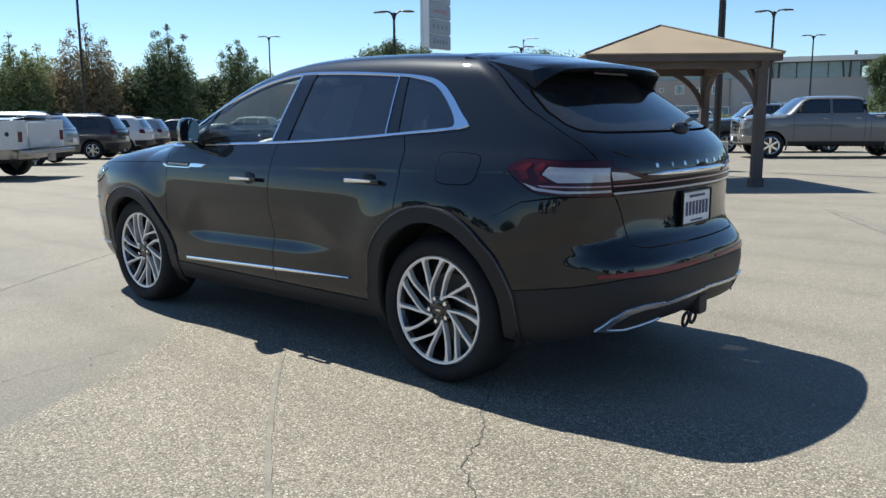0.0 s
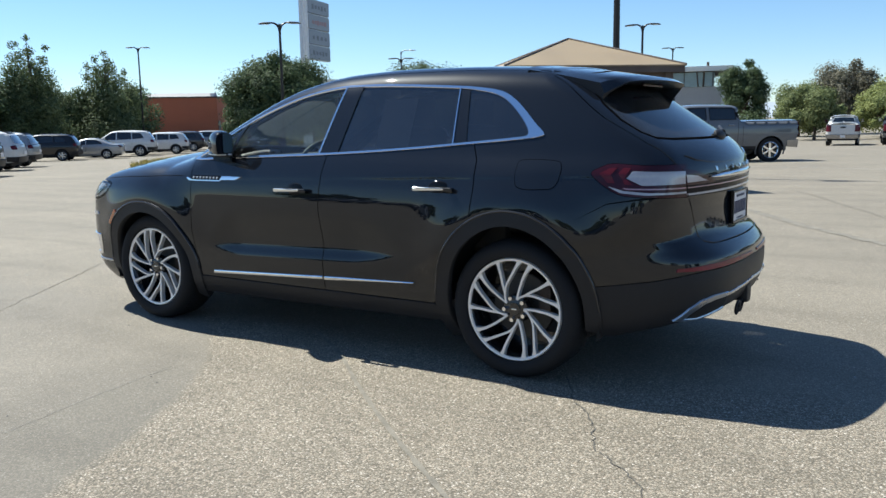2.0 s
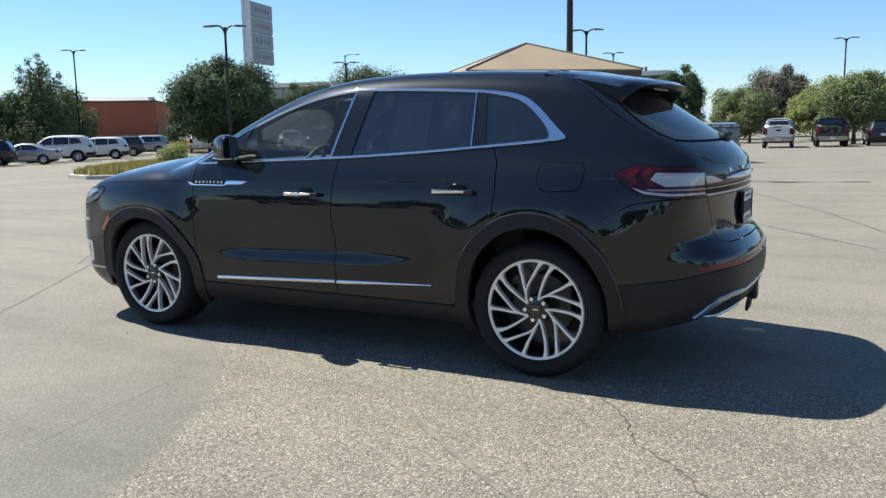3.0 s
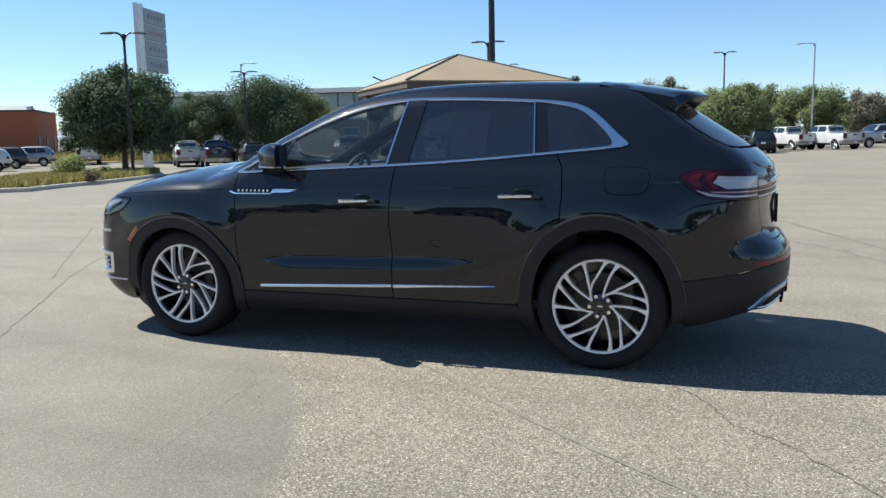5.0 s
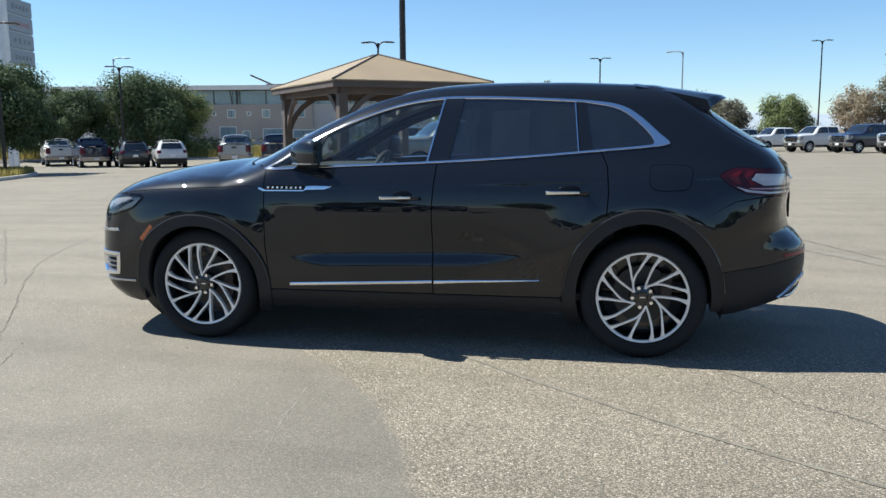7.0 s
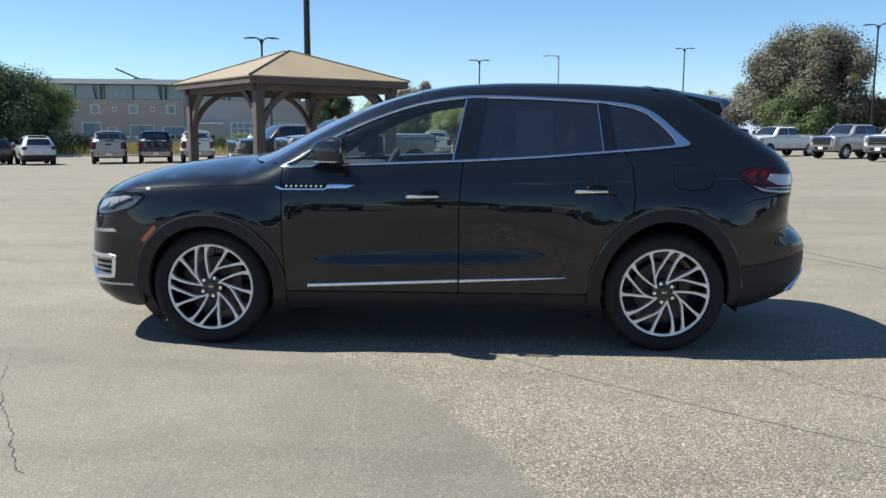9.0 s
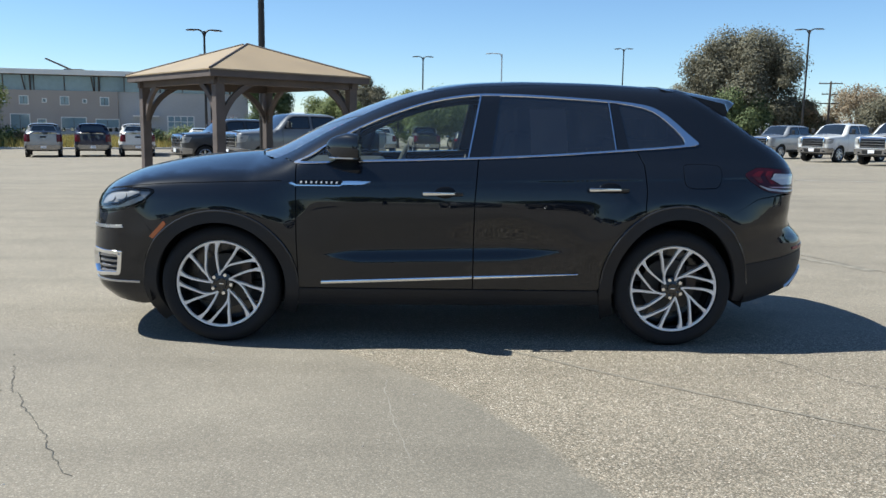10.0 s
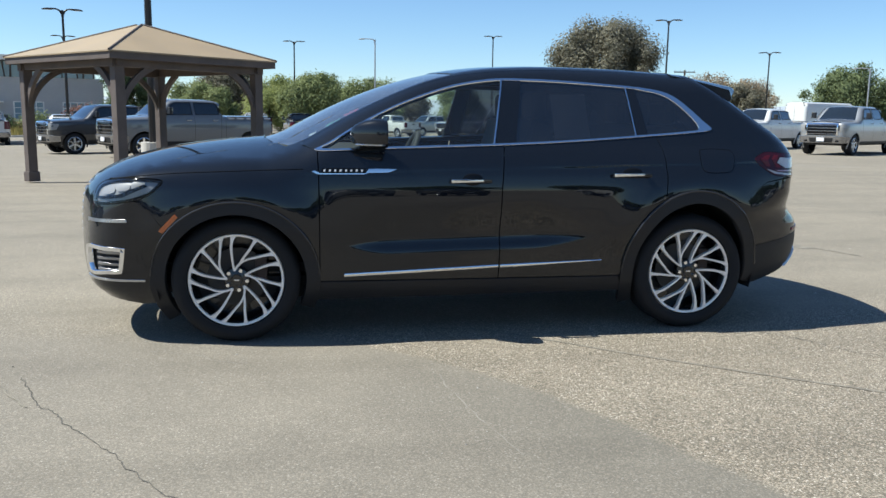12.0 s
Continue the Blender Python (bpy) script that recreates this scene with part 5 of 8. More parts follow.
def clip_convex(poly, cut):
    """The part of a closed 2D loop inside a convex outline."""
    area = sum(a[0] * b[1] - b[0] * a[1] for a, b in zip(cut, cut[1:] + cut[:1]))
    cut = cut if area > 0 else cut[::-1]
    out = list(poly)
    for a, b in zip(cut, cut[1:] + cut[:1]):
        src, out = out, []
        side_ = lambda p: (b[0] - a[0]) * (p[1] - a[1]) - (b[1] - a[1]) * (p[0] - a[0])
        for p, q in zip(src, src[1:] + src[:1]):
            sp_, sq_ = side_(p), side_(q)
            if sp_ >= 0:
                out.append(p)
            if sp_ * sq_ < 0:
                t = sp_ / (sp_ - sq_)
                out.append((p[0] + (q[0] - p[0]) * t, p[1] + (q[1] - p[1]) * t))
    return out


suv = build_suv()


# ---------------------------------------------------------------- more materials
M_BRONZE = surface("dark_bronze_metal", (0.035, 0.030, 0.027), 0.45, 0.6)
M_GALV = surface("galvanised_steel", (0.38, 0.39, 0.40), 0.5, 0.7)
M_WOODPOST = surface("stained_timber", (0.095, 0.074, 0.064), 0.7, 0.0, 0.30, 3.0, 60.0, 0.003, 60.0)
M_TAN = surface("tan_metal_roof", (0.29, 0.218, 0.132), 0.55, 0.0, 0.10, 1.2, 30.0)
M_CONC = surface("pale_concrete", (0.48, 0.45, 0.40), 0.85, 0.0, 0.12, 3.0, 60.0, 0.003, 90.0)
M_STUCCO = surface("grey_beige_block_wall", (0.37, 0.325, 0.285), 0.85, 0.0, 0.08, 0.3, 6.0, 0.004, 20.0)
M_WALLGREY = surface("light_grey_wall", (0.42, 0.41, 0.40), 0.8, 0.0, 0.08, 0.3, 6.0)
M_ROOFPALE = surface("pale_roof_edge", (0.76, 0.74, 0.69), 0.6, 0.0, 0.08, 0.5)
M_BLDGLASS = surface("building_glass", (0.20, 0.275, 0.305), 0.10, 0.0, 0.2, 0.15, 2.0, coat=0.6)
M_STEELBROWN = surface("brown_steel", (0.06, 0.048, 0.042), 0.6)
M_ORANGEWALL = surface("orange_wall", (0.40, 0.125, 0.065), 0.8, 0.0, 0.08, 0.3, 5.0)
M_ROOFGREY = surface("grey_sheet_roof", (0.27, 0.27, 0.27), 0.6)
M_SIGNGREY = surface("grey_sign_panel", (0.27, 0.29, 0.32), 0.4, 0.0, 0.08)
M_SIGNPOST = surface("sign_frame_pale", (0.62, 0.64, 0.66), 0.4)
M_SIGNINK = surface("sign_lettering_dark", (0.17, 0.18, 0.20), 0.5)
M_SIGNRED = surface("sign_lettering_red", (0.36, 0.20, 0.20), 0.5)
M_LAMPGLASS = surface("lamp_lens", (0.6, 0.6, 0.58), 0.3)
M_BARK = surface("bark", (0.11, 0.085, 0.065), 0.9, 0.0, 0.3, 2.0, 25.0, 0.02, 20.0)
M_SOIL = surface("dry_soil", (0.23, 0.175, 0.115), 0.95, 0.0, 0.25, 1.0, 30.0, 0.02, 25.0)
M_ROCK = surface("reddish_rock", (0.24, 0.15, 0.12), 0.9, 0.0, 0.25, 3.0, 30.0, 0.02, 20.0)
L_DARK = foliage("leaves_dark_green", (0.034, 0.054, 0.030), (0.118, 0.158, 0.074))
L_EDGE = foliage("leaves_edge_green", (0.048, 0.070, 0.038), (0.170, 0.205, 0.095))
L_MID = foliage("leaves_mid_green", (0.068, 0.096, 0.044), (0.225, 0.255, 0.108))
L_YELLOW = foliage("leaves_yellow_green", (0.125, 0.155, 0.055), (0.31, 0.335, 0.125))
L_BROWN = foliage("leaves_green_and_rust", (0.115, 0.120, 0.062), (0.25, 0.215, 0.12), (0.33, 0.205, 0.13))
L_OAK = foliage("leaves_grey_oak", (0.072, 0.072, 0.051), (0.220, 0.205, 0.148))
L_BARE = foliage("leaves_thin_autumn", (0.190, 0.150, 0.108), (0.36, 0.295, 0.205))
L_RUST = foliage("leaves_rust_red", (0.10, 0.050, 0.038), (0.25, 0.125, 0.085))
L_GRASS = foliage("dry_grass", (0.16, 0.15, 0.05), (0.36, 0.30, 0.10))
M_TRUCKGREY = car_paint("silver_grey_paint", (0.135, 0.142, 0.152), 0.25, 0.42)
M_PWHITE = car_paint("white_paint", (0.60, 0.60, 0.59), 0.0, 0.4)
M_PSILVER = car_paint("silver_paint", (0.33, 0.34, 0.35), 0.5, 0.35)
M_PDARK = car_paint("charcoal_paint", (0.045, 0.047, 0.052), 0.3, 0.35)
M_PBLACK = car_paint("black_car_paint", (0.012, 0.013, 0.016), 0.1, 0.35)
M_PNAVY = car_paint("navy_paint", (0.015, 0.022, 0.050), 0.2, 0.35)
M_VGLASS = surface("dark_car_glass", (0.012, 0.016, 0.020), 0.06, 0.0, 0.1, coat=1.0)


# ---------------------------------------------------------------- gazebo
def build_gazebo():
    W, D = 3.60, 4.15
    g = empty("gazebo", pose(-4.09, 12.31, gz(-4.0, 12.3), 0, 0, 39.9), "brown timber gazebo with a tan hipped metal roof", "gazebo")
    eave, apex = 2.52, 3.20
    px, py = W / 2 - 0.28, D / 2 - 0.28
    for sx in (-1, 1):
        for sy in (-1, 1):
            b = bmesh.new()
            box(b, sx * px, sy * py, 1.17, 0.185, 0.185, 2.34, 0.012)
            p = part("post", b, M_WOODPOST, g)
            b = bmesh.new()
            box(b, sx * px, sy * py, 0.10, 0.235, 0.235, 0.20, 0.012)
            part("post_base", b, M_WOODPOST, p)
            # curved braces to both beams
            for ax in (0, 1):
                pts = []
                for k in range(9):
                    t_ = k / 8
                    pts.append((0.05 + 0.30 * t_ + 0.36 * t_ * t_, 1.55 + 1.0 * t_ - 0.26 * t_ * t_))
                b = bmesh.new()
                rows = []
                for (u, v), a in zip(pts, np.linspace(radians(17), radians(64), 9)):
                    nx, nz = -math.cos(a) * 0.055, math.sin(a) * 0.055
                    row = []
                    for e, h in ((-1, -0.04), (-1, 0.04), (1, 0.04), (1, -0.04)):
                        uu, zz = u - nx * e, v - nz * e
                        if ax == 0:
                            row.append(b.verts.new((sx * (px - uu), sy * py + h, zz)))
                        else:
                            row.append(b.verts.new((sx * px + h, sy * (py - uu), zz)))
                    rows.append(row)
                for r0, r1 in zip(rows, rows[1:]):
                    for k in range(4):
                        b.faces.new((r0[k], r0[(k + 1) % 4], r1[(k + 1) % 4], r1[k]))
                b.faces.new(rows[0])
                b.faces.new(rows[-1][::-1])
                part("brace", b, M_WOODPOST, g)
    for sy in (-1, 1):
        b = bmesh.new()
        box(b, 0, sy * py, 2.36, W - 0.30, 0.14, 0.22, 0.01)
        part("beam", b, M_WOODPOST, g)
    for sx in (-1, 1):
        b = bmesh.new()
        box(b, sx * px, 0, 2.365, 0.13, D - 0.30, 0.20, 0.01)
        part("beam", b, M_WOODPOST, g)
    # fascia boards
    for sx, sy, lx, ly in ((0, -1, W, 0.03), (0, 1, W, 0.03), (-1, 0, 0.03, D - 0.064), (1, 0, 0.03, D - 0.064)):
        b = bmesh.new()
        box(b, sx * (W / 2 - 0.02), sy * (D / 2 - 0.02), eave - 0.075, lx, ly, 0.14, 0.004)
        part("fascia", b, M_WOODPOST, g)
    # roof sheets, one a side, with overlapping ribs of metal shingles
    C = [(-W / 2 - 0.02, -D / 2 - 0.02), (W / 2 + 0.02, -D / 2 - 0.02), (W / 2 + 0.02, D / 2 + 0.02), (-W / 2 - 0.02, D / 2 + 0.02)]
    ridge = [(0, -0.10), (0, 0.10)]
    for k in range(4):
        a, c = C[k], C[(k + 1) % 4]
        if k in (0, 2):
            r = [ridge[0] if k == 0 else ridge[1]]
        else:
            r = [ridge[1], ridge[0]] if k == 1 else [ridge[0], ridge[1]]
        poly = [(a[0], a[1], eave), (c[0], c[1], eave)] + [(q[0], q[1], apex) for q in r]
        b = bmesh.new()
        up = [b.verts.new(p) for p in poly]
        dn = [b.verts.new((p[0], p[1], p[2] - 0.025)) for p in poly]
        b.faces.new(up)
        b.faces.new(dn[::-1])
        for i in range(len(poly)):
            j = (i + 1) % len(poly)
            b.faces.new((up[i], dn[i], dn[j], up[j]))
        part("roof_sheet", b, M_TAN, g, "tan metal roof sheet")
        b = bmesh.new()
        top = ridge[0] if k in (0, 1) else ridge[1]
        rod(b, (a[0], a[1], eave + 0.005), ((ridge[0] if a[1] < 0 else ridge[1])[0], (ridge[0] if a[1] < 0 else ridge[1])[1], apex + 0.005), 0.022, 0.022, 8)
        part("hip_cap", b, M_WOODPOST, g, "dark brown hip cap")
        # rafters below
        mx, my = (a[0] + c[0]) / 2, (a[1] + c[1]) / 2
        for q in (-0.5, 0.0, 0.5):
            ex, ey = mx + (c[0] - a[0]) * q * 0.8, my + (c[1] - a[1]) * q * 0.8
            b = bmesh.new()
            tx, ty = ex * abs(q) * 0.8, ey * abs(q) * 0.8
            f = abs(q) * 0.8
            rod(b, (ex * 0.97, ey * 0.97, eave - 0.055), (tx, ty, apex - 0.06 - (apex - eave) * f), 0.035, 0.035, 4)
            part("rafter", b, M_WOODPOST, g)
    return g


gazebo = build_gazebo()


# ---------------------------------------------------------------- lamp posts, sign, poles
def lamp_post(x, y, top, yaw, arms=2, r=0.075, mat=None, base=True):
    z0 = gz(x, y)
    h = top - z0
    mat = mat or M_BRONZE
    lp = empty("lamp_post", pose(x, y, z0, 0, 0, yaw), "dark bronze parking-lot lamp post with two curved arms" if arms == 2 else "grey steel street lamp with a single arm", "lamp post", "lamp posts of the lot")
    if base:
        b = bmesh.new()
        rod(b, (0, 0, 0), (0, 0, 0.75), 0.30, 0.30, 20)
        part("concrete_base", b, M_CONC, lp, "round pale concrete base")
    b = bmesh.new()
    rod(b, (0, 0, 0.7 if base else 0), (0, 0, h - 0.05), r * 1.15, r * 0.8, 8)
    part("pole", b, mat, lp)
    for s in ((-1, 1) if arms == 2 else (1,)):
        L = 0.40 if arms == 2 else 0.9
        b = bmesh.new()
        tube(b, [(0, 0, h - 0.40), (s * 0.05, 0, h - 0.22), (s * 0.13, 0, h - 0.10), (s * 0.25, 0, h - 0.02), (s * L, 0, h + 0.015)], [0.065, 0.060, 0.052, 0.045, 0.040], 8)
        arm = part("arm", b, mat, lp, "", True)
        b = bmesh.new()
        secs = []
        for u, wy, t0, t1 in ((0.0, 0.07, -0.03, 0.045), (0.12, 0.15, -0.035, 0.050), (0.36, 0.18, -0.045, 0.040), (0.56, 0.17, -0.055, 0.018), (0.66, 0.10, -0.055, -0.020)):
            secs.append([b.verts.new((s * (L + u), y_, h + z_)) for y_, z_ in ((-wy, t0), (wy, t0), (wy, (t0 + t1) / 2), (wy * 0.5, t1), (-wy * 0.5, t1), (-wy, (t0 + t1) / 2))])
        for u_, v_ in zip(secs, secs[1:]):
            for k in range(6):
                b.faces.new((u_[k], u_[(k + 1) % 6], v_[(k + 1) % 6], v_[k]))
        b.faces.new(secs[0])
        b.faces.new(secs[-1][::-1])
        hd = part("lamp_head", b, mat, arm, "", True)
        b = bmesh.new()
        box(b, s * (L + 0.34), 0, h - 0.056, 0.36, 0.22, 0.012, 0.0)
        part("lens", b, M_LAMPGLASS, hd)
    return lp


lamp_post(-26.0, 26.9, 6.30, 30, 2, 0.075, None, False)
for x, y, top, yaw in ((-36.1, 51.9, 6.42, 32), (-13.6, 45.2, 6.90, 10), (-21.9, 78.8, 8.15, 15), (-0.6, 78.0, 8.25, 0), (22.0, 89.0, 10.4, -12), (29.35, 59.0, 9.28, -25),
                       (-60.5, 45.4, 8.3, 40)):
    lamp_post(x, y, top, yaw)
lamp_post(-4.57, 16.6, 8.6, 10, 2, 0.085)
lamp_post(45.9, 71.0, 8.0, -30)
lamp_post(-39.2, 17.0, 8.2, 50)
lamp_post(6.9, 74.0, 8.35, 165, 1, 0.07, M_GALV, False)
lamp_post(53.4, 65.9, 6.4, 150, 1, 0.07, M_GALV, False)
lamp_post(-43.5, 62.5, 8.1, 10, 1, 0.07, M_GALV, False)


def build_sign():
    x, y = -39.9, 44.8
    z0 = gz(x, y)
    s = empty("pylon_sign", pose(x, y, z0, 0, 0, 104), "tall pale pylon sign with four grey stacked panels", "sign")
    for xm, w, d in ((-0.14, 0.20, 0.40), (-0.80, 0.16, 0.30)):
        b = bmesh.new()
        box(b, xm, 0, 5.95, w, d, 11.9, 0.03)
        part("mast", b, M_SIGNPOST, s)
    b = bmesh.new()
    box(b, 1.78, 0, 9.40, 3.62, 0.20, 4.60, 0.03)
    part("frame", b, M_SIGNPOST, s, "pale metal frame of the sign")
    for k, (z, ink, n) in enumerate(((11.15, M_SIGNINK, 5), (9.99, M_SIGNRED, 6), (8.83, M_SIGNINK, 4), (7.67, M_SIGNINK, 5))):
        b = bmesh.new()
        box(b, 1.80, 0, z, 3.60, 0.42, 1.06, 0.04)
        p = part("sign_panel", b, M_SIGNGREY, s)
        for i in range(n):
            for sy in (-1, 1):
                b = bmesh.new()
                box(b, 0.75 + 2.1 * i / (n - 1), sy * 0.216, z - 0.02, 0.30, 0.012, 0.26 + 0.10 * ((i * 7 + k) % 3 == 0), 0.0)
                part("bar", b, ink, p)
    return s


build_sign()


def utility_pole(x, y, top):
    z0 = gz(x, y)
    u = empty("utility_pole", pose(x, y, z0, 0, 0, -20), "weathered wooden utility pole with crossarms", "utility pole")
    b = bmesh.new()
    rod(b, (0, 0, 0), (0, 0, top - z0), 0.16, 0.11, 10)
    part("pole", b, M_BARK, u)
    for dz, L in ((0.25, 2.6), (1.5, 1.8), (2.6, 2.2)):
        b = bmesh.new()
        box(b, 0, 0.12, top - z0 - dz, L, 0.11, 0.13, 0.01)
        a = part("crossarm", b, M_BARK, u)
        for e in (-0.45, -0.2, 0.2, 0.45):
            b = bmesh.new()
            rod(b, (L * e, 0.12, top - z0 - dz + 0.05), (L * e, 0.12, top - z0 - dz + 0.25), 0.035, 0.025, 8)
            part("insulator", b, M_GALV, a)
    return u


utility_pole(47.9, 93.1, 7.45)


# ---------------------------------------------------------------- buildings
def build_office():
    """Long two-storey building: block wall below, a glazed band and a thin oversailing roof above."""
    X, Y = -26.7, 118.2
    yaw = math.degrees(math.atan2(-0.20, -0.98))
    L, zg = 78.0, -0.96
    o = empty("office_building", pose(X, Y, zg, 0, 0, yaw), "long grey-beige two-storey office with a glazed upper band and flat roof", "building")

    # local x runs along the front away from the corner, local y towards the camera is positive
    def blk(name, x0, x1, y0, y1, z0, z1, mat, parent=o, label="", bev=0.0):
        b = bmesh.new()
        box(b, (x0 + x1) / 2, (y0 + y1) / 2, (z0 + z1) / 2, x1 - x0, y1 - y0, z1 - z0, bev)
        return part(name, b, mat, parent, label)

    wall = blk("wall", 18.0, L, -16, 0, 0, 6.55, M_STUCCO, label="grey-beige block wall")
    blk("wall", 0.0, 17.99, -16, -0.4, 0, 6.55, M_WALLGREY, label="light grey rendered wall")
    blk("base_band", 18.0, L, 0, 0.12, 0, 1.0, M_WALLGREY)
    band = blk("glazing", 1.0, L, -15, -0.25, 6.55, 8.62, M_BLDGLASS, label="dark glazed upper band")
    for k in range(20):
        xx = 1.2 + k * (L - 2.4) / 19
        blk("mullion", xx - 0.06, xx + 0.06, -0.25, -0.15, 6.56, 8.62, M_STEELBROWN, band)
    for k in range(9):
        xx = 2.5 + k * 9.0
        b = bmesh.new()
        rod(b, (xx, -0.1, 6.55), (xx - 0.1, 0.4, 8.6), 0.12, 0.12, 6)
        rod(b, (xx + 0.7, -0.1, 6.55), (xx + 0.9, 0.6, 8.6), 0.10, 0.10, 6)
        part("strut", b, M_STEELBROWN, o)
    blk("soffit", -1.0, L + 1.0, -16, 0.7, 8.62, 8.70, M_STEELBROWN)
    roof = blk("roof", -1.5, L + 1.4, -17, 1.1, 8.70, 9.40, M_ROOFPALE, label="pale flat roof with a thin edge", bev=0.05)
    # slanted board standing on the roof, and a vent
    b = bmesh.new()
    box(b, 0, 0, 0, 4.2, 1.2, 0.22, 0.02, Matrix.Translation((26.2, -4, 10.3)) @ Matrix.Rotation(radians(-24), 4, "Y"))
    box(b, 24.4, -4, 9.55, 2.6, 1.2, 0.45, 0.02)
    part("roof_fin", b, M_STEELBROWN, o)
    b = bmesh.new()
    rod(b, (2.2, -5, 9.3), (2.2, -5, 10.3), 0.2, 0.2, 10)
    part("roof_vent", b, M_STEELBROWN, o)

    def win(x, z, w, h, mat=M_BLDGLASS, y=0.0):
        f = blk("window", x - w / 2 - 0.10, x + w / 2 + 0.10, y - 0.05, y + 0.05, z - h / 2 - 0.10, z + h / 2 + 0.10, M_ROOFPALE)
        blk("pane", x - w / 2, x + w / 2, y + 0.05, y + 0.056, z - h / 2, z + h / 2, mat, f)
        blk("mullion", x - 0.03, x + 0.03, y + 0.056, y + 0.075, z - h / 2, z + h / 2, M_STEELBROWN, f)
        return f

    for k in range(14):
        win(19.8 + 2.65 * k, 5.15, *((0.42, 0.42) if k % 2 else (1.05, 1.05)))
    for k, (xx, w, h) in enumerate(((19.5, 3.0, 1.1), (24.0, 3.2, 1.5), (28.2, 1.0, 0.9), (31.0, 2.4, 2.2), (38.0, 2.6, 2.2), (43.5, 1.4, 2.0), (50.0, 2.4, 2.0), (58.0, 2.4, 2.0))):
        win(xx, 2.05, w, h)
    for xx in (3.4, 9.5):
        f = blk("window", xx - 1.9, xx + 1.9, -0.45, -0.35, 0.8, 3.3, M_ROOFPALE)
        for i in range(4):
            for j in range(3):
                blk("pane", xx - 1.75 + 0.9 * i, xx - 0.97 + 0.9 * i, -0.35, -0.344, 0.95 + 0.78 * j, 1.62 + 0.78 * j, M_BLDGLASS, f)
    blk("canopy", 12.5, 16.0, -0.4, 0.6, 3.1, 3.3, M_ROOFPALE)
    # lower pale wing towards the trees
    blk("wing", 46.0, 52.0, 0.13, 4.0, 0, 3.9, M_ROOFPALE, label="low pale rendered wing")
    return o


build_office()


def build_orange():
    o = empty("orange_building", pose(-84.0, 68.5, -0.96, 0, 0, 128), "low orange rendered store with a grey gabled roof part", "building")
    b = bmesh.new()
    box(b, 0, 0, 2.75, 16.0, 14.0, 5.5, 0.05)
    w = part("wall", b, M_ORANGEWALL, o)
    b = bmesh.new()
    box(b, 0, 0, 5.55, 16.2, 14.2, 0.18, 0.03)
    part("roof", b, M_STEELBROWN, o)
    b = bmesh.new()
    vs = [b.verts.new(p) for p in ((0.5, -5, 5.6), (6.5, -5, 5.6), (6.5, 4, 5.6), (0.5, 4, 5.6), (2.0, -4.5, 6.3), (6.8, -4.5, 6.6), (6.8, 3.5, 6.6), (2.0, 3.5, 6.3))]
    for q in ((0, 1, 5, 4), (1, 2, 6, 5), (2, 3, 7, 6), (3, 0, 4, 7), (4, 5, 6, 7)):
        b.faces.new([vs[i] for i in q])
    part("roof_monitor", b, M_ROOFGREY, o, "grey sheet-metal roof part")
    for k in range(3):
        b = bmesh.new()
        box(b, -7.0 + k * 6.0, -7.02, 1.4, 1.6, 0.08, 2.6, 0.0)
        part("door", b, M_VGLASS, o)
    return o


build_orange()


# ---------------------------------------------------------------- parked vehicles
def simple_wheel(parent, x, y, r, s, rim_mat, width=0.24):
    w = empty("wheel", Matrix.Translation((x, y, r)), "", "")
    w.parent = parent
    t = bmesh.new()
    lathe(t, [(r * 0.66, -width * s), (r * 0.97, -width * s), (r, -width * 0.85 * s), (r, -width * 0.15 * s), (r * 0.97, 0), (r * 0.80, 0.012 * s), (r * 0.66, -0.01 * s)], 28)
    part("tyre", t, M_TYRE, w, "", True)
    f = bmesh.new()
    lathe(f, [(r * 0.67, -0.005 * s), (r * 0.62, -0.03 * s), (r * 0.56, -0.10 * s), (0.0, -0.11 * s)], 24)
    part("rim_barrel", f, M_RIMDARK, w, "", True)
    f = bmesh.new()
    lathe(f, [(r * 0.60, -0.02 * s), (r * 0.64, 0.0), (r * 0.68, -0.006 * s)], 24)
    for k in range(6):
        a = 2 * math.pi * k / 6
        box(f, 0, 0, r * 0.33, 0.075, 0.03, r * 0.62, 0.01, Matrix.Translation((0, -0.035 * s, 0)) @ Matrix.Rotation(a, 4, "Y"), 1)
    lathe(f, [(0.0, -0.012 * s), (0.07, -0.014 * s), (0.085, -0.04 * s)], 14)
    part("rim", f, rim_mat, w)
    return w


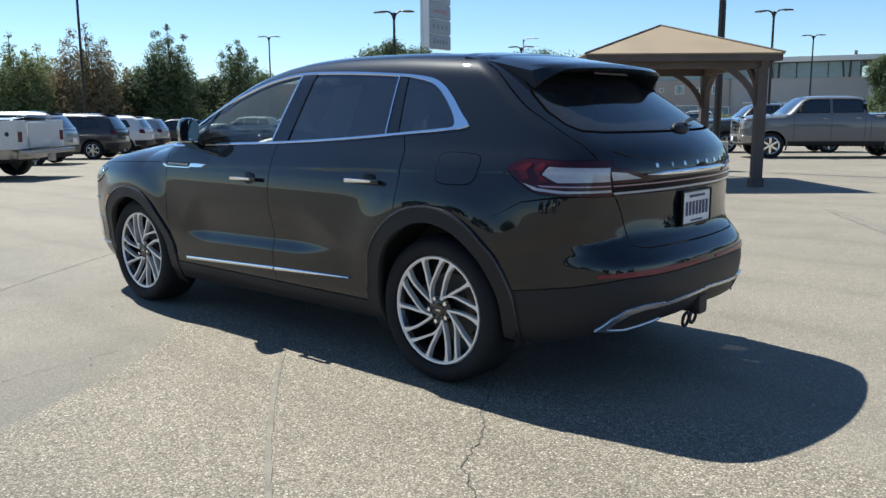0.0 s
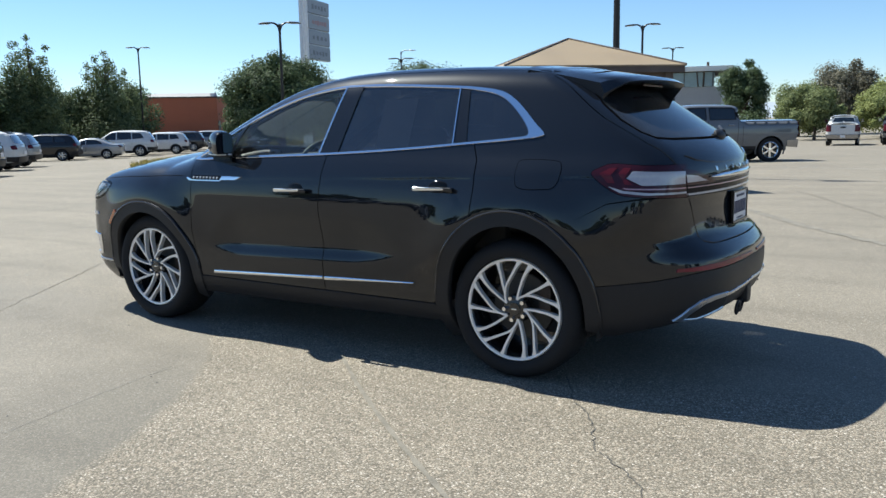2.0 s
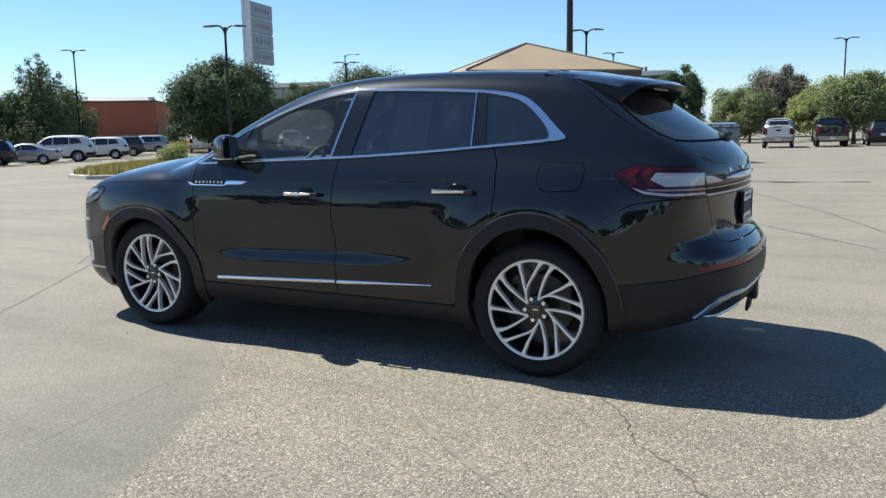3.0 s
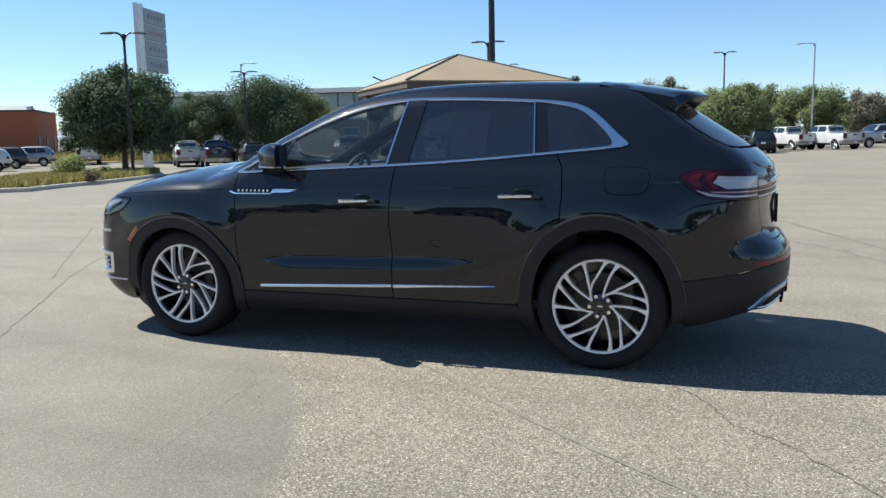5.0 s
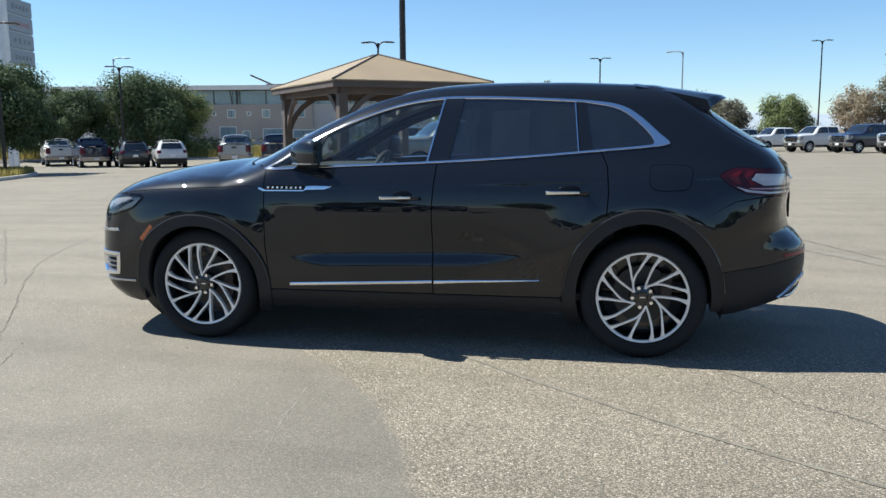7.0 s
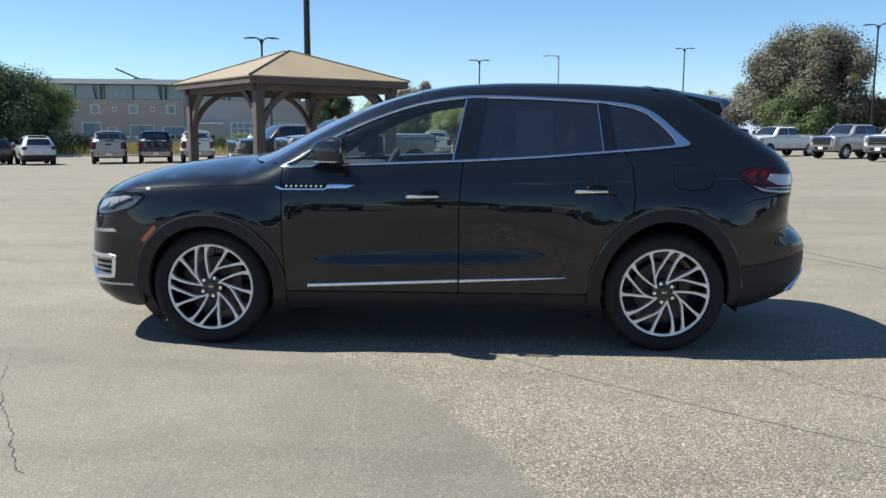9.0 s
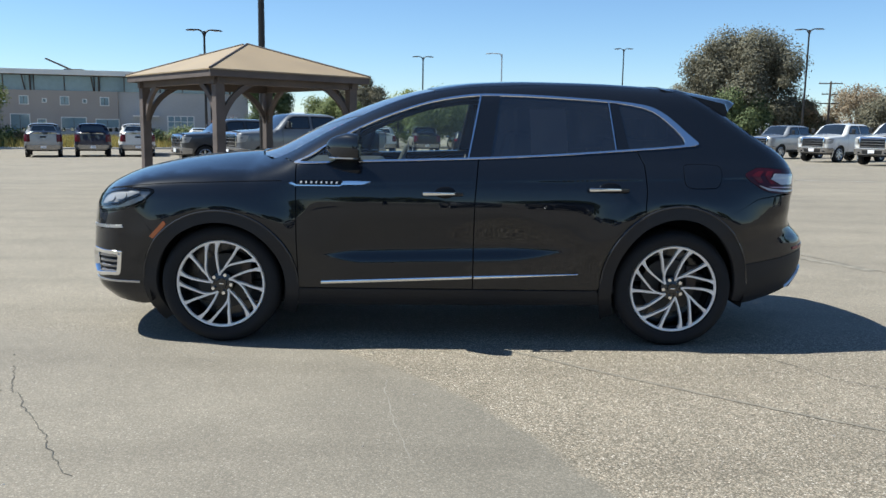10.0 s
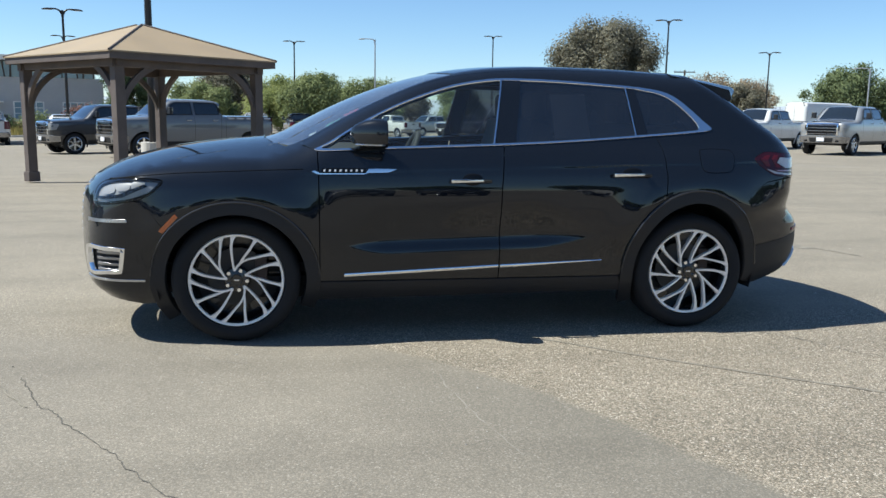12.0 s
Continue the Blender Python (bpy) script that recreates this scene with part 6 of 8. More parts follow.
class Spec:
    """The form of a kind of vehicle: its shell and the outlines cut from it. Front is towards -x."""

    def __init__(self, side, plan, top, tail, nose, hubs, r, sill, windows, gaps, handles, screen, roof, grille, lamp, crown=0.05, nose_bow=0.16, tail_bow=0.06,
                 k_top=0.08, k_end=0.10, back=None, tail_lamp=None, bumper=(0.46, 0.72), bed=None, edge=0.80):
        flat = lambda v: Curve([(-4, v), (4, v)])
        self.sh = Shell(Curve(side), Curve(plan), Curve(top), flat(crown), Curve(tail), Curve(nose), None, flat(tail_bow), flat(nose_bow), flat(0.0), k_top, k_end)
        self.hubs, self.r, self.sill, self.windows, self.gaps, self.handles = hubs, r, sill, windows, gaps, handles
        self.screen, self.roof, self.grille, self.lamp, self.back, self.tail_lamp, self.bumper, self.bed = screen, roof, grille, lamp, back, tail_lamp, bumper, bed
        self.half = max(v for _, v in side)
        self.edge = edge
        self.x0, self.x1 = min(v for _, v in nose), max(v for _, v in tail)

    def y_edge(self, x):
        """Half breadth at which the flank turns into the top."""
        sh = self.sh
        return self.edge * (sh.side(sh.top(x) - 0.03) - sh.plan(x))


def shell_vehicle(name, label, category, spec, paint, m, group, rims=None, bumper_mat=None, low_mat=None):
    v = empty(name, m, label, category, group)
    sh, sp = spec.sh, spec
    bumper_mat, low_mat = bumper_mat or paint, low_mat or M_CLAD
    zl = sp.sill
    yn = 0.70 * sp.half
    z_hood = float(sh.place("z", [sp.x0 + 0.20], [yn])[0, 2]) - 0.03
    z_deck = float(sh.place("z", [sp.x1 - 0.05], [yn])[0, 2]) - 0.02 if sp.bed else sp.back[2] - 0.02
    nz = np.linspace(zl + 0.02, z_hood, 10)
    tz = np.linspace(z_deck, zl + 0.04, 12)
    nose_cut = [tuple(p) for p in sh.place("n", np.full(10, yn), nz)[:, [0, 2]]]
    tail_cut = [tuple(p) for p in sh.place("r", np.full(12, yn), tz)[:, [0, 2]]]
    xt = np.linspace(nose_cut[-1][0] + 0.06, tail_cut[0][0] - 0.04, 60)
    line = [tuple(p) for p in sh.place("z", xt, sp.y_edge(xt))[:, [0, 2]]]
    arches = [circle(h, sp.r, sp.r * 1.16, 36) for h in sp.hubs]
    outline = nose_cut + line + tail_cut + [(sp.hubs[1] + sp.r, zl), (sp.hubs[0] - sp.r, zl)]

    def both(axis, out, mat, nm, parent=v, label="", **k):
        k.setdefault("res", 0.12)
        k.setdefault("thick", 0.0)
        return skin(nm, [panel(sh, axis, out, side=1, **k), panel(sh, axis, out, side=-1, **k)], mat, parent, label)

    flanks = []
    for s in (-1, 1):
        flanks.append(panel(sh, "y", outline, list(sp.windows) + arches, res=0.13, thick=0.03, side=s))
    xa, xb = sp.screen
    ra, rb = sp.roof
    tops = []
    spans = [(xt[0], xa), (rb, sp.back[0])] if not sp.bed else [(xt[0], xa), (sp.bed, xt[-1])]
    for s in (-1, 1):
        for a, b in [(ra, rb)] + [q for q in spans if q[1] - q[0] > 0.05]:
            xs = np.linspace(a, b, 14)
            tops.append(panel(sh, "z", [(x, float(sp.y_edge(x))) for x in xs] + [(b, 0.0), (a, 0.0)], res=0.12, thick=0.0, side=s))
        tops.append(panel(sh, "n", [(0, zl + 0.02), (yn, zl + 0.02), (yn, z_hood), (0, z_hood + 0.05)], res=0.12, thick=0.0, side=s))
        tops.append(panel(sh, "r", [(0, zl + 0.04), (yn, zl + 0.04), (yn, z_deck), (0, z_deck)], res=0.12, thick=0.0, side=s))
    skin("body", flanks + tops, paint, v)
    # glazing
    for s in (-1, 1):
        for w in sp.windows:
            skin("side_window", [panel(sh, "y", grow(dens(w, 0.1), 0.004), res=0.2, off=-0.010, thick=0.0, side=s)], M_VGLASS, v)
            skin("window_seal", [panel(sh, "y", grow(dens(w, 0.1), 0.012), (grow(dens(w, 0.1), -0.014),), res=0.2, off=0.003, thick=0.01, side=s)], M_DARK, v)
        for g_ in sp.gaps:
            wide = [(x + 0.006, z) for x, z in g_] + [(x - 0.006, z) for x, z in g_[::-1]]
            skin("door_gap", [panel(sh, "y", wide, res=0.2, off=0.002, thick=0.0, side=s)], M_DARK, v)
        for hx, hz in sp.handles:
            y0 = float(sh.place("y", [hx], [hz])[0, 1])
            b = bmesh.new()
            box(b, hx, s * (y0 + 0.018), hz, 0.20, 0.030, 0.034, 0.010)
            part("door_handle", b, bumper_mat if sp.bed else paint, v)
    xs = np.linspace(xa, xb, 10)
    both("z", [(x, float(sp.y_edge(x)) - 0.03) for x in xs] + [(xb, 0.0), (xa, 0.0)], M_VGLASS, "windscreen", off=-0.004)
    skin("screen_pillar", [panel(sh, "z", [(x, float(sp.y_edge(x)) + 0.002) for x in xs] + [(x, float(sp.y_edge(x)) - 0.034) for x in xs[::-1]], res=0.1, thick=0.0, side=s) for s in (-1, 1)], paint, v)
    # rear of the cabin, with its window
    if sp.back:
        bx, by, z0, z1 = sp.back
        ze = np.linspace(z1, z0, 8)
        wide = [(0.0, z0), (by, z0)] + [(by * (1 - 0.22 * (z - z0) / (z1 - z0)), z) for z in ze[::-1]] + [(0.0, z1)]
        both("r", wide, paint, "cabin_back")
        if sp is VAN:
            sl_ = 0.010
            skin("door_gap", [panel(sh, "r", [(0.0, 0.60), (sl_, 0.60), (sl_, z1), (0.0, z1)], res=0.2, off=0.004, thick=0.0, side=s) for s in (-1, 1)], M_DARK, v)
        glass_ = [(0.0, z0 + 0.05), (by * 0.90, z0 + 0.06), (by * 0.76, z1 - 0.07), (0.0, z1 - 0.05)]
        if sp is not VAN:
            both("r", glass_, M_VGLASS, "rear_window", off=0.006, thick=0.008)
    # wheels in dark wells
    for s in (-1, 1):
        for h in sp.hubs:
            simple_wheel(v, h, s * (sp.half - 0.035), sp.r, s, rims or M_SATIN)
            wl = bmesh.new()
            lathe(wl, [(sp.r * 1.17, 0.0), (sp.r * 1.17, -s * 0.36), (0.02, -s * 0.37)], 28)
            bmesh.ops.translate(wl, verts=wl.verts, vec=(h, s * (sp.half - 0.03), sp.r))
            bmesh.ops.delete(wl, geom=[q for q in wl.verts if q.co.z < zl - 0.10], context="VERTS")
            part("wheel_well", wl, M_DARK, v, "", True)
            aa = np.linspace(-0.30, math.pi + 0.30, 22)
            ring = [(h + sp.r * 1.25 * math.cos(a), sp.r + sp.r * 1.25 * math.sin(a)) for a in aa] + [(h + sp.r * 1.15 * math.cos(a), sp.r + sp.r * 1.15 * math.sin(a)) for a in aa[::-1]]
            skin("arch_lip", [panel(sh, "y", ring, res=0.12, off=0.012, thick=0.03, side=s)], paint if sp.bed else low_mat, v)
        # mirror on an arm
        hx = sp.windows[0][0][0] + 0.12
        zb = sp.windows[0][0][1] + 0.02
        y0 = float(sh.place("y", [hx], [zb])[0, 1])
        b = bmesh.new()
        tall_ = 0.24 if sp.bed else 0.16
        box(b, hx, s * (y0 + 0.17), zb + tall_ * 0.5, 0.11, 0.19, tall_, 0.04, None, 3)
        box(b, hx, s * (y0 + 0.05), zb + 0.03, 0.07, 0.14, 0.04, 0.01)
        part("mirror", b, M_CLAD if sp.bed else paint, v)
        b = bmesh.new()
        box(b, hx + 0.058, s * (y0 + 0.17), zb + tall_ * 0.5, 0.006, 0.15, tall_ - 0.05, 0.0)
        part("mirror_glass", b, M_MIRROR, v)
    # front: grille, lamps, bumper
    g0, g1, gy = sp.grille
    gr = both("n", [(0.0, g0), (gy * 0.94, g0), (gy, (g0 + g1) / 2), (gy * 0.96, g1), (0.0, g1 + 0.01)], M_GLOSSBLACK, "grille", off=0.012, thick=0.03)
    for z in np.linspace(g0 + 0.05, g1 - 0.05, 4 if sp.bed else 3):
        both("n", [(0.0, z - 0.012), (gy * 0.93, z - 0.012), (gy * 0.93, z + 0.012), (0.0, z + 0.012)], M_BUMPER, "grille_bar", gr, off=0.024, thick=0.012)
    rim_ = [(0.0, g1 + 0.03), (gy + 0.02, g1 + 0.02), (gy + 0.03, g0 - 0.01), (gy - 0.03, g0 + 0.0), (gy - 0.02, g1 - 0.02), (0.0, g1 - 0.01)]
    both("n", rim_, M_CHROME if sp.bed else M_GLOSSBLACK, "grille_frame", gr, off=0.026, thick=0.02)
    b0, b1 = sp.bumper
    xr = sp.hubs[0] - sp.r * 1.3
    bl = [(0.0, b0), (yn, b0), (yn, b1), (0.0, b1)]
    nb = np.linspace(b0, b1, 6)
    cut = [tuple(p) for p in sh.place("n", np.full(6, yn), nb)[:, [0, 2]]]
    skin("front_bumper", [panel(sh, "n", bl, res=0.12, off=0.05, thick=0.06, side=s) for s in (-1, 1)] + [panel(sh, "y", cut + [(xr, b1 - 0.03), (xr, b0 + 0.02)], res=0.12, off=0.05, thick=0.06, side=s) for s in (-1, 1)], bumper_mat, v, "chromed front bumper" if bumper_mat is M_BUMPER else "")
    both("n", [(0.0, b0 + 0.03), (yn * 0.62, b0 + 0.03), (yn * 0.66, b1 - 0.06), (0.0, b1 - 0.06)], M_DARK, "air_intake", off=0.056, thick=0.01)
    both("n", [(0.0, zl - 0.10), (yn, zl - 0.08), (yn, b0 + 0.01), (0.0, b0 + 0.01)], low_mat, "chin_guard", off=0.02, thick=0.05)
    b = bmesh.new()
    box(b, sp.x0 - 0.06, 0.0, (b0 + b1) / 2, 0.012, 0.30, 0.15)
    part("licence_plate", b, M_PLATE, v)
    l0, l1, ly = sp.lamp
    nl = np.linspace(l0, l1, 5)
    lc = [tuple(p) for p in sh.place("n", np.full(5, yn), nl)[:, [0, 2]]]
    for s in (-1, 1):
        hl = skin("headlamp", [panel(sh, "n", [(ly, l0 + 0.01), (yn, l0), (yn, l1), (ly, l1 - 0.01)], res=0.1, off=0.012, thick=0.03, side=s),
                               panel(sh, "y", lc + [(lc[-1][0] + 0.30, l1 - 0.02), (lc[0][0] + 0.20, l0 + 0.03)], res=0.1, off=0.012, thick=0.03, side=s)], M_HEADLAMP, v)
        skin("lamp_unit", [panel(sh, "n", [(ly + 0.03, l0 + 0.04), (yn - 0.02, l0 + 0.04), (yn - 0.02, l1 - 0.04), (ly + 0.03, l1 - 0.04)], res=0.1, off=0.018, thick=0.004, side=s)], M_DARK, hl)
        skin("fog_lamp", [panel(sh, "n", [(yn * 0.78, b0 + 0.05), (yn * 0.96, b0 + 0.05), (yn * 0.96, b0 + 0.12), (yn * 0.78, b0 + 0.12)], res=0.1, off=0.056, thick=0.008, side=s)], M_DARK, v)
    # tail: lamps, bumper, plate
    t0, t1 = sp.tail_lamp
    lw = 0.07 if sp.bed else 0.15
    nt_ = np.linspace(t1, t0, 5)
    tc = [tuple(p) for p in sh.place("r", np.full(5, yn), nt_)[:, [0, 2]]]
    for s in (-1, 1):
        skin("tail_lamp", [panel(sh, "r", [(yn - 0.02, t0), (yn, t0), (yn, t1), (yn - 0.02, t1)], res=0.1, off=0.010, thick=0.02, side=s),
                           panel(sh, "y", [(tc[0][0] - lw, t1 - 0.01)] + tc + [(tc[-1][0] - lw, t0 + 0.01)], res=0.1, off=0.010, thick=0.02, side=s)], M_REDLENS, v)
    cut = [tuple(p) for p in sh.place("r", np.full(6, yn), nb[::-1])[:, [0, 2]]]
    xr2 = sp.hubs[1] + sp.r * 1.35
    skin("rear_bumper", [panel(sh, "r", bl, res=0.12, off=0.06, thick=0.07, side=s) for s in (-1, 1)] + [panel(sh, "y", [(xr2, b0 + 0.03), (xr2, b1)] + cut, res=0.12, off=0.03, thick=0.05, side=s) for s in (-1, 1)], bumper_mat if sp.bed else low_mat, v)
    b = bmesh.new()
    box(b, sp.x1 + 0.07, 0.0, (b0 + b1) / 2 + (0.0 if sp.bed else 0.28), 0.012, 0.30, 0.15)
    part("licence_plate", b, M_PLATE, v)
    if sp.bed:
        tg = both("r", [(0.0, b1 + 0.06), (yn - 0.06, b1 + 0.06), (yn - 0.06, z_deck - 0.03), (0.0, z_deck - 0.01)], paint, "tailgate", off=0.014, thick=0.02)
        b = bmesh.new()
        box(b, sp.x1 + 0.025, 0.0, z_deck - 0.16, 0.03, 0.30, 0.10, 0.01)
        part("tailgate_handle", b, M_CLAD, tg)
        b = bmesh.new()
        x2 = tail_cut[0][0]
        for s in (-1, 1):
            box(b, (sp.bed + x2) / 2 + 0.05, s * (sp.half - 0.09), z_deck + 0.028, x2 - sp.bed - 0.1, 0.09, 0.03, 0.008)
        part("bed_rail_cap", b, M_CLAD, v)
    b = bmesh.new()
    box(b, (sp.x0 + sp.x1) / 2, 0, zl - 0.02, (sp.x1 - sp.x0) * 0.86, sp.half * 1.5, 0.22, 0.03)
    part("underbody", b, M_DARK, v)
    sl = [(sp.hubs[0] + sp.r * 1.2, zl - 0.07), (sp.hubs[1] - sp.r * 1.2, zl - 0.07), (sp.hubs[1] - sp.r * 1.2, zl + 0.04), (sp.hubs[0] + sp.r * 1.2, zl + 0.04)]
    skin("sill", [panel(sh, "y", sl, res=0.2, off=0.01, thick=0.05, side=s) for s in (-1, 1)], low_mat, v)
    return v


def at(x, y, hx, hy):
    """A pose on the ground with the nose pointing along (hx, hy)."""
    return pose(x, y, gz(x, y), 0, 0, math.degrees(math.atan2(-hy, -hx)))


PICKUP = Spec(side=[(0.3, 0.90), (0.5, 0.955), (0.7, 0.99), (0.95, 1.005), (1.15, 1.0), (1.30, 0.98), (1.42, 0.955), (1.6, 0.895), (1.8, 0.82), (1.95, 0.75), (2.1, 0.66)],
              plan=[(-3.2, 0.24), (-2.85, 0.10), (-2.4, 0.02), (-2.0, 0.0), (2.6, 0.0), (3.0, 0.03), (3.3, 0.06)],
              top=[(-3.2, 1.27), (-2.85, 1.345), (-2.3, 1.395), (-1.8, 1.43), (-1.62, 1.445), (-1.5, 1.52), (-1.3, 1.70), (-1.1, 1.87), (-0.95, 1.955), (-0.75, 1.99), (-0.3, 2.005), (0.4, 2.0), (0.72, 1.98),
                   (0.84, 1.94), (0.91, 1.78), (0.97, 1.50), (1.01, 1.46), (1.3, 1.455), (3.3, 1.455)],
              tail=[(0.3, 2.95), (0.6, 3.03), (0.9, 3.05), (1.42, 3.04), (2.1, 3.0)],
              nose=[(0.3, -2.80), (0.5, -2.92), (0.8, -2.98), (1.1, -2.985), (1.28, -2.95), (1.42, -2.80), (2.0, -2.2)],
              hubs=(-2.05, 1.98), r=0.42, sill=0.52,
              windows=[[(-1.30, 1.455), (-0.27, 1.465), (-0.27, 1.885), (-0.86, 1.875), (-1.02, 1.80)], [(-0.16, 1.465), (0.76, 1.475), (0.74, 1.83), (0.64, 1.875), (-0.16, 1.885)]],
              gaps=[[(-1.36, 0.58), (-1.36, 1.40)], [(-0.21, 0.55), (-0.21, 1.44)], [(0.80, 0.62), (0.84, 1.44)], [(1.00, 0.60), (1.00, 1.41)]], handles=((-0.42, 1.28), (0.58, 1.29)),
              screen=(-1.60, -0.96), roof=(-0.94, 0.80), grille=(0.80, 1.25, 0.60), lamp=(0.95, 1.22, 0.59), k_top=0.06, k_end=0.07, nose_bow=0.11, back=(0.9, 0.74, 1.47, 1.88), tail_lamp=(0.93, 1.36), bumper=(0.50, 0.76), bed=1.02)
FAMILY = Spec(side=[(0.2, 0.80), (0.4, 0.88), (0.6, 0.925), (0.85, 0.945), (1.0, 0.935), (1.10, 0.90), (1.25, 0.83), (1.45, 0.74), (1.65, 0.64), (1.8, 0.55)],
              plan=[(-2.6, 0.26), (-2.3, 0.12), (-2.0, 0.04), (-1.6, 0.0), (1.6, 0.0), (2.0, 0.03), (2.4, 0.10)],
              top=[(-2.6, 0.90), (-2.3, 1.00), (-2.0, 1.06), (-1.4, 1.12), (-1.2, 1.15), (-1.0, 1.26), (-0.7, 1.46), (-0.45, 1.62), (-0.2, 1.70), (0.2, 1.74), (1.0, 1.745), (1.6, 1.715), (1.9, 1.68), (2.5, 1.56)],
              tail=[(0.2, 2.15), (0.45, 2.33), (0.75, 2.37), (1.0, 2.35), (1.12, 2.30), (1.3, 2.18), (1.5, 2.05), (1.7, 1.88), (1.8, 1.80)],
              nose=[(0.2, -2.15), (0.45, -2.32), (0.75, -2.36), (0.9, -2.33), (1.0, -2.22), (1.15, -1.95)],
              hubs=(-1.42, 1.42), r=0.36, sill=0.36,
              windows=[[(-0.86, 1.13), (-0.05, 1.14), (-0.05, 1.58), (-0.32, 1.55), (-0.55, 1.44)], [(0.04, 1.14), (0.92, 1.16), (0.90, 1.58), (0.04, 1.60)], [(1.00, 1.17), (1.72, 1.22), (1.50, 1.52), (0.98, 1.57)]],
              gaps=[[(-0.98, 0.44), (-0.96, 1.08)], [(0.0, 0.42), (0.0, 1.10)], [(0.86, 0.62), (0.98, 0.80), (1.0, 1.12)]], handles=((-0.18, 0.98), (0.80, 1.0)),
              screen=(-1.16, -0.38), roof=(-0.36, 1.62), grille=(0.66, 0.88, 0.50), lamp=(0.78, 0.94, 0.48), nose_bow=0.28, tail_bow=0.14, back=(1.62, 0.70, 1.13, 1.60), tail_lamp=(0.93, 1.11), bumper=(0.40, 0.62))
SALOON = Spec(side=[(0.2, 0.80), (0.4, 0.87), (0.6, 0.90), (0.8, 0.905), (0.92, 0.885), (1.02, 0.84), (1.2, 0.73), (1.4, 0.60), (1.5, 0.50)],
              plan=[(-2.6, 0.26), (-2.3, 0.12), (-2.0, 0.04), (-1.6, 0.0), (1.6, 0.0), (2.0, 0.03), (2.5, 0.12)],
              top=[(-2.6, 0.74), (-2.2, 0.84), (-1.6, 0.93), (-1.05, 0.99), (-0.9, 1.05), (-0.5, 1.26), (-0.2, 1.38), (0.2, 1.45), (0.6, 1.44), (1.0, 1.36), (1.4, 1.20), (1.65, 1.09), (1.9, 1.06), (2.5, 1.02)],
              tail=[(0.2, 2.2), (0.45, 2.36), (0.75, 2.41), (0.95, 2.38), (1.05, 2.30), (1.4, 2.1)],
              nose=[(0.2, -2.2), (0.45, -2.34), (0.65, -2.37), (0.78, -2.30), (0.9, -2.1)],
              hubs=(-1.42, 1.38), r=0.33, sill=0.32,
              windows=[[(-0.64, 1.00), (0.02, 1.01), (0.02, 1.32), (-0.18, 1.28), (-0.42, 1.17)], [(0.10, 1.01), (1.15, 1.04), (0.98, 1.18), (0.70, 1.30), (0.10, 1.33)]],
              gaps=[[(-0.85, 0.40), (-0.82, 0.96)], [(0.06, 0.40), (0.06, 0.98)], [(0.92, 0.60), (1.02, 0.98)]], handles=((-0.12, 0.86), (0.84, 0.88)),
              screen=(-0.92, -0.12), roof=(-0.10, 0.86), grille=(0.48, 0.66, 0.46), lamp=(0.60, 0.74, 0.46), nose_bow=0.28, tail_bow=0.14, back=(0.86, 0.62, 1.06, 1.34), tail_lamp=(0.80, 0.96), bumper=(0.34, 0.52))
H_ROW = (-0.73, -0.68)


def pickup(paint, label, m, group="pickups of the lot", rims=None):
    return shell_vehicle("pickup_truck", label, "pickup truck", PICKUP, paint, m, group, rims, M_BUMPER, M_CLAD)


def small_suv(paint, label, m, group="cars parked under the trees"):
    return shell_vehicle("suv", label, "car", FAMILY, paint, m, group)


VAN = Spec(side=[(0.3, 0.92), (0.6, 0.99), (1.2, 1.0), (2.0, 0.975), (2.5, 0.92), (2.8, 0.84)],
           plan=[(-3.2, 0.28), (-2.9, 0.13), (-2.4, 0.03), (-2.0, 0.0), (2.6, 0.0), (2.9, 0.03)],
           top=[(-3.2, 1.05), (-2.9, 1.22), (-2.3, 1.42), (-2.1, 1.52), (-1.9, 1.75), (-1.5, 2.30), (-1.25, 2.52), (-1.0, 2.60), (2.5, 2.62), (3.2, 2.60)],
           tail=[(0.3, 2.72), (0.6, 2.80), (1.2, 2.82), (2.3, 2.80), (2.7, 2.72)], nose=[(0.3, -2.85), (0.6, -2.98), (0.95, -2.97), (1.15, -2.85), (1.4, -2.5), (2.0, -2.0)],
           hubs=(-2.0, 1.75), r=0.36, sill=0.42, windows=[[(-1.60, 1.50), (-0.78, 1.50), (-0.78, 2.08), (-1.18, 2.08)]], gaps=[[(-0.68, 0.55), (-0.68, 2.2)], [(0.55, 0.55), (0.55, 2.2)]],
           handles=((-0.86, 1.30), (0.42, 1.30)), screen=(-2.06, -1.30), roof=(-1.28, 2.60), grille=(0.72, 0.98, 0.55), lamp=(0.90, 1.14, 0.54), tail_bow=0.02, back=(2.66, 0.70, 2.50, 2.58), tail_lamp=(0.95, 1.40), bumper=(0.46, 0.68))


pickup(M_TRUCKGREY, "silver-grey crew-cab pickup truck behind the gazebo", at(-4.95, 27.0, -0.82, -0.57) @ Matrix.Scale(1.06, 4), rims=M_CHROME)
# rows of trucks, facing out
first = {}


def again(key, make, label, m):
    """The first of a kind is built, the others are copies of it."""
    if key not in first:
        first[key] = make()
        first[key].matrix_basis = m
        tagged(first[key], label)
        return first[key]
    return tagged(copy_thing(first[key], m), label)


def place_pickup(key, paint, label, x, y, h, group="pickups of the lot"):
    return again(("p", key), lambda: pickup(paint, label, at(x, y, *h), group), label, at(x, y, *h))


def place_suv(key, paint, label, x, y, h):
    return again(("s", key), lambda: small_suv(paint, label, at(x, y, *h)), label, at(x, y, *h))


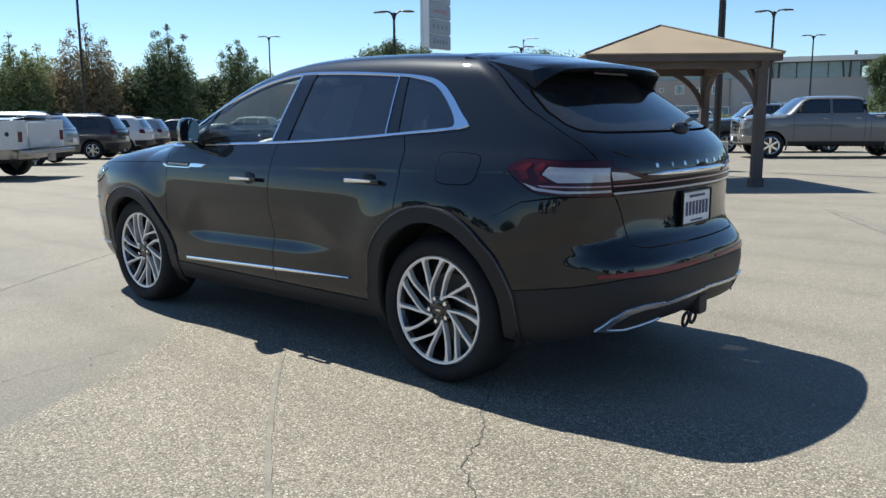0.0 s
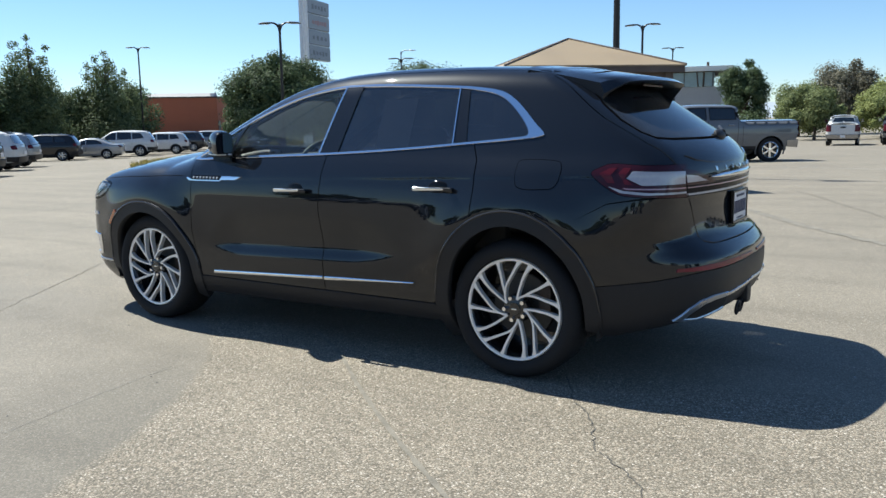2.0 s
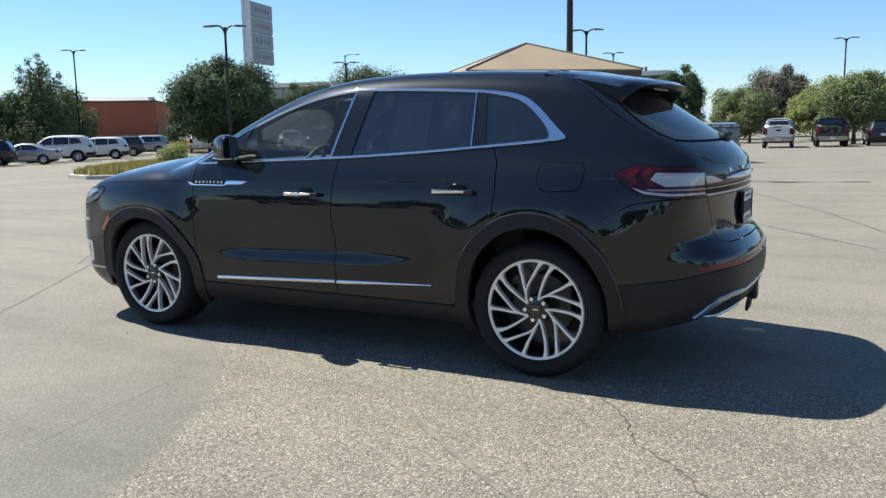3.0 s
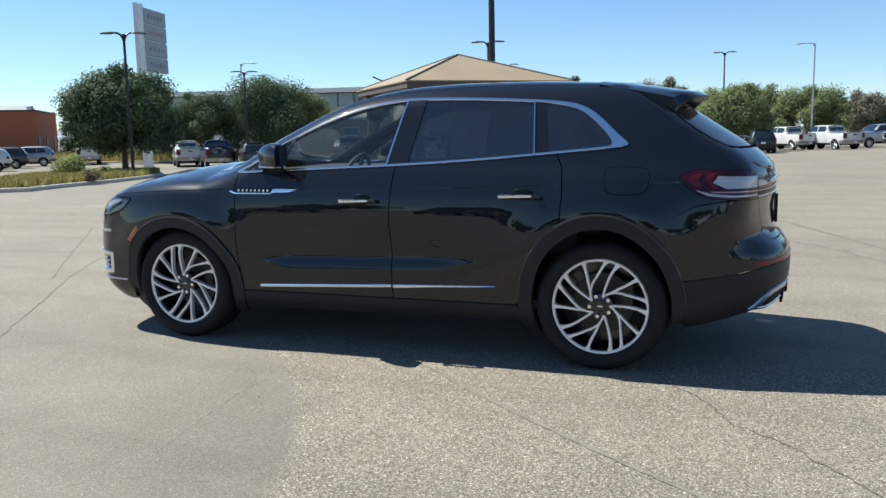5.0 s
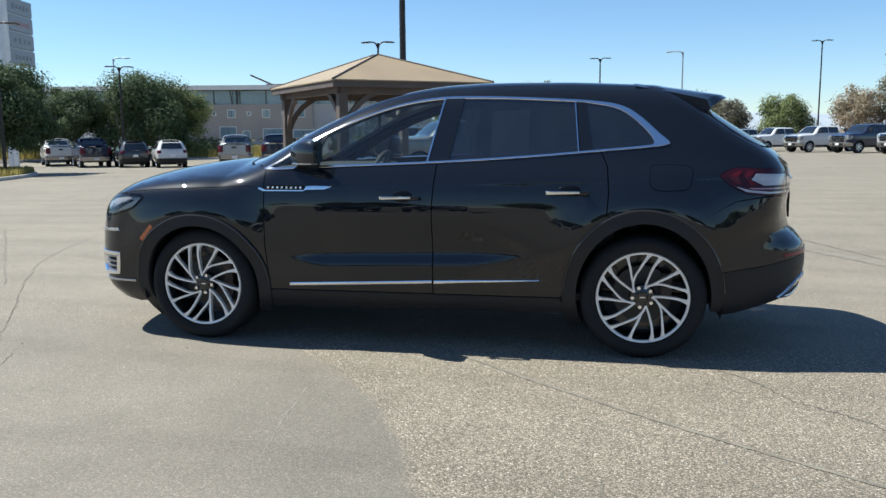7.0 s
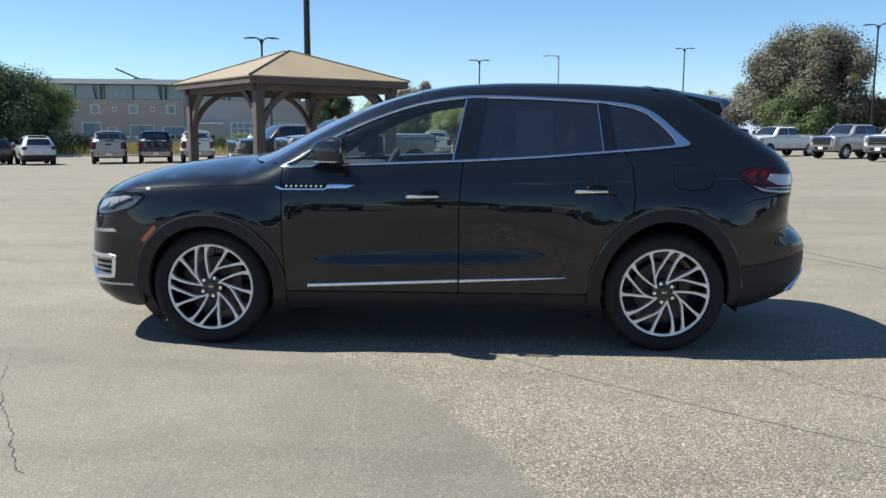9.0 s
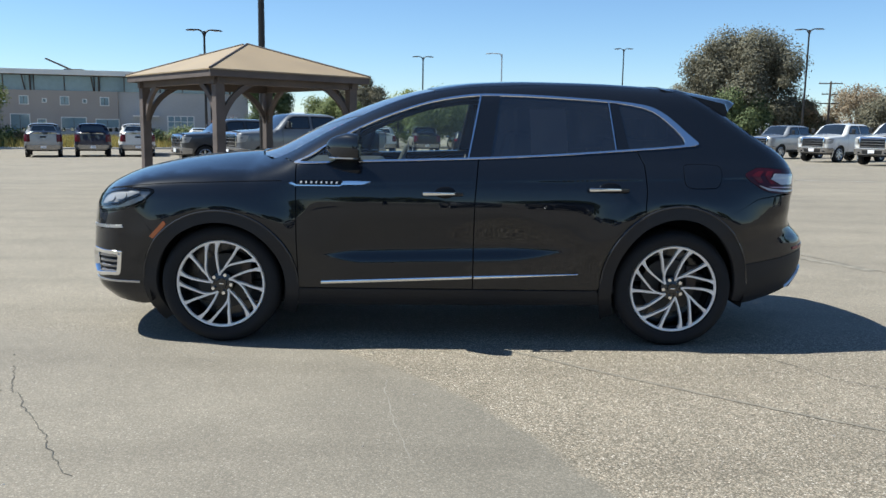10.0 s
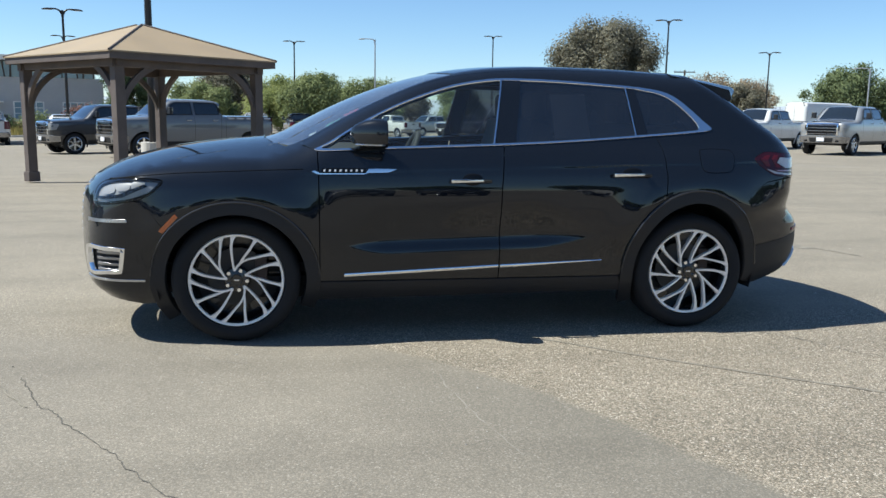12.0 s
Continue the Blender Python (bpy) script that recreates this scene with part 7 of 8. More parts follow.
HR = (-0.84, -0.54)
place_pickup("silver", M_PSILVER, "silver crew-cab pickup truck with a chrome bumper", 22.4, 26.0, HR)
place_pickup("white", M_PWHITE, "white crew-cab pickup truck with a chrome bumper", 22.4, 32.6, HR)
place_pickup("white", M_PWHITE, "white crew-cab pickup truck with a chrome bumper", 22.2, 38.0, HR)
place_pickup("silver", M_PSILVER, "silver crew-cab pickup truck with a chrome bumper", 22.0, 44.6, HR)
place_pickup("white", M_PWHITE, "white crew-cab pickup truck in a row of trucks", 20.0, 51.5, HR)
place_pickup("navy", M_PNAVY, "dark blue crew-cab pickup truck in a row of trucks", 18.6, 57.5, HR)
place_pickup("white", M_PWHITE, "white crew-cab pickup truck in a row of trucks", 16.6, 63.0, HR)
place_pickup("white", M_PWHITE, "white crew-cab pickup truck in a row of trucks", 14.6, 69.0, HR)
place_pickup("silver", M_PSILVER, "silver crew-cab pickup truck in a row of trucks", 12.6, 75.0, HR)
place_pickup("white", M_PWHITE, "white pickup truck parked with its tailgate outwards", 8.0, 70.0, (-0.55, 0.84))
place_pickup("white", M_PWHITE, "white pickup truck parked with its tailgate outwards", 4.9, 72.0, (-0.55, 0.84))
place_pickup("white", M_PWHITE, "white pickup truck parked with its tailgate outwards", -3.6, 57.0, (-0.10, 1.0))
place_pickup("black", M_PBLACK, "black pickup truck parked with its tailgate outwards", -0.4, 58.0, (-0.10, 1.0))
place_suv("black", M_PBLACK, "black suv parked beside a black pickup truck", 2.6, 59.0, (-0.10, 1.0))
place_pickup("silver", M_PSILVER, "silver-white pickup truck seen from its tailgate", -23.2, 44.6, (-0.40, 0.92))
place_pickup("navy", M_PNAVY, "dark blue pickup truck seen from its tailgate", -20.8, 45.8, (-0.38, 0.92))
place_pickup("white", M_PWHITE, "white pickup truck seen from its tailgate", -18.4, 46.6, (-0.36, 0.93))
place_pickup("charcoal", M_PDARK, "dark grey pickup truck parked beyond the grey truck", -8.4, 31.4, (-0.82, -0.57))
place_suv("white", M_PWHITE, "white suv parked beyond the silver truck", -14.2, 46.0, (-0.3, 0.95))
place_pickup("white", M_PWHITE, "white pickup truck parked below round trees", -39.5, 48.6, (-0.66, 0.75))
place_pickup("navy", M_PNAVY, "dark pickup truck parked below round trees", -34.2, 45.0, (-0.66, 0.75))
place_suv("charcoal", M_PDARK, "dark grey suv parked below round trees", -30.1, 43.4, (-0.62, 0.78))
place_suv("white", M_PWHITE, "white suv parked below round trees", -26.7, 42.2, (-0.58, 0.81))
place_pickup("white", M_PWHITE, "white pickup truck parked behind the planted island", -54.0, 53.4, (-0.70, 0.70))
# the row under the dark trees


def service_truck(m):
    """A white pickup whose bed carries a box body with tool lockers."""
    t = pickup(M_PWHITE, "white work truck with a steel service body and tool lockers", m)
    x0, x1 = 1.02, 3.22
    for sd in (-1, 1):
        b = bmesh.new()
        box(b, (x0 + x1) / 2, sd * 0.80, 1.06, x1 - x0, 0.46, 0.66, 0.025)
        side = part("locker_box", b, M_PWHITE, t, "white steel tool locker")
        for xa, xb, za, zb in ((1.08, 1.50, 0.80, 1.36), (1.54, 2.30, 1.10, 1.36), (2.38, 3.16, 0.80, 1.36)):
            b = bmesh.new()
            box(b, (xa + xb) / 2, sd * 1.035, (za + zb) / 2, xb - xa, 0.016, zb - za, 0.006)
            door = part("locker_door", b, M_PWHITE, side)
            b = bmesh.new()
            rod(b, (xb - 0.16, sd * 1.04, (za + zb) / 2), (xb - 0.16, sd * 1.052, (za + zb) / 2), 0.055, 0.050, 16)
            part("latch", b, M_CLAD, door)
        b = bmesh.new()
        box(b, x1 + 0.008, sd * 0.90, 1.02, 0.02, 0.14, 0.24, 0.008)
        part("tail_lamp", b, M_REDLENS, t)
    b = bmesh.new()
    box(b, (x0 + x1) / 2, 0, 0.80, x1 - x0, 1.20, 0.10, 0.01)
    box(b, x1 + 0.03, 0, 1.06, 0.04, 1.14, 0.56, 0.012)
    part("bed", b, M_PWHITE, t)
    b = bmesh.new()
    box(b, x1 + 0.16, 0, 0.66, 0.28, 1.96, 0.10, 0.015)
    box(b, x1 + 0.22, 0, 0.52, 0.12, 0.16, 0.20, 0.01)
    part("step_bumper", b, M_BUMPER, t, "steel step bumper with a hitch")
    return t


service_truck(at(-18.9, 2.9, -0.80, -0.60))
place_suv("silver", M_PSILVER, "silver suv parked behind a white truck", -25.0, 7.2, H_ROW)
place_suv("charcoal", M_PDARK, "dark grey suv with a red tail lamp", -28.1, 10.7, H_ROW)
place_suv("white", M_PWHITE, "white suv parked under dark trees", -33.4, 14.8, H_ROW)
place_suv("silver", M_PSILVER, "silver suv parked between a white and a black suv", -37.4, 18.0, H_ROW)
place_suv("black", M_PBLACK, "black suv parked under dark trees", -46.9, 26.8, H_ROW)
sedan = shell_vehicle("sedan", "silver sedan parked between suvs", "car", SALOON, M_PSILVER, at(-47.9, 30.8, *H_ROW), "cars parked under the trees", None, M_PSILVER, M_PSILVER)
place_suv("white", M_PWHITE, "large white suv parked beside a silver sedan", -50.4, 35.2, H_ROW).matrix_basis @= Matrix.Diagonal((1.13, 1.08, 1.12, 1))
place_suv("white", M_PWHITE, "white suv parked in a row", -51.4, 39.6, H_ROW)
place_suv("charcoal", M_PDARK, "dark grey suv parked in a row", -54.6, 44.2, H_ROW)
place_suv("silver", M_PSILVER, "silver suv parked in a row", -56.5, 48.8, H_ROW)
van = shell_vehicle("cargo_van", "white high-roof cargo van with a plain side", "van", VAN, M_PWHITE, at(33.4, 43.3, 0.978, 0.194), "")


# ---------------------------------------------------------------- trees and planting
def leaf_mesh(rng, blobs, n, size, squash=0.85):
    """Leaf quads scattered mostly on the outside of overlapping clumps. blobs: centre and radius."""
    C = np.array([b[0] for b in blobs])
    R = np.array([b[1] for b in blobs])
    pick = rng.choice(len(blobs), n, p=(R ** 2) / np.sum(R ** 2))
    d = rng.normal(size=(n, 3))
    d /= np.linalg.norm(d, axis=1, keepdims=True)
    rad = R[pick] * np.clip(rng.normal(0.90, 0.27, n), 0.15, 1.5)
    P = C[pick] + d * rad[:, None] * np.array([1, 1, squash])
    up = d * 1.1 + rng.normal(size=(n, 3)) * 0.42 + np.array([0, 0, 0.35])
    up /= np.linalg.norm(up, axis=1, keepdims=True)
    a = np.cross(up, rng.normal(size=(n, 3)))
    a /= np.linalg.norm(a, axis=1, keepdims=True)
    b = np.cross(up, a)
    s = size * rng.uniform(0.6, 1.4, n)[:, None]
    V = np.empty((n, 4, 3))
    V[:, 0] = P - a * s * 0.5
    V[:, 1] = P - b * s * 0.33 + up * s * 0.08
    V[:, 2] = P + a * s * 0.5
    V[:, 3] = P + b * s * 0.33 + up * s * 0.08
    F = np.arange(n * 4).reshape(n, 4)
    return V.reshape(-1, 3), F


def tree(x, y, top, r, leaves, seed, low=0.9, n=5000, size=0.26, lobes=26, name="tree", label="", spires=0, gaps=0.34):
    rng = np.random.default_rng(seed)
    z0 = gz(x, y)
    H = top - z0
    t = empty(name, pose(x, y, z0, 0, 0, rng.uniform(0, 360)), label, "tree", "trees round the lot")
    cz, hz = (H + low) / 2, (H - low) / 2
    blobs = []
    for j in range(spires):
        # upright leaders of unequal height, each a tapering stack of clumps
        a = 2.39996 * j + rng.uniform(-0.4, 0.4)
        f = 0.0 if j == 0 else rng.uniform(0.40, 0.85)
        tip = hz * (1.0 if j == 0 else rng.uniform(0.35, 0.92))
        for u in np.linspace(0.0, 1.0, 9):
            w = (1.0 - u) ** 0.8
            q = rng.uniform(-0.18, 0.18, 2) * r * (0.3 + w)
            br = r * (0.10 + 0.34 * w) * rng.uniform(0.75, 1.25)
            blobs.append(((r * f * math.cos(a) * (1 - 0.25 * u) + q[0], r * f * math.sin(a) * (1 - 0.25 * u) + q[1], cz - hz * 0.8 + u * (tip + hz * 0.8) - br * 0.5), br))
    for k in range(0 if spires else lobes):
        # lobes spread evenly over a dome that is flat below, a few of them inside
        u = (k + 0.5) / lobes
        h_ = 1.0 - 1.75 * u
        a = 2.39996 * k + rng.uniform(-0.4, 0.4)
        wide = math.sqrt(max(0.05, 1 - h_ * h_)) if h_ > 0 else 1.0 - 0.25 * h_ * h_
        spur = k % 4 == 1
        f = rng.uniform(0.2, 0.5) if k % 5 == 0 else rng.uniform(0.88, 1.04) if spur else rng.uniform(0.58, 0.82)
        p = (math.cos(a) * wide * f, math.sin(a) * wide * f, (h_ if h_ > 0 else h_ * 1.1) * (0.5 if k % 5 == 0 else 0.98 if spur else 0.78))
        br = min(r, hz) * gaps * rng.uniform(0.75, 1.35) * (0.62 if spur else 1.10)
        blobs.append(((p[0] * r, p[1] * r, cz + p[2] * hz), br))
    V, F = leaf_mesh(rng, blobs, int(n * 3.2), size * 0.86, 1.0 if spires else 0.85)
    mesh_ob("crown", V, F, leaves, t)
    b = bmesh.new()
    tr = max(0.07, 0.028 * H)
    lean = rng.uniform(-0.15, 0.15, 2)
    mid = (lean[0], lean[1], low + hz * 0.5)
    tube(b, [(0, 0, -0.05), (lean[0] * 0.3, lean[1] * 0.3, low * 0.6), mid, (lean[0] * 2, lean[1] * 2, cz + hz * 0.5)], [tr * 1.35, tr, tr * 0.7, tr * 0.25], 9)
    part("trunk", b, M_BARK, t, "", True)
    for c, br in blobs[:9]:
        b = bmesh.new()
        k = rng.uniform(0.5, 1.0)
        s = Vector((lean[0] * k, lean[1] * k, low * 0.7 + hz * 0.5 * k))
        e = Vector(c)
        m_ = (s + e) / 2 + Vector((0, 0, -0.1 * (e - s).length))
        tube(b, [s, m_, e], [tr * 0.42, tr * 0.28, tr * 0.10], 6)
        part("limb", b, M_BARK, t, "", True)
    return t


GREEN = "dark green broadleaf tree at the edge of the lot"
for k in range(10):
    tree(-67.5 + (k % 3) * 1.5, 17.0 + 3.6 * k, 4.2 + 0.5 * ((k * 7) % 4), 2.7, (L_DARK, L_MID, L_BROWN)[k % 3] if k < 5 else L_DARK, 300 + k, 0.2, 3800, 0.23, label="low green tree filling the edge of the lot")
tree(-29.2, 30.0, 4.85, 2.9, L_DARK, 1, 1.1, 22750, 0.16, 40, label="round full green tree in the planted island")
tree(-45.2, 59.0, 5.3, 3.5, L_DARK, 2, 1.0, 8750, 0.20, label="round green tree behind parked trucks")
tree(-40.6, 63.0, 6.8, 4.4, L_DARK, 3, 0.8, 12250, 0.21, 30, label="round dark green tree behind parked trucks")
tree(-39.0, 66.0, 5.4, 2.4, L_YELLOW, 4, 1.5, 4550, 0.20, label="thin yellow-green tree behind parked trucks")
tree(-49.0, 55.5, 4.6, 3.4, L_DARK, 5, 0.8, 7875, 0.20, label="round green tree behind parked trucks")
tree(-62.8, 22.9, 7.2, 3.0, L_MID, 6, 1.0, 8750, 0.21, spires=6, label=GREEN)
tree(-69.4, 27.8, 7.0, 3.0, L_YELLOW, 7, 1.0, 7875, 0.21, spires=6, label="yellow-green tree at the edge of the lot")
tree(-63.3, 29.1, 8.4, 3.5, L_BROWN, 8, 1.6, 9100, 0.20, 26, spires=6, label="thin tree with green and rust-brown leaves", gaps=0.30)
tree(-66.3, 32.5, 6.6, 2.8, L_BROWN, 9, 1.0, 7000, 0.20, spires=6, label="thin tree with green and rust-brown leaves")
tree(-62.8, 36.2, 8.8, 3.0, L_EDGE, 10, 0.8, 10500, 0.21, 26, spires=6, label=GREEN)
tree(-66.3, 39.4, 6.4, 2.6, L_MID, 11, 0.8, 7000, 0.21, spires=6, label=GREEN)
tree(-62.8, 43.5, 7.9, 2.9, L_EDGE, 12, 0.8, 9100, 0.21, 24, spires=6, label=GREEN)
tree(-68.0, 36.0, 5.2, 3.0, L_MID, 13, 0.5, 6125, 0.22, spires=6, label=GREEN)
tree(-66.0, 46.5, 5.4, 2.2, L_EDGE, 14, 0.8, 5250, 0.22, spires=6, label=GREEN)
tree(-70.0, 20.0, 6.0, 3.2, L_EDGE, 15, 0.6, 6125, 0.22, spires=6, label=GREEN)
tree(-70.0, 50.0, 4.0, 2.0, L_YELLOW, 16, 0.4, 3500, 0.20, label="yellow-green shrub tree by the orange store")
tree(-22.4, 112.2, 8.8, 3.0, L_DARK, 17, 0.6, 8750, 0.28, label="dense dark green tree beside the office")
tree(-8.8, 104.5, 7.4, 3.8, L_OAK, 18, 1.2, 7350, 0.28, 24, label="grey-green spreading tree behind the parked row", gaps=0.30)
tree(-12.0, 92.0, 4.6, 3.0, L_MID, 21, 0.4, 5600, 0.25, label="low green tree behind parked trucks")
tree(-2.2, 90.0, 5.2, 3.4, L_YELLOW, 22, 0.5, 6650, 0.25, label="yellow-green tree behind parked trucks")
tree(2.6, 92.0, 5.8, 3.4, L_MID, 23, 0.5, 6650, 0.25, label="green tree behind parked trucks")
tree(7.4, 82.0, 4.7, 3.9, L_MID, 24, 0.3, 9100, 0.24, 26, label="broad light green tree behind parked trucks")
tree(14.5, 103.6, 5.0, 2.8, L_OAK, 25, 0.8, 5600, 0.26, label="grey-green tree behind parked trucks")
tree(1.2, 84.0, 5.3, 2.3, L_MID, 26, 0.5, 5250, 0.24, label="green tree behind parked trucks")
tree(39.0, 98.0, 13.8, 8.0, L_OAK, 27, 1.4, 22000, 0.33, 64, label="large grey-green spreading oak tree", gaps=0.24)
tree(36.0, 92.0, 6.2, 4.0, L_EDGE, 28, 0.6, 6300, 0.30, label="green tree below a large oak")
tree(47.0, 98.0, 5.6, 3.6, L_BROWN, 29, 0.8, 4550, 0.30, label="small rust-brown tree beside a large oak")
tree(58.0, 106.0, 7.8, 4.2, L_BARE, 30, 1.2, 4025, 0.28, 26, label="thin autumn tree with few leaves", gaps=0.30)
tree(66.0, 108.0, 7.4, 4.0, L_BARE, 31, 1.0, 4550, 0.28, label="thin autumn tree with few leaves")
tree(29.0, 100.0, 6.0, 3.0, L_BARE, 32, 1.0, 2625, 0.26, label="thin autumn tree with few leaves")
tree(63.5, 83.2, 7.8, 4.4, L_EDGE, 33, 0.6, 7350, 0.30, label="green tree beyond the white van")
tree(70.0, 80.0, 6.6, 4.0, L_DARK, 34, 0.6, 6300, 0.30, label="dark green tree beyond the white van")
tree(54.0, 90.0, 5.6, 3.6, L_OAK, 35, 0.6, 5250, 0.28, label="grey-green tree beyond the white van")
tree(-8.4, 78.0, 3.9, 2.9, L_MID, 36, 0.4, 7000, 0.22, label="green tree behind the grey truck")
tree(-3.2, 82.0, 3.9, 2.8, L_YELLOW, 37, 0.4, 6300, 0.22, label="yellow-green tree behind the grey truck")
tree(0.8, 66.0, 4.7, 2.5, L_MID, 39, 0.6, 7350, 0.20, label="green tree behind the grey truck")
tree(22.0, 108.0, 5.4, 3.6, L_MID, 40, 0.4, 5250, 0.28, label="green tree behind parked trucks")


def shrub(x, y, r, h, leaves, seed, n=900, size=0.16, name="shrub", label="rounded green shrub on dry ground", z=None):
    rng = np.random.default_rng(seed)
    z0 = (gz(x, y) if z is None else z)
    s = empty(name, pose(x, y, z0, 0, 0, 0), label, "shrub", "shrubs of the planting")
    blobs = [((rng.uniform(-0.5, 0.5) * r, rng.uniform(-0.5, 0.5) * r, h * rng.uniform(0.35, 0.65)), min(r, h) * 0.52) for _ in range(9)]
    V, F = leaf_mesh(rng, blobs, n, size)
    V[:, 2] = np.maximum(V[:, 2], 0.0)
    mesh_ob("foliage", V, F, leaves, s)
    b = bmesh.new()
    rod(b, (0, 0, -0.05), (0, 0, h * 0.5), 0.05, 0.03, 6)
    part("stem", b, M_BARK, s)
    return s


def island(name, loop, label):
    """A planted island with a real kerb."""
    out = dens(loop, 1.0)
    o = empty(name, Matrix.Identity(4), label, "planter", "", "structure")
    inn = grow(out, -0.16)
    V, F = [], []
    n = len(out)
    for (px, py), (qx, qy) in zip(out, inn):
        z = gz(px, py)
        V += [(px, py, z - 0.1), (px, py, z + 0.13), (px * 0.85 + qx * 0.15, py * 0.85 + qy * 0.15, z + 0.15), (qx, qy, z + 0.15), (qx, qy, z - 0.05)]
    for i in range(n):
        j = (i + 1) % n
        for k in range(4):
            F.append((i * 5 + k, j * 5 + k, j * 5 + k + 1, i * 5 + k + 1))
    mesh_ob("kerb", V, F, M_CONC, o)
    cx, cy = np.mean([p[0] for p in inn]), np.mean([p[1] for p in inn])
    V = [(x, y, gz(x, y) + 0.11) for x, y in inn] + [(cx, cy, gz(cx, cy) + 0.25)]
    mesh_ob("soil", V, [(i, (i + 1) % n, n) for i in range(n)], M_SOIL, o)
    return inn


def grass(name, loop, n, h, seed, label, mat):
    rng = np.random.default_rng(seed)
    L = np.array(loop)
    lo, hi = L.min(0), L.max(0)
    P = rng.uniform(lo, hi, (n * 4, 2))
    P = P[in_loop(P, loop)][:n]
    z = ground_z(P[:, 0], P[:, 1]) + 0.12
    a = rng.uniform(0, 2 * math.pi, len(P))
    w = 0.05
    hh = h * rng.uniform(0.5, 1.3, len(P))
    lx, ly = rng.normal(0, 0.3, (2, len(P))) * hh
    V = np.empty((len(P), 3, 3))
    V[:, 0] = np.stack([P[:, 0] - w * np.cos(a), P[:, 1] - w * np.sin(a), z], 1)
    V[:, 1] = np.stack([P[:, 0] + w * np.cos(a), P[:, 1] + w * np.sin(a), z], 1)
    V[:, 2] = np.stack([P[:, 0] + lx, P[:, 1] + ly, z + hh], 1)
    return mesh_ob(name, V.reshape(-1, 3), np.arange(len(P) * 3).reshape(-1, 3), mat, None, label, kind="stuff", category="grass")


ISLE = [(-22.0, 15.0), (-20.7, 15.7), (-21.4, 17.3), (-22.0, 19.2), (-22.8, 22.0), (-23.7, 24.4), (-24.9, 27.0), (-26.6, 29.8), (-28.8, 32.2), (-31.2, 32.6), (-33.0, 30.0), (-31.5, 25.5), (-27.0, 19.5), (-24.0, 15.8)]
inner_isle = island("planted_island", ISLE, "planted island with a pale concrete kerb and dry grass")
grass("dry_grass", inner_isle, 14000, 0.28, 50, "yellow dry grass on the planted island", L_GRASS)
shrub(-28.6, 25.4, 0.90, 1.25, L_YELLOW, 51, 3600, 0.10, label="clipped round green shrub on the planted island", z=gz(-28.6, 25.4) + 0.1)
shrub(-22.4, 20.4, 0.40, 0.55, L_BROWN, 52, 500, 0.10, label="small brown shrub on the planted island", z=gz(-22.4, 20.4) + 0.1)
shrub(-26.0, 24.6, 0.7, 0.5, L_MID, 53, 700, 0.12, label="low green shrub on the planted island", z=gz(-26, 24.6) + 0.1)
FAR = [(-80.0, 53.0), (-62, 55.0), (-46.0, 57.5), (-31.0, 62.6), (-22.8, 67.3), (-17.0, 72.5), (-12.5, 78.0), (-12.5, 92.5), (-24, 94.0), (-42, 92.5), (-60, 86.0), (-80.0, 74.0)]
inner_far = island("planting_strip", FAR, "long planting strip with a pale kerb before the office")
grass("dry_grass", inner_far, 42000, 0.70, 54, "tall dry yellow grass of the planting strip", L_GRASS)
rs = random.Random(7)
for k in range(56):
    q = rs.random()
    x = -62 + 49 * q
    y = float(np.interp(x, [-78, -46, -31, -22.8, -17, -12.5], [56, 60, 65, 70, 76, 82])) + rs.uniform(0.5, 4.5)
    kind = rs.choice((L_MID, L_DARK, L_YELLOW, L_BROWN, L_MID))
    shrub(x, y, rs.uniform(0.8, 1.9), rs.uniform(0.9, 2.3), kind, 60 + k, 1100, 0.20, label="loose shrub in the planting strip before the office")
shrub(-19.6, 76.5, 2.0, 3.0, L_RUST, 130, 2200, 0.22, label="reddish-brown bushy shrub before the office wall")
shrub(-15.0, 79.0, 2.4, 2.8, L_DARK, 131, 2200, 0.22, label="dark green bushy shrub before the office wall")
ROCKY = [(-17.8, 47.6), (-15.2, 48.2), (-12.6, 49.0), (-11.0, 50.4), (-11.6, 52.0), (-14.5, 51.6), (-17.4, 50.4)]
island("rock_island", ROCKY, "small kerbed island with reddish rocks")
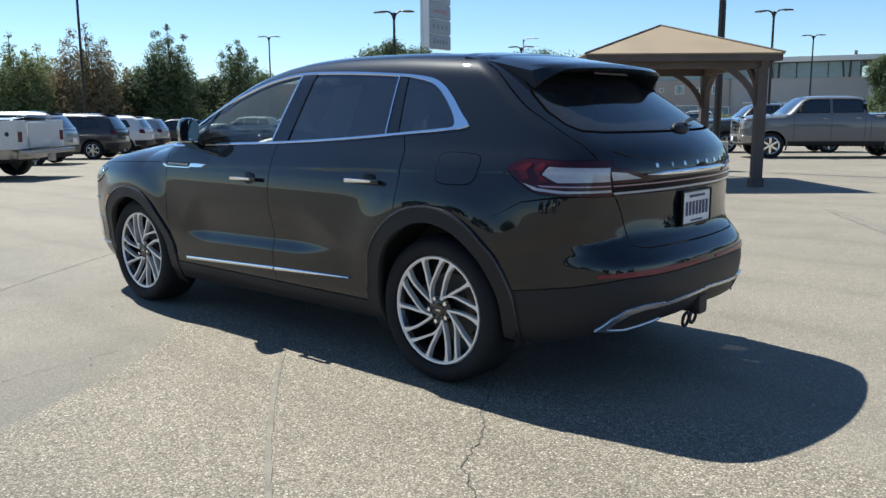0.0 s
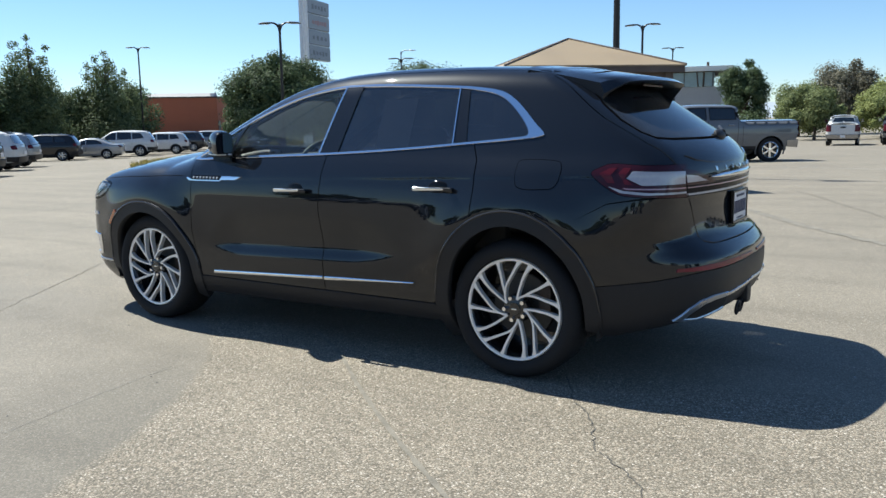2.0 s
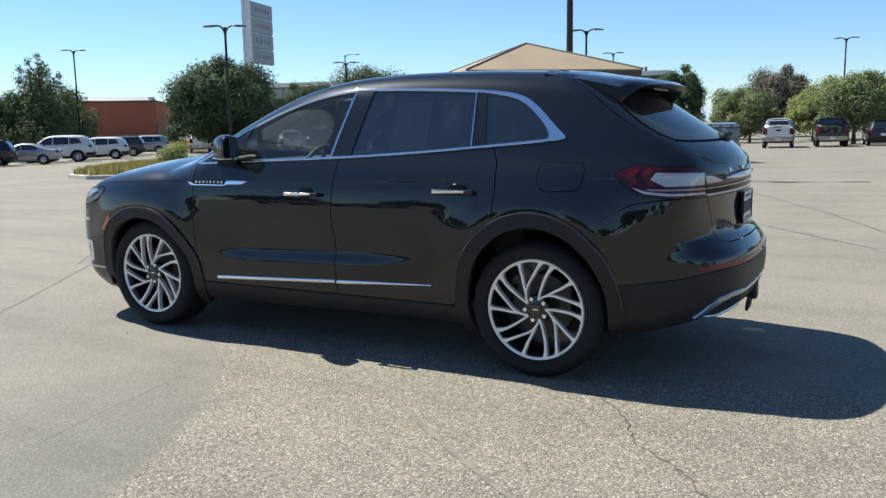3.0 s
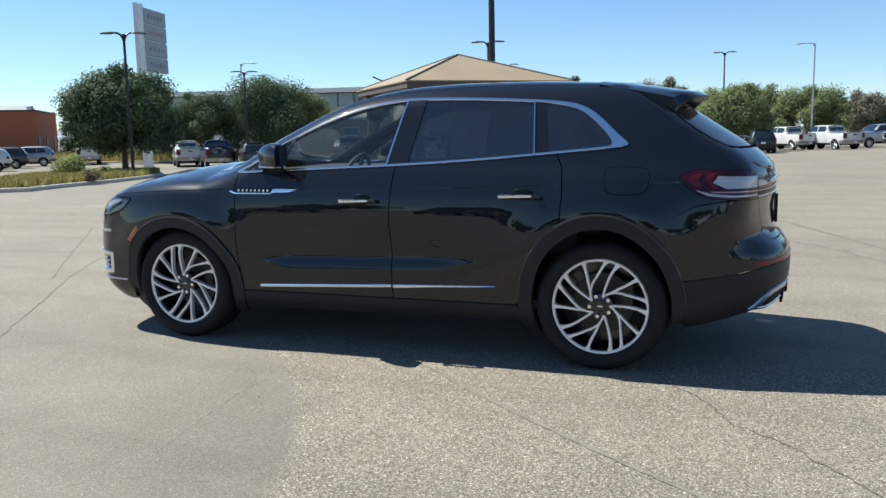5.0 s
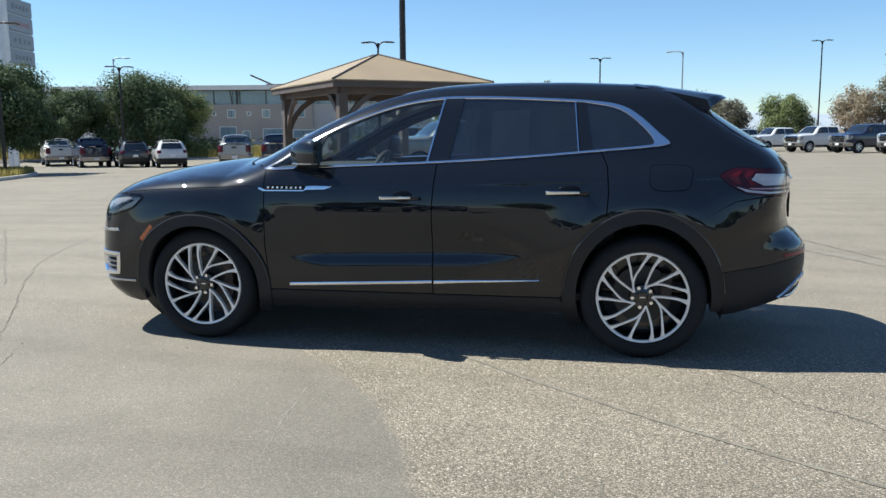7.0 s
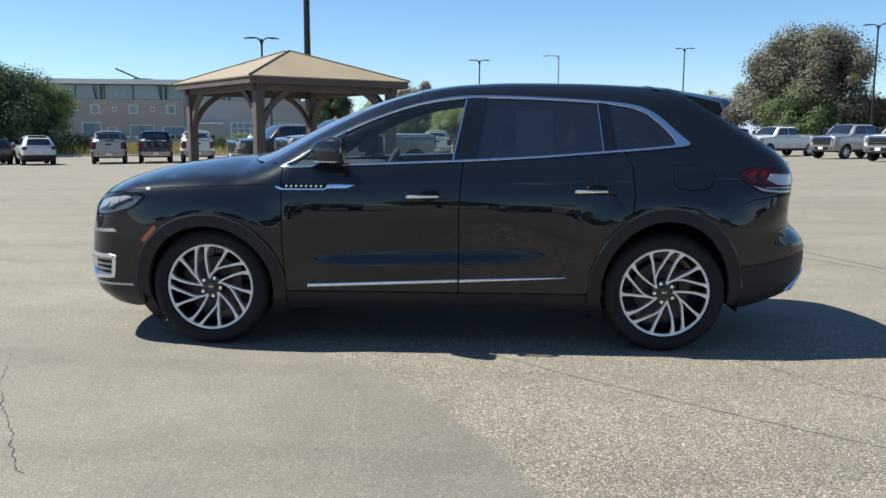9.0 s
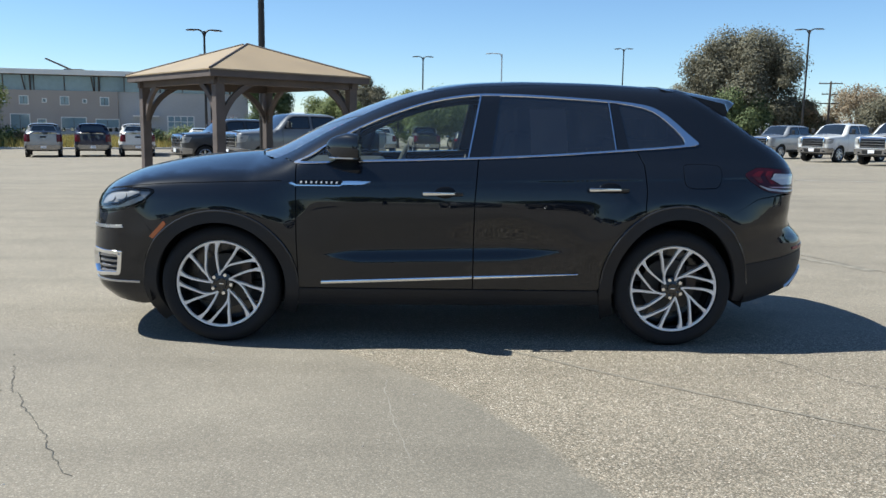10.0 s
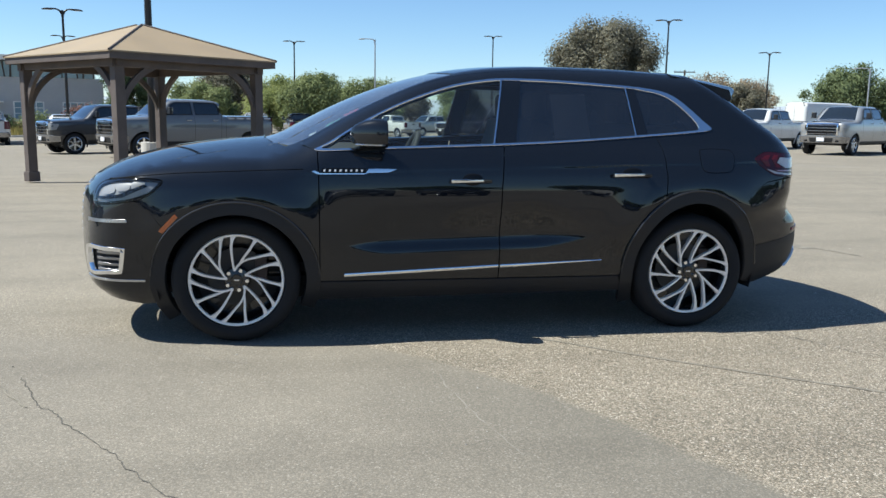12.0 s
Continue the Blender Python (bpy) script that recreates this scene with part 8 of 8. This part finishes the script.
for k in range(8):
    b = bmesh.new()
    bmesh.ops.create_icosphere(b, subdivisions=2, radius=0.46)
    for v in b.verts:
        v.co *= 0.8 + 0.35 * noise.noise(v.co * 2.1 + Vector((k * 3.0, 0, 0)))
        v.co.z *= 0.7
    ob = part("rock", b, M_ROCK, None, "reddish rock lying on a kerbed island", True)
    x, y = -16.6 + 0.65 * k, 48.9 + 0.26 * k + 0.5 * (k % 2)
    ob.matrix_basis = pose(x, y, gz(x, y) + 0.30, 0, 0, k * 50)
    tagged(ob, category="rock", group="rocks near the kerb")


def build_hills():
    n = 160
    V = []
    for i in range(n + 1):
        a = math.radians(-20 + 220 * i / n)
        h = 20 + 16 * noise.noise(Vector((a * 2.2, 3.0, 0))) + 7 * noise.noise(Vector((a * 9, 1.0, 0)))
        for d, z in ((900, -3), (1050, 0.6 * h), (1250, max(4, h)), (1500, 0.5 * h)):
            V.append((d * math.cos(a), d * math.sin(a), z))
    F = [(i * 4 + k, (i + 1) * 4 + k, (i + 1) * 4 + k + 1, i * 4 + k + 1) for i in range(n) for k in range(3)]
    # distance haze is mixed into the base colour: dry hills tinted pale blue-grey
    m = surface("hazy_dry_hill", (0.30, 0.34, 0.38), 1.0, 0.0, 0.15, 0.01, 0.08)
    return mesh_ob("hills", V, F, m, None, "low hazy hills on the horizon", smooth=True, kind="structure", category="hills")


build_hills()


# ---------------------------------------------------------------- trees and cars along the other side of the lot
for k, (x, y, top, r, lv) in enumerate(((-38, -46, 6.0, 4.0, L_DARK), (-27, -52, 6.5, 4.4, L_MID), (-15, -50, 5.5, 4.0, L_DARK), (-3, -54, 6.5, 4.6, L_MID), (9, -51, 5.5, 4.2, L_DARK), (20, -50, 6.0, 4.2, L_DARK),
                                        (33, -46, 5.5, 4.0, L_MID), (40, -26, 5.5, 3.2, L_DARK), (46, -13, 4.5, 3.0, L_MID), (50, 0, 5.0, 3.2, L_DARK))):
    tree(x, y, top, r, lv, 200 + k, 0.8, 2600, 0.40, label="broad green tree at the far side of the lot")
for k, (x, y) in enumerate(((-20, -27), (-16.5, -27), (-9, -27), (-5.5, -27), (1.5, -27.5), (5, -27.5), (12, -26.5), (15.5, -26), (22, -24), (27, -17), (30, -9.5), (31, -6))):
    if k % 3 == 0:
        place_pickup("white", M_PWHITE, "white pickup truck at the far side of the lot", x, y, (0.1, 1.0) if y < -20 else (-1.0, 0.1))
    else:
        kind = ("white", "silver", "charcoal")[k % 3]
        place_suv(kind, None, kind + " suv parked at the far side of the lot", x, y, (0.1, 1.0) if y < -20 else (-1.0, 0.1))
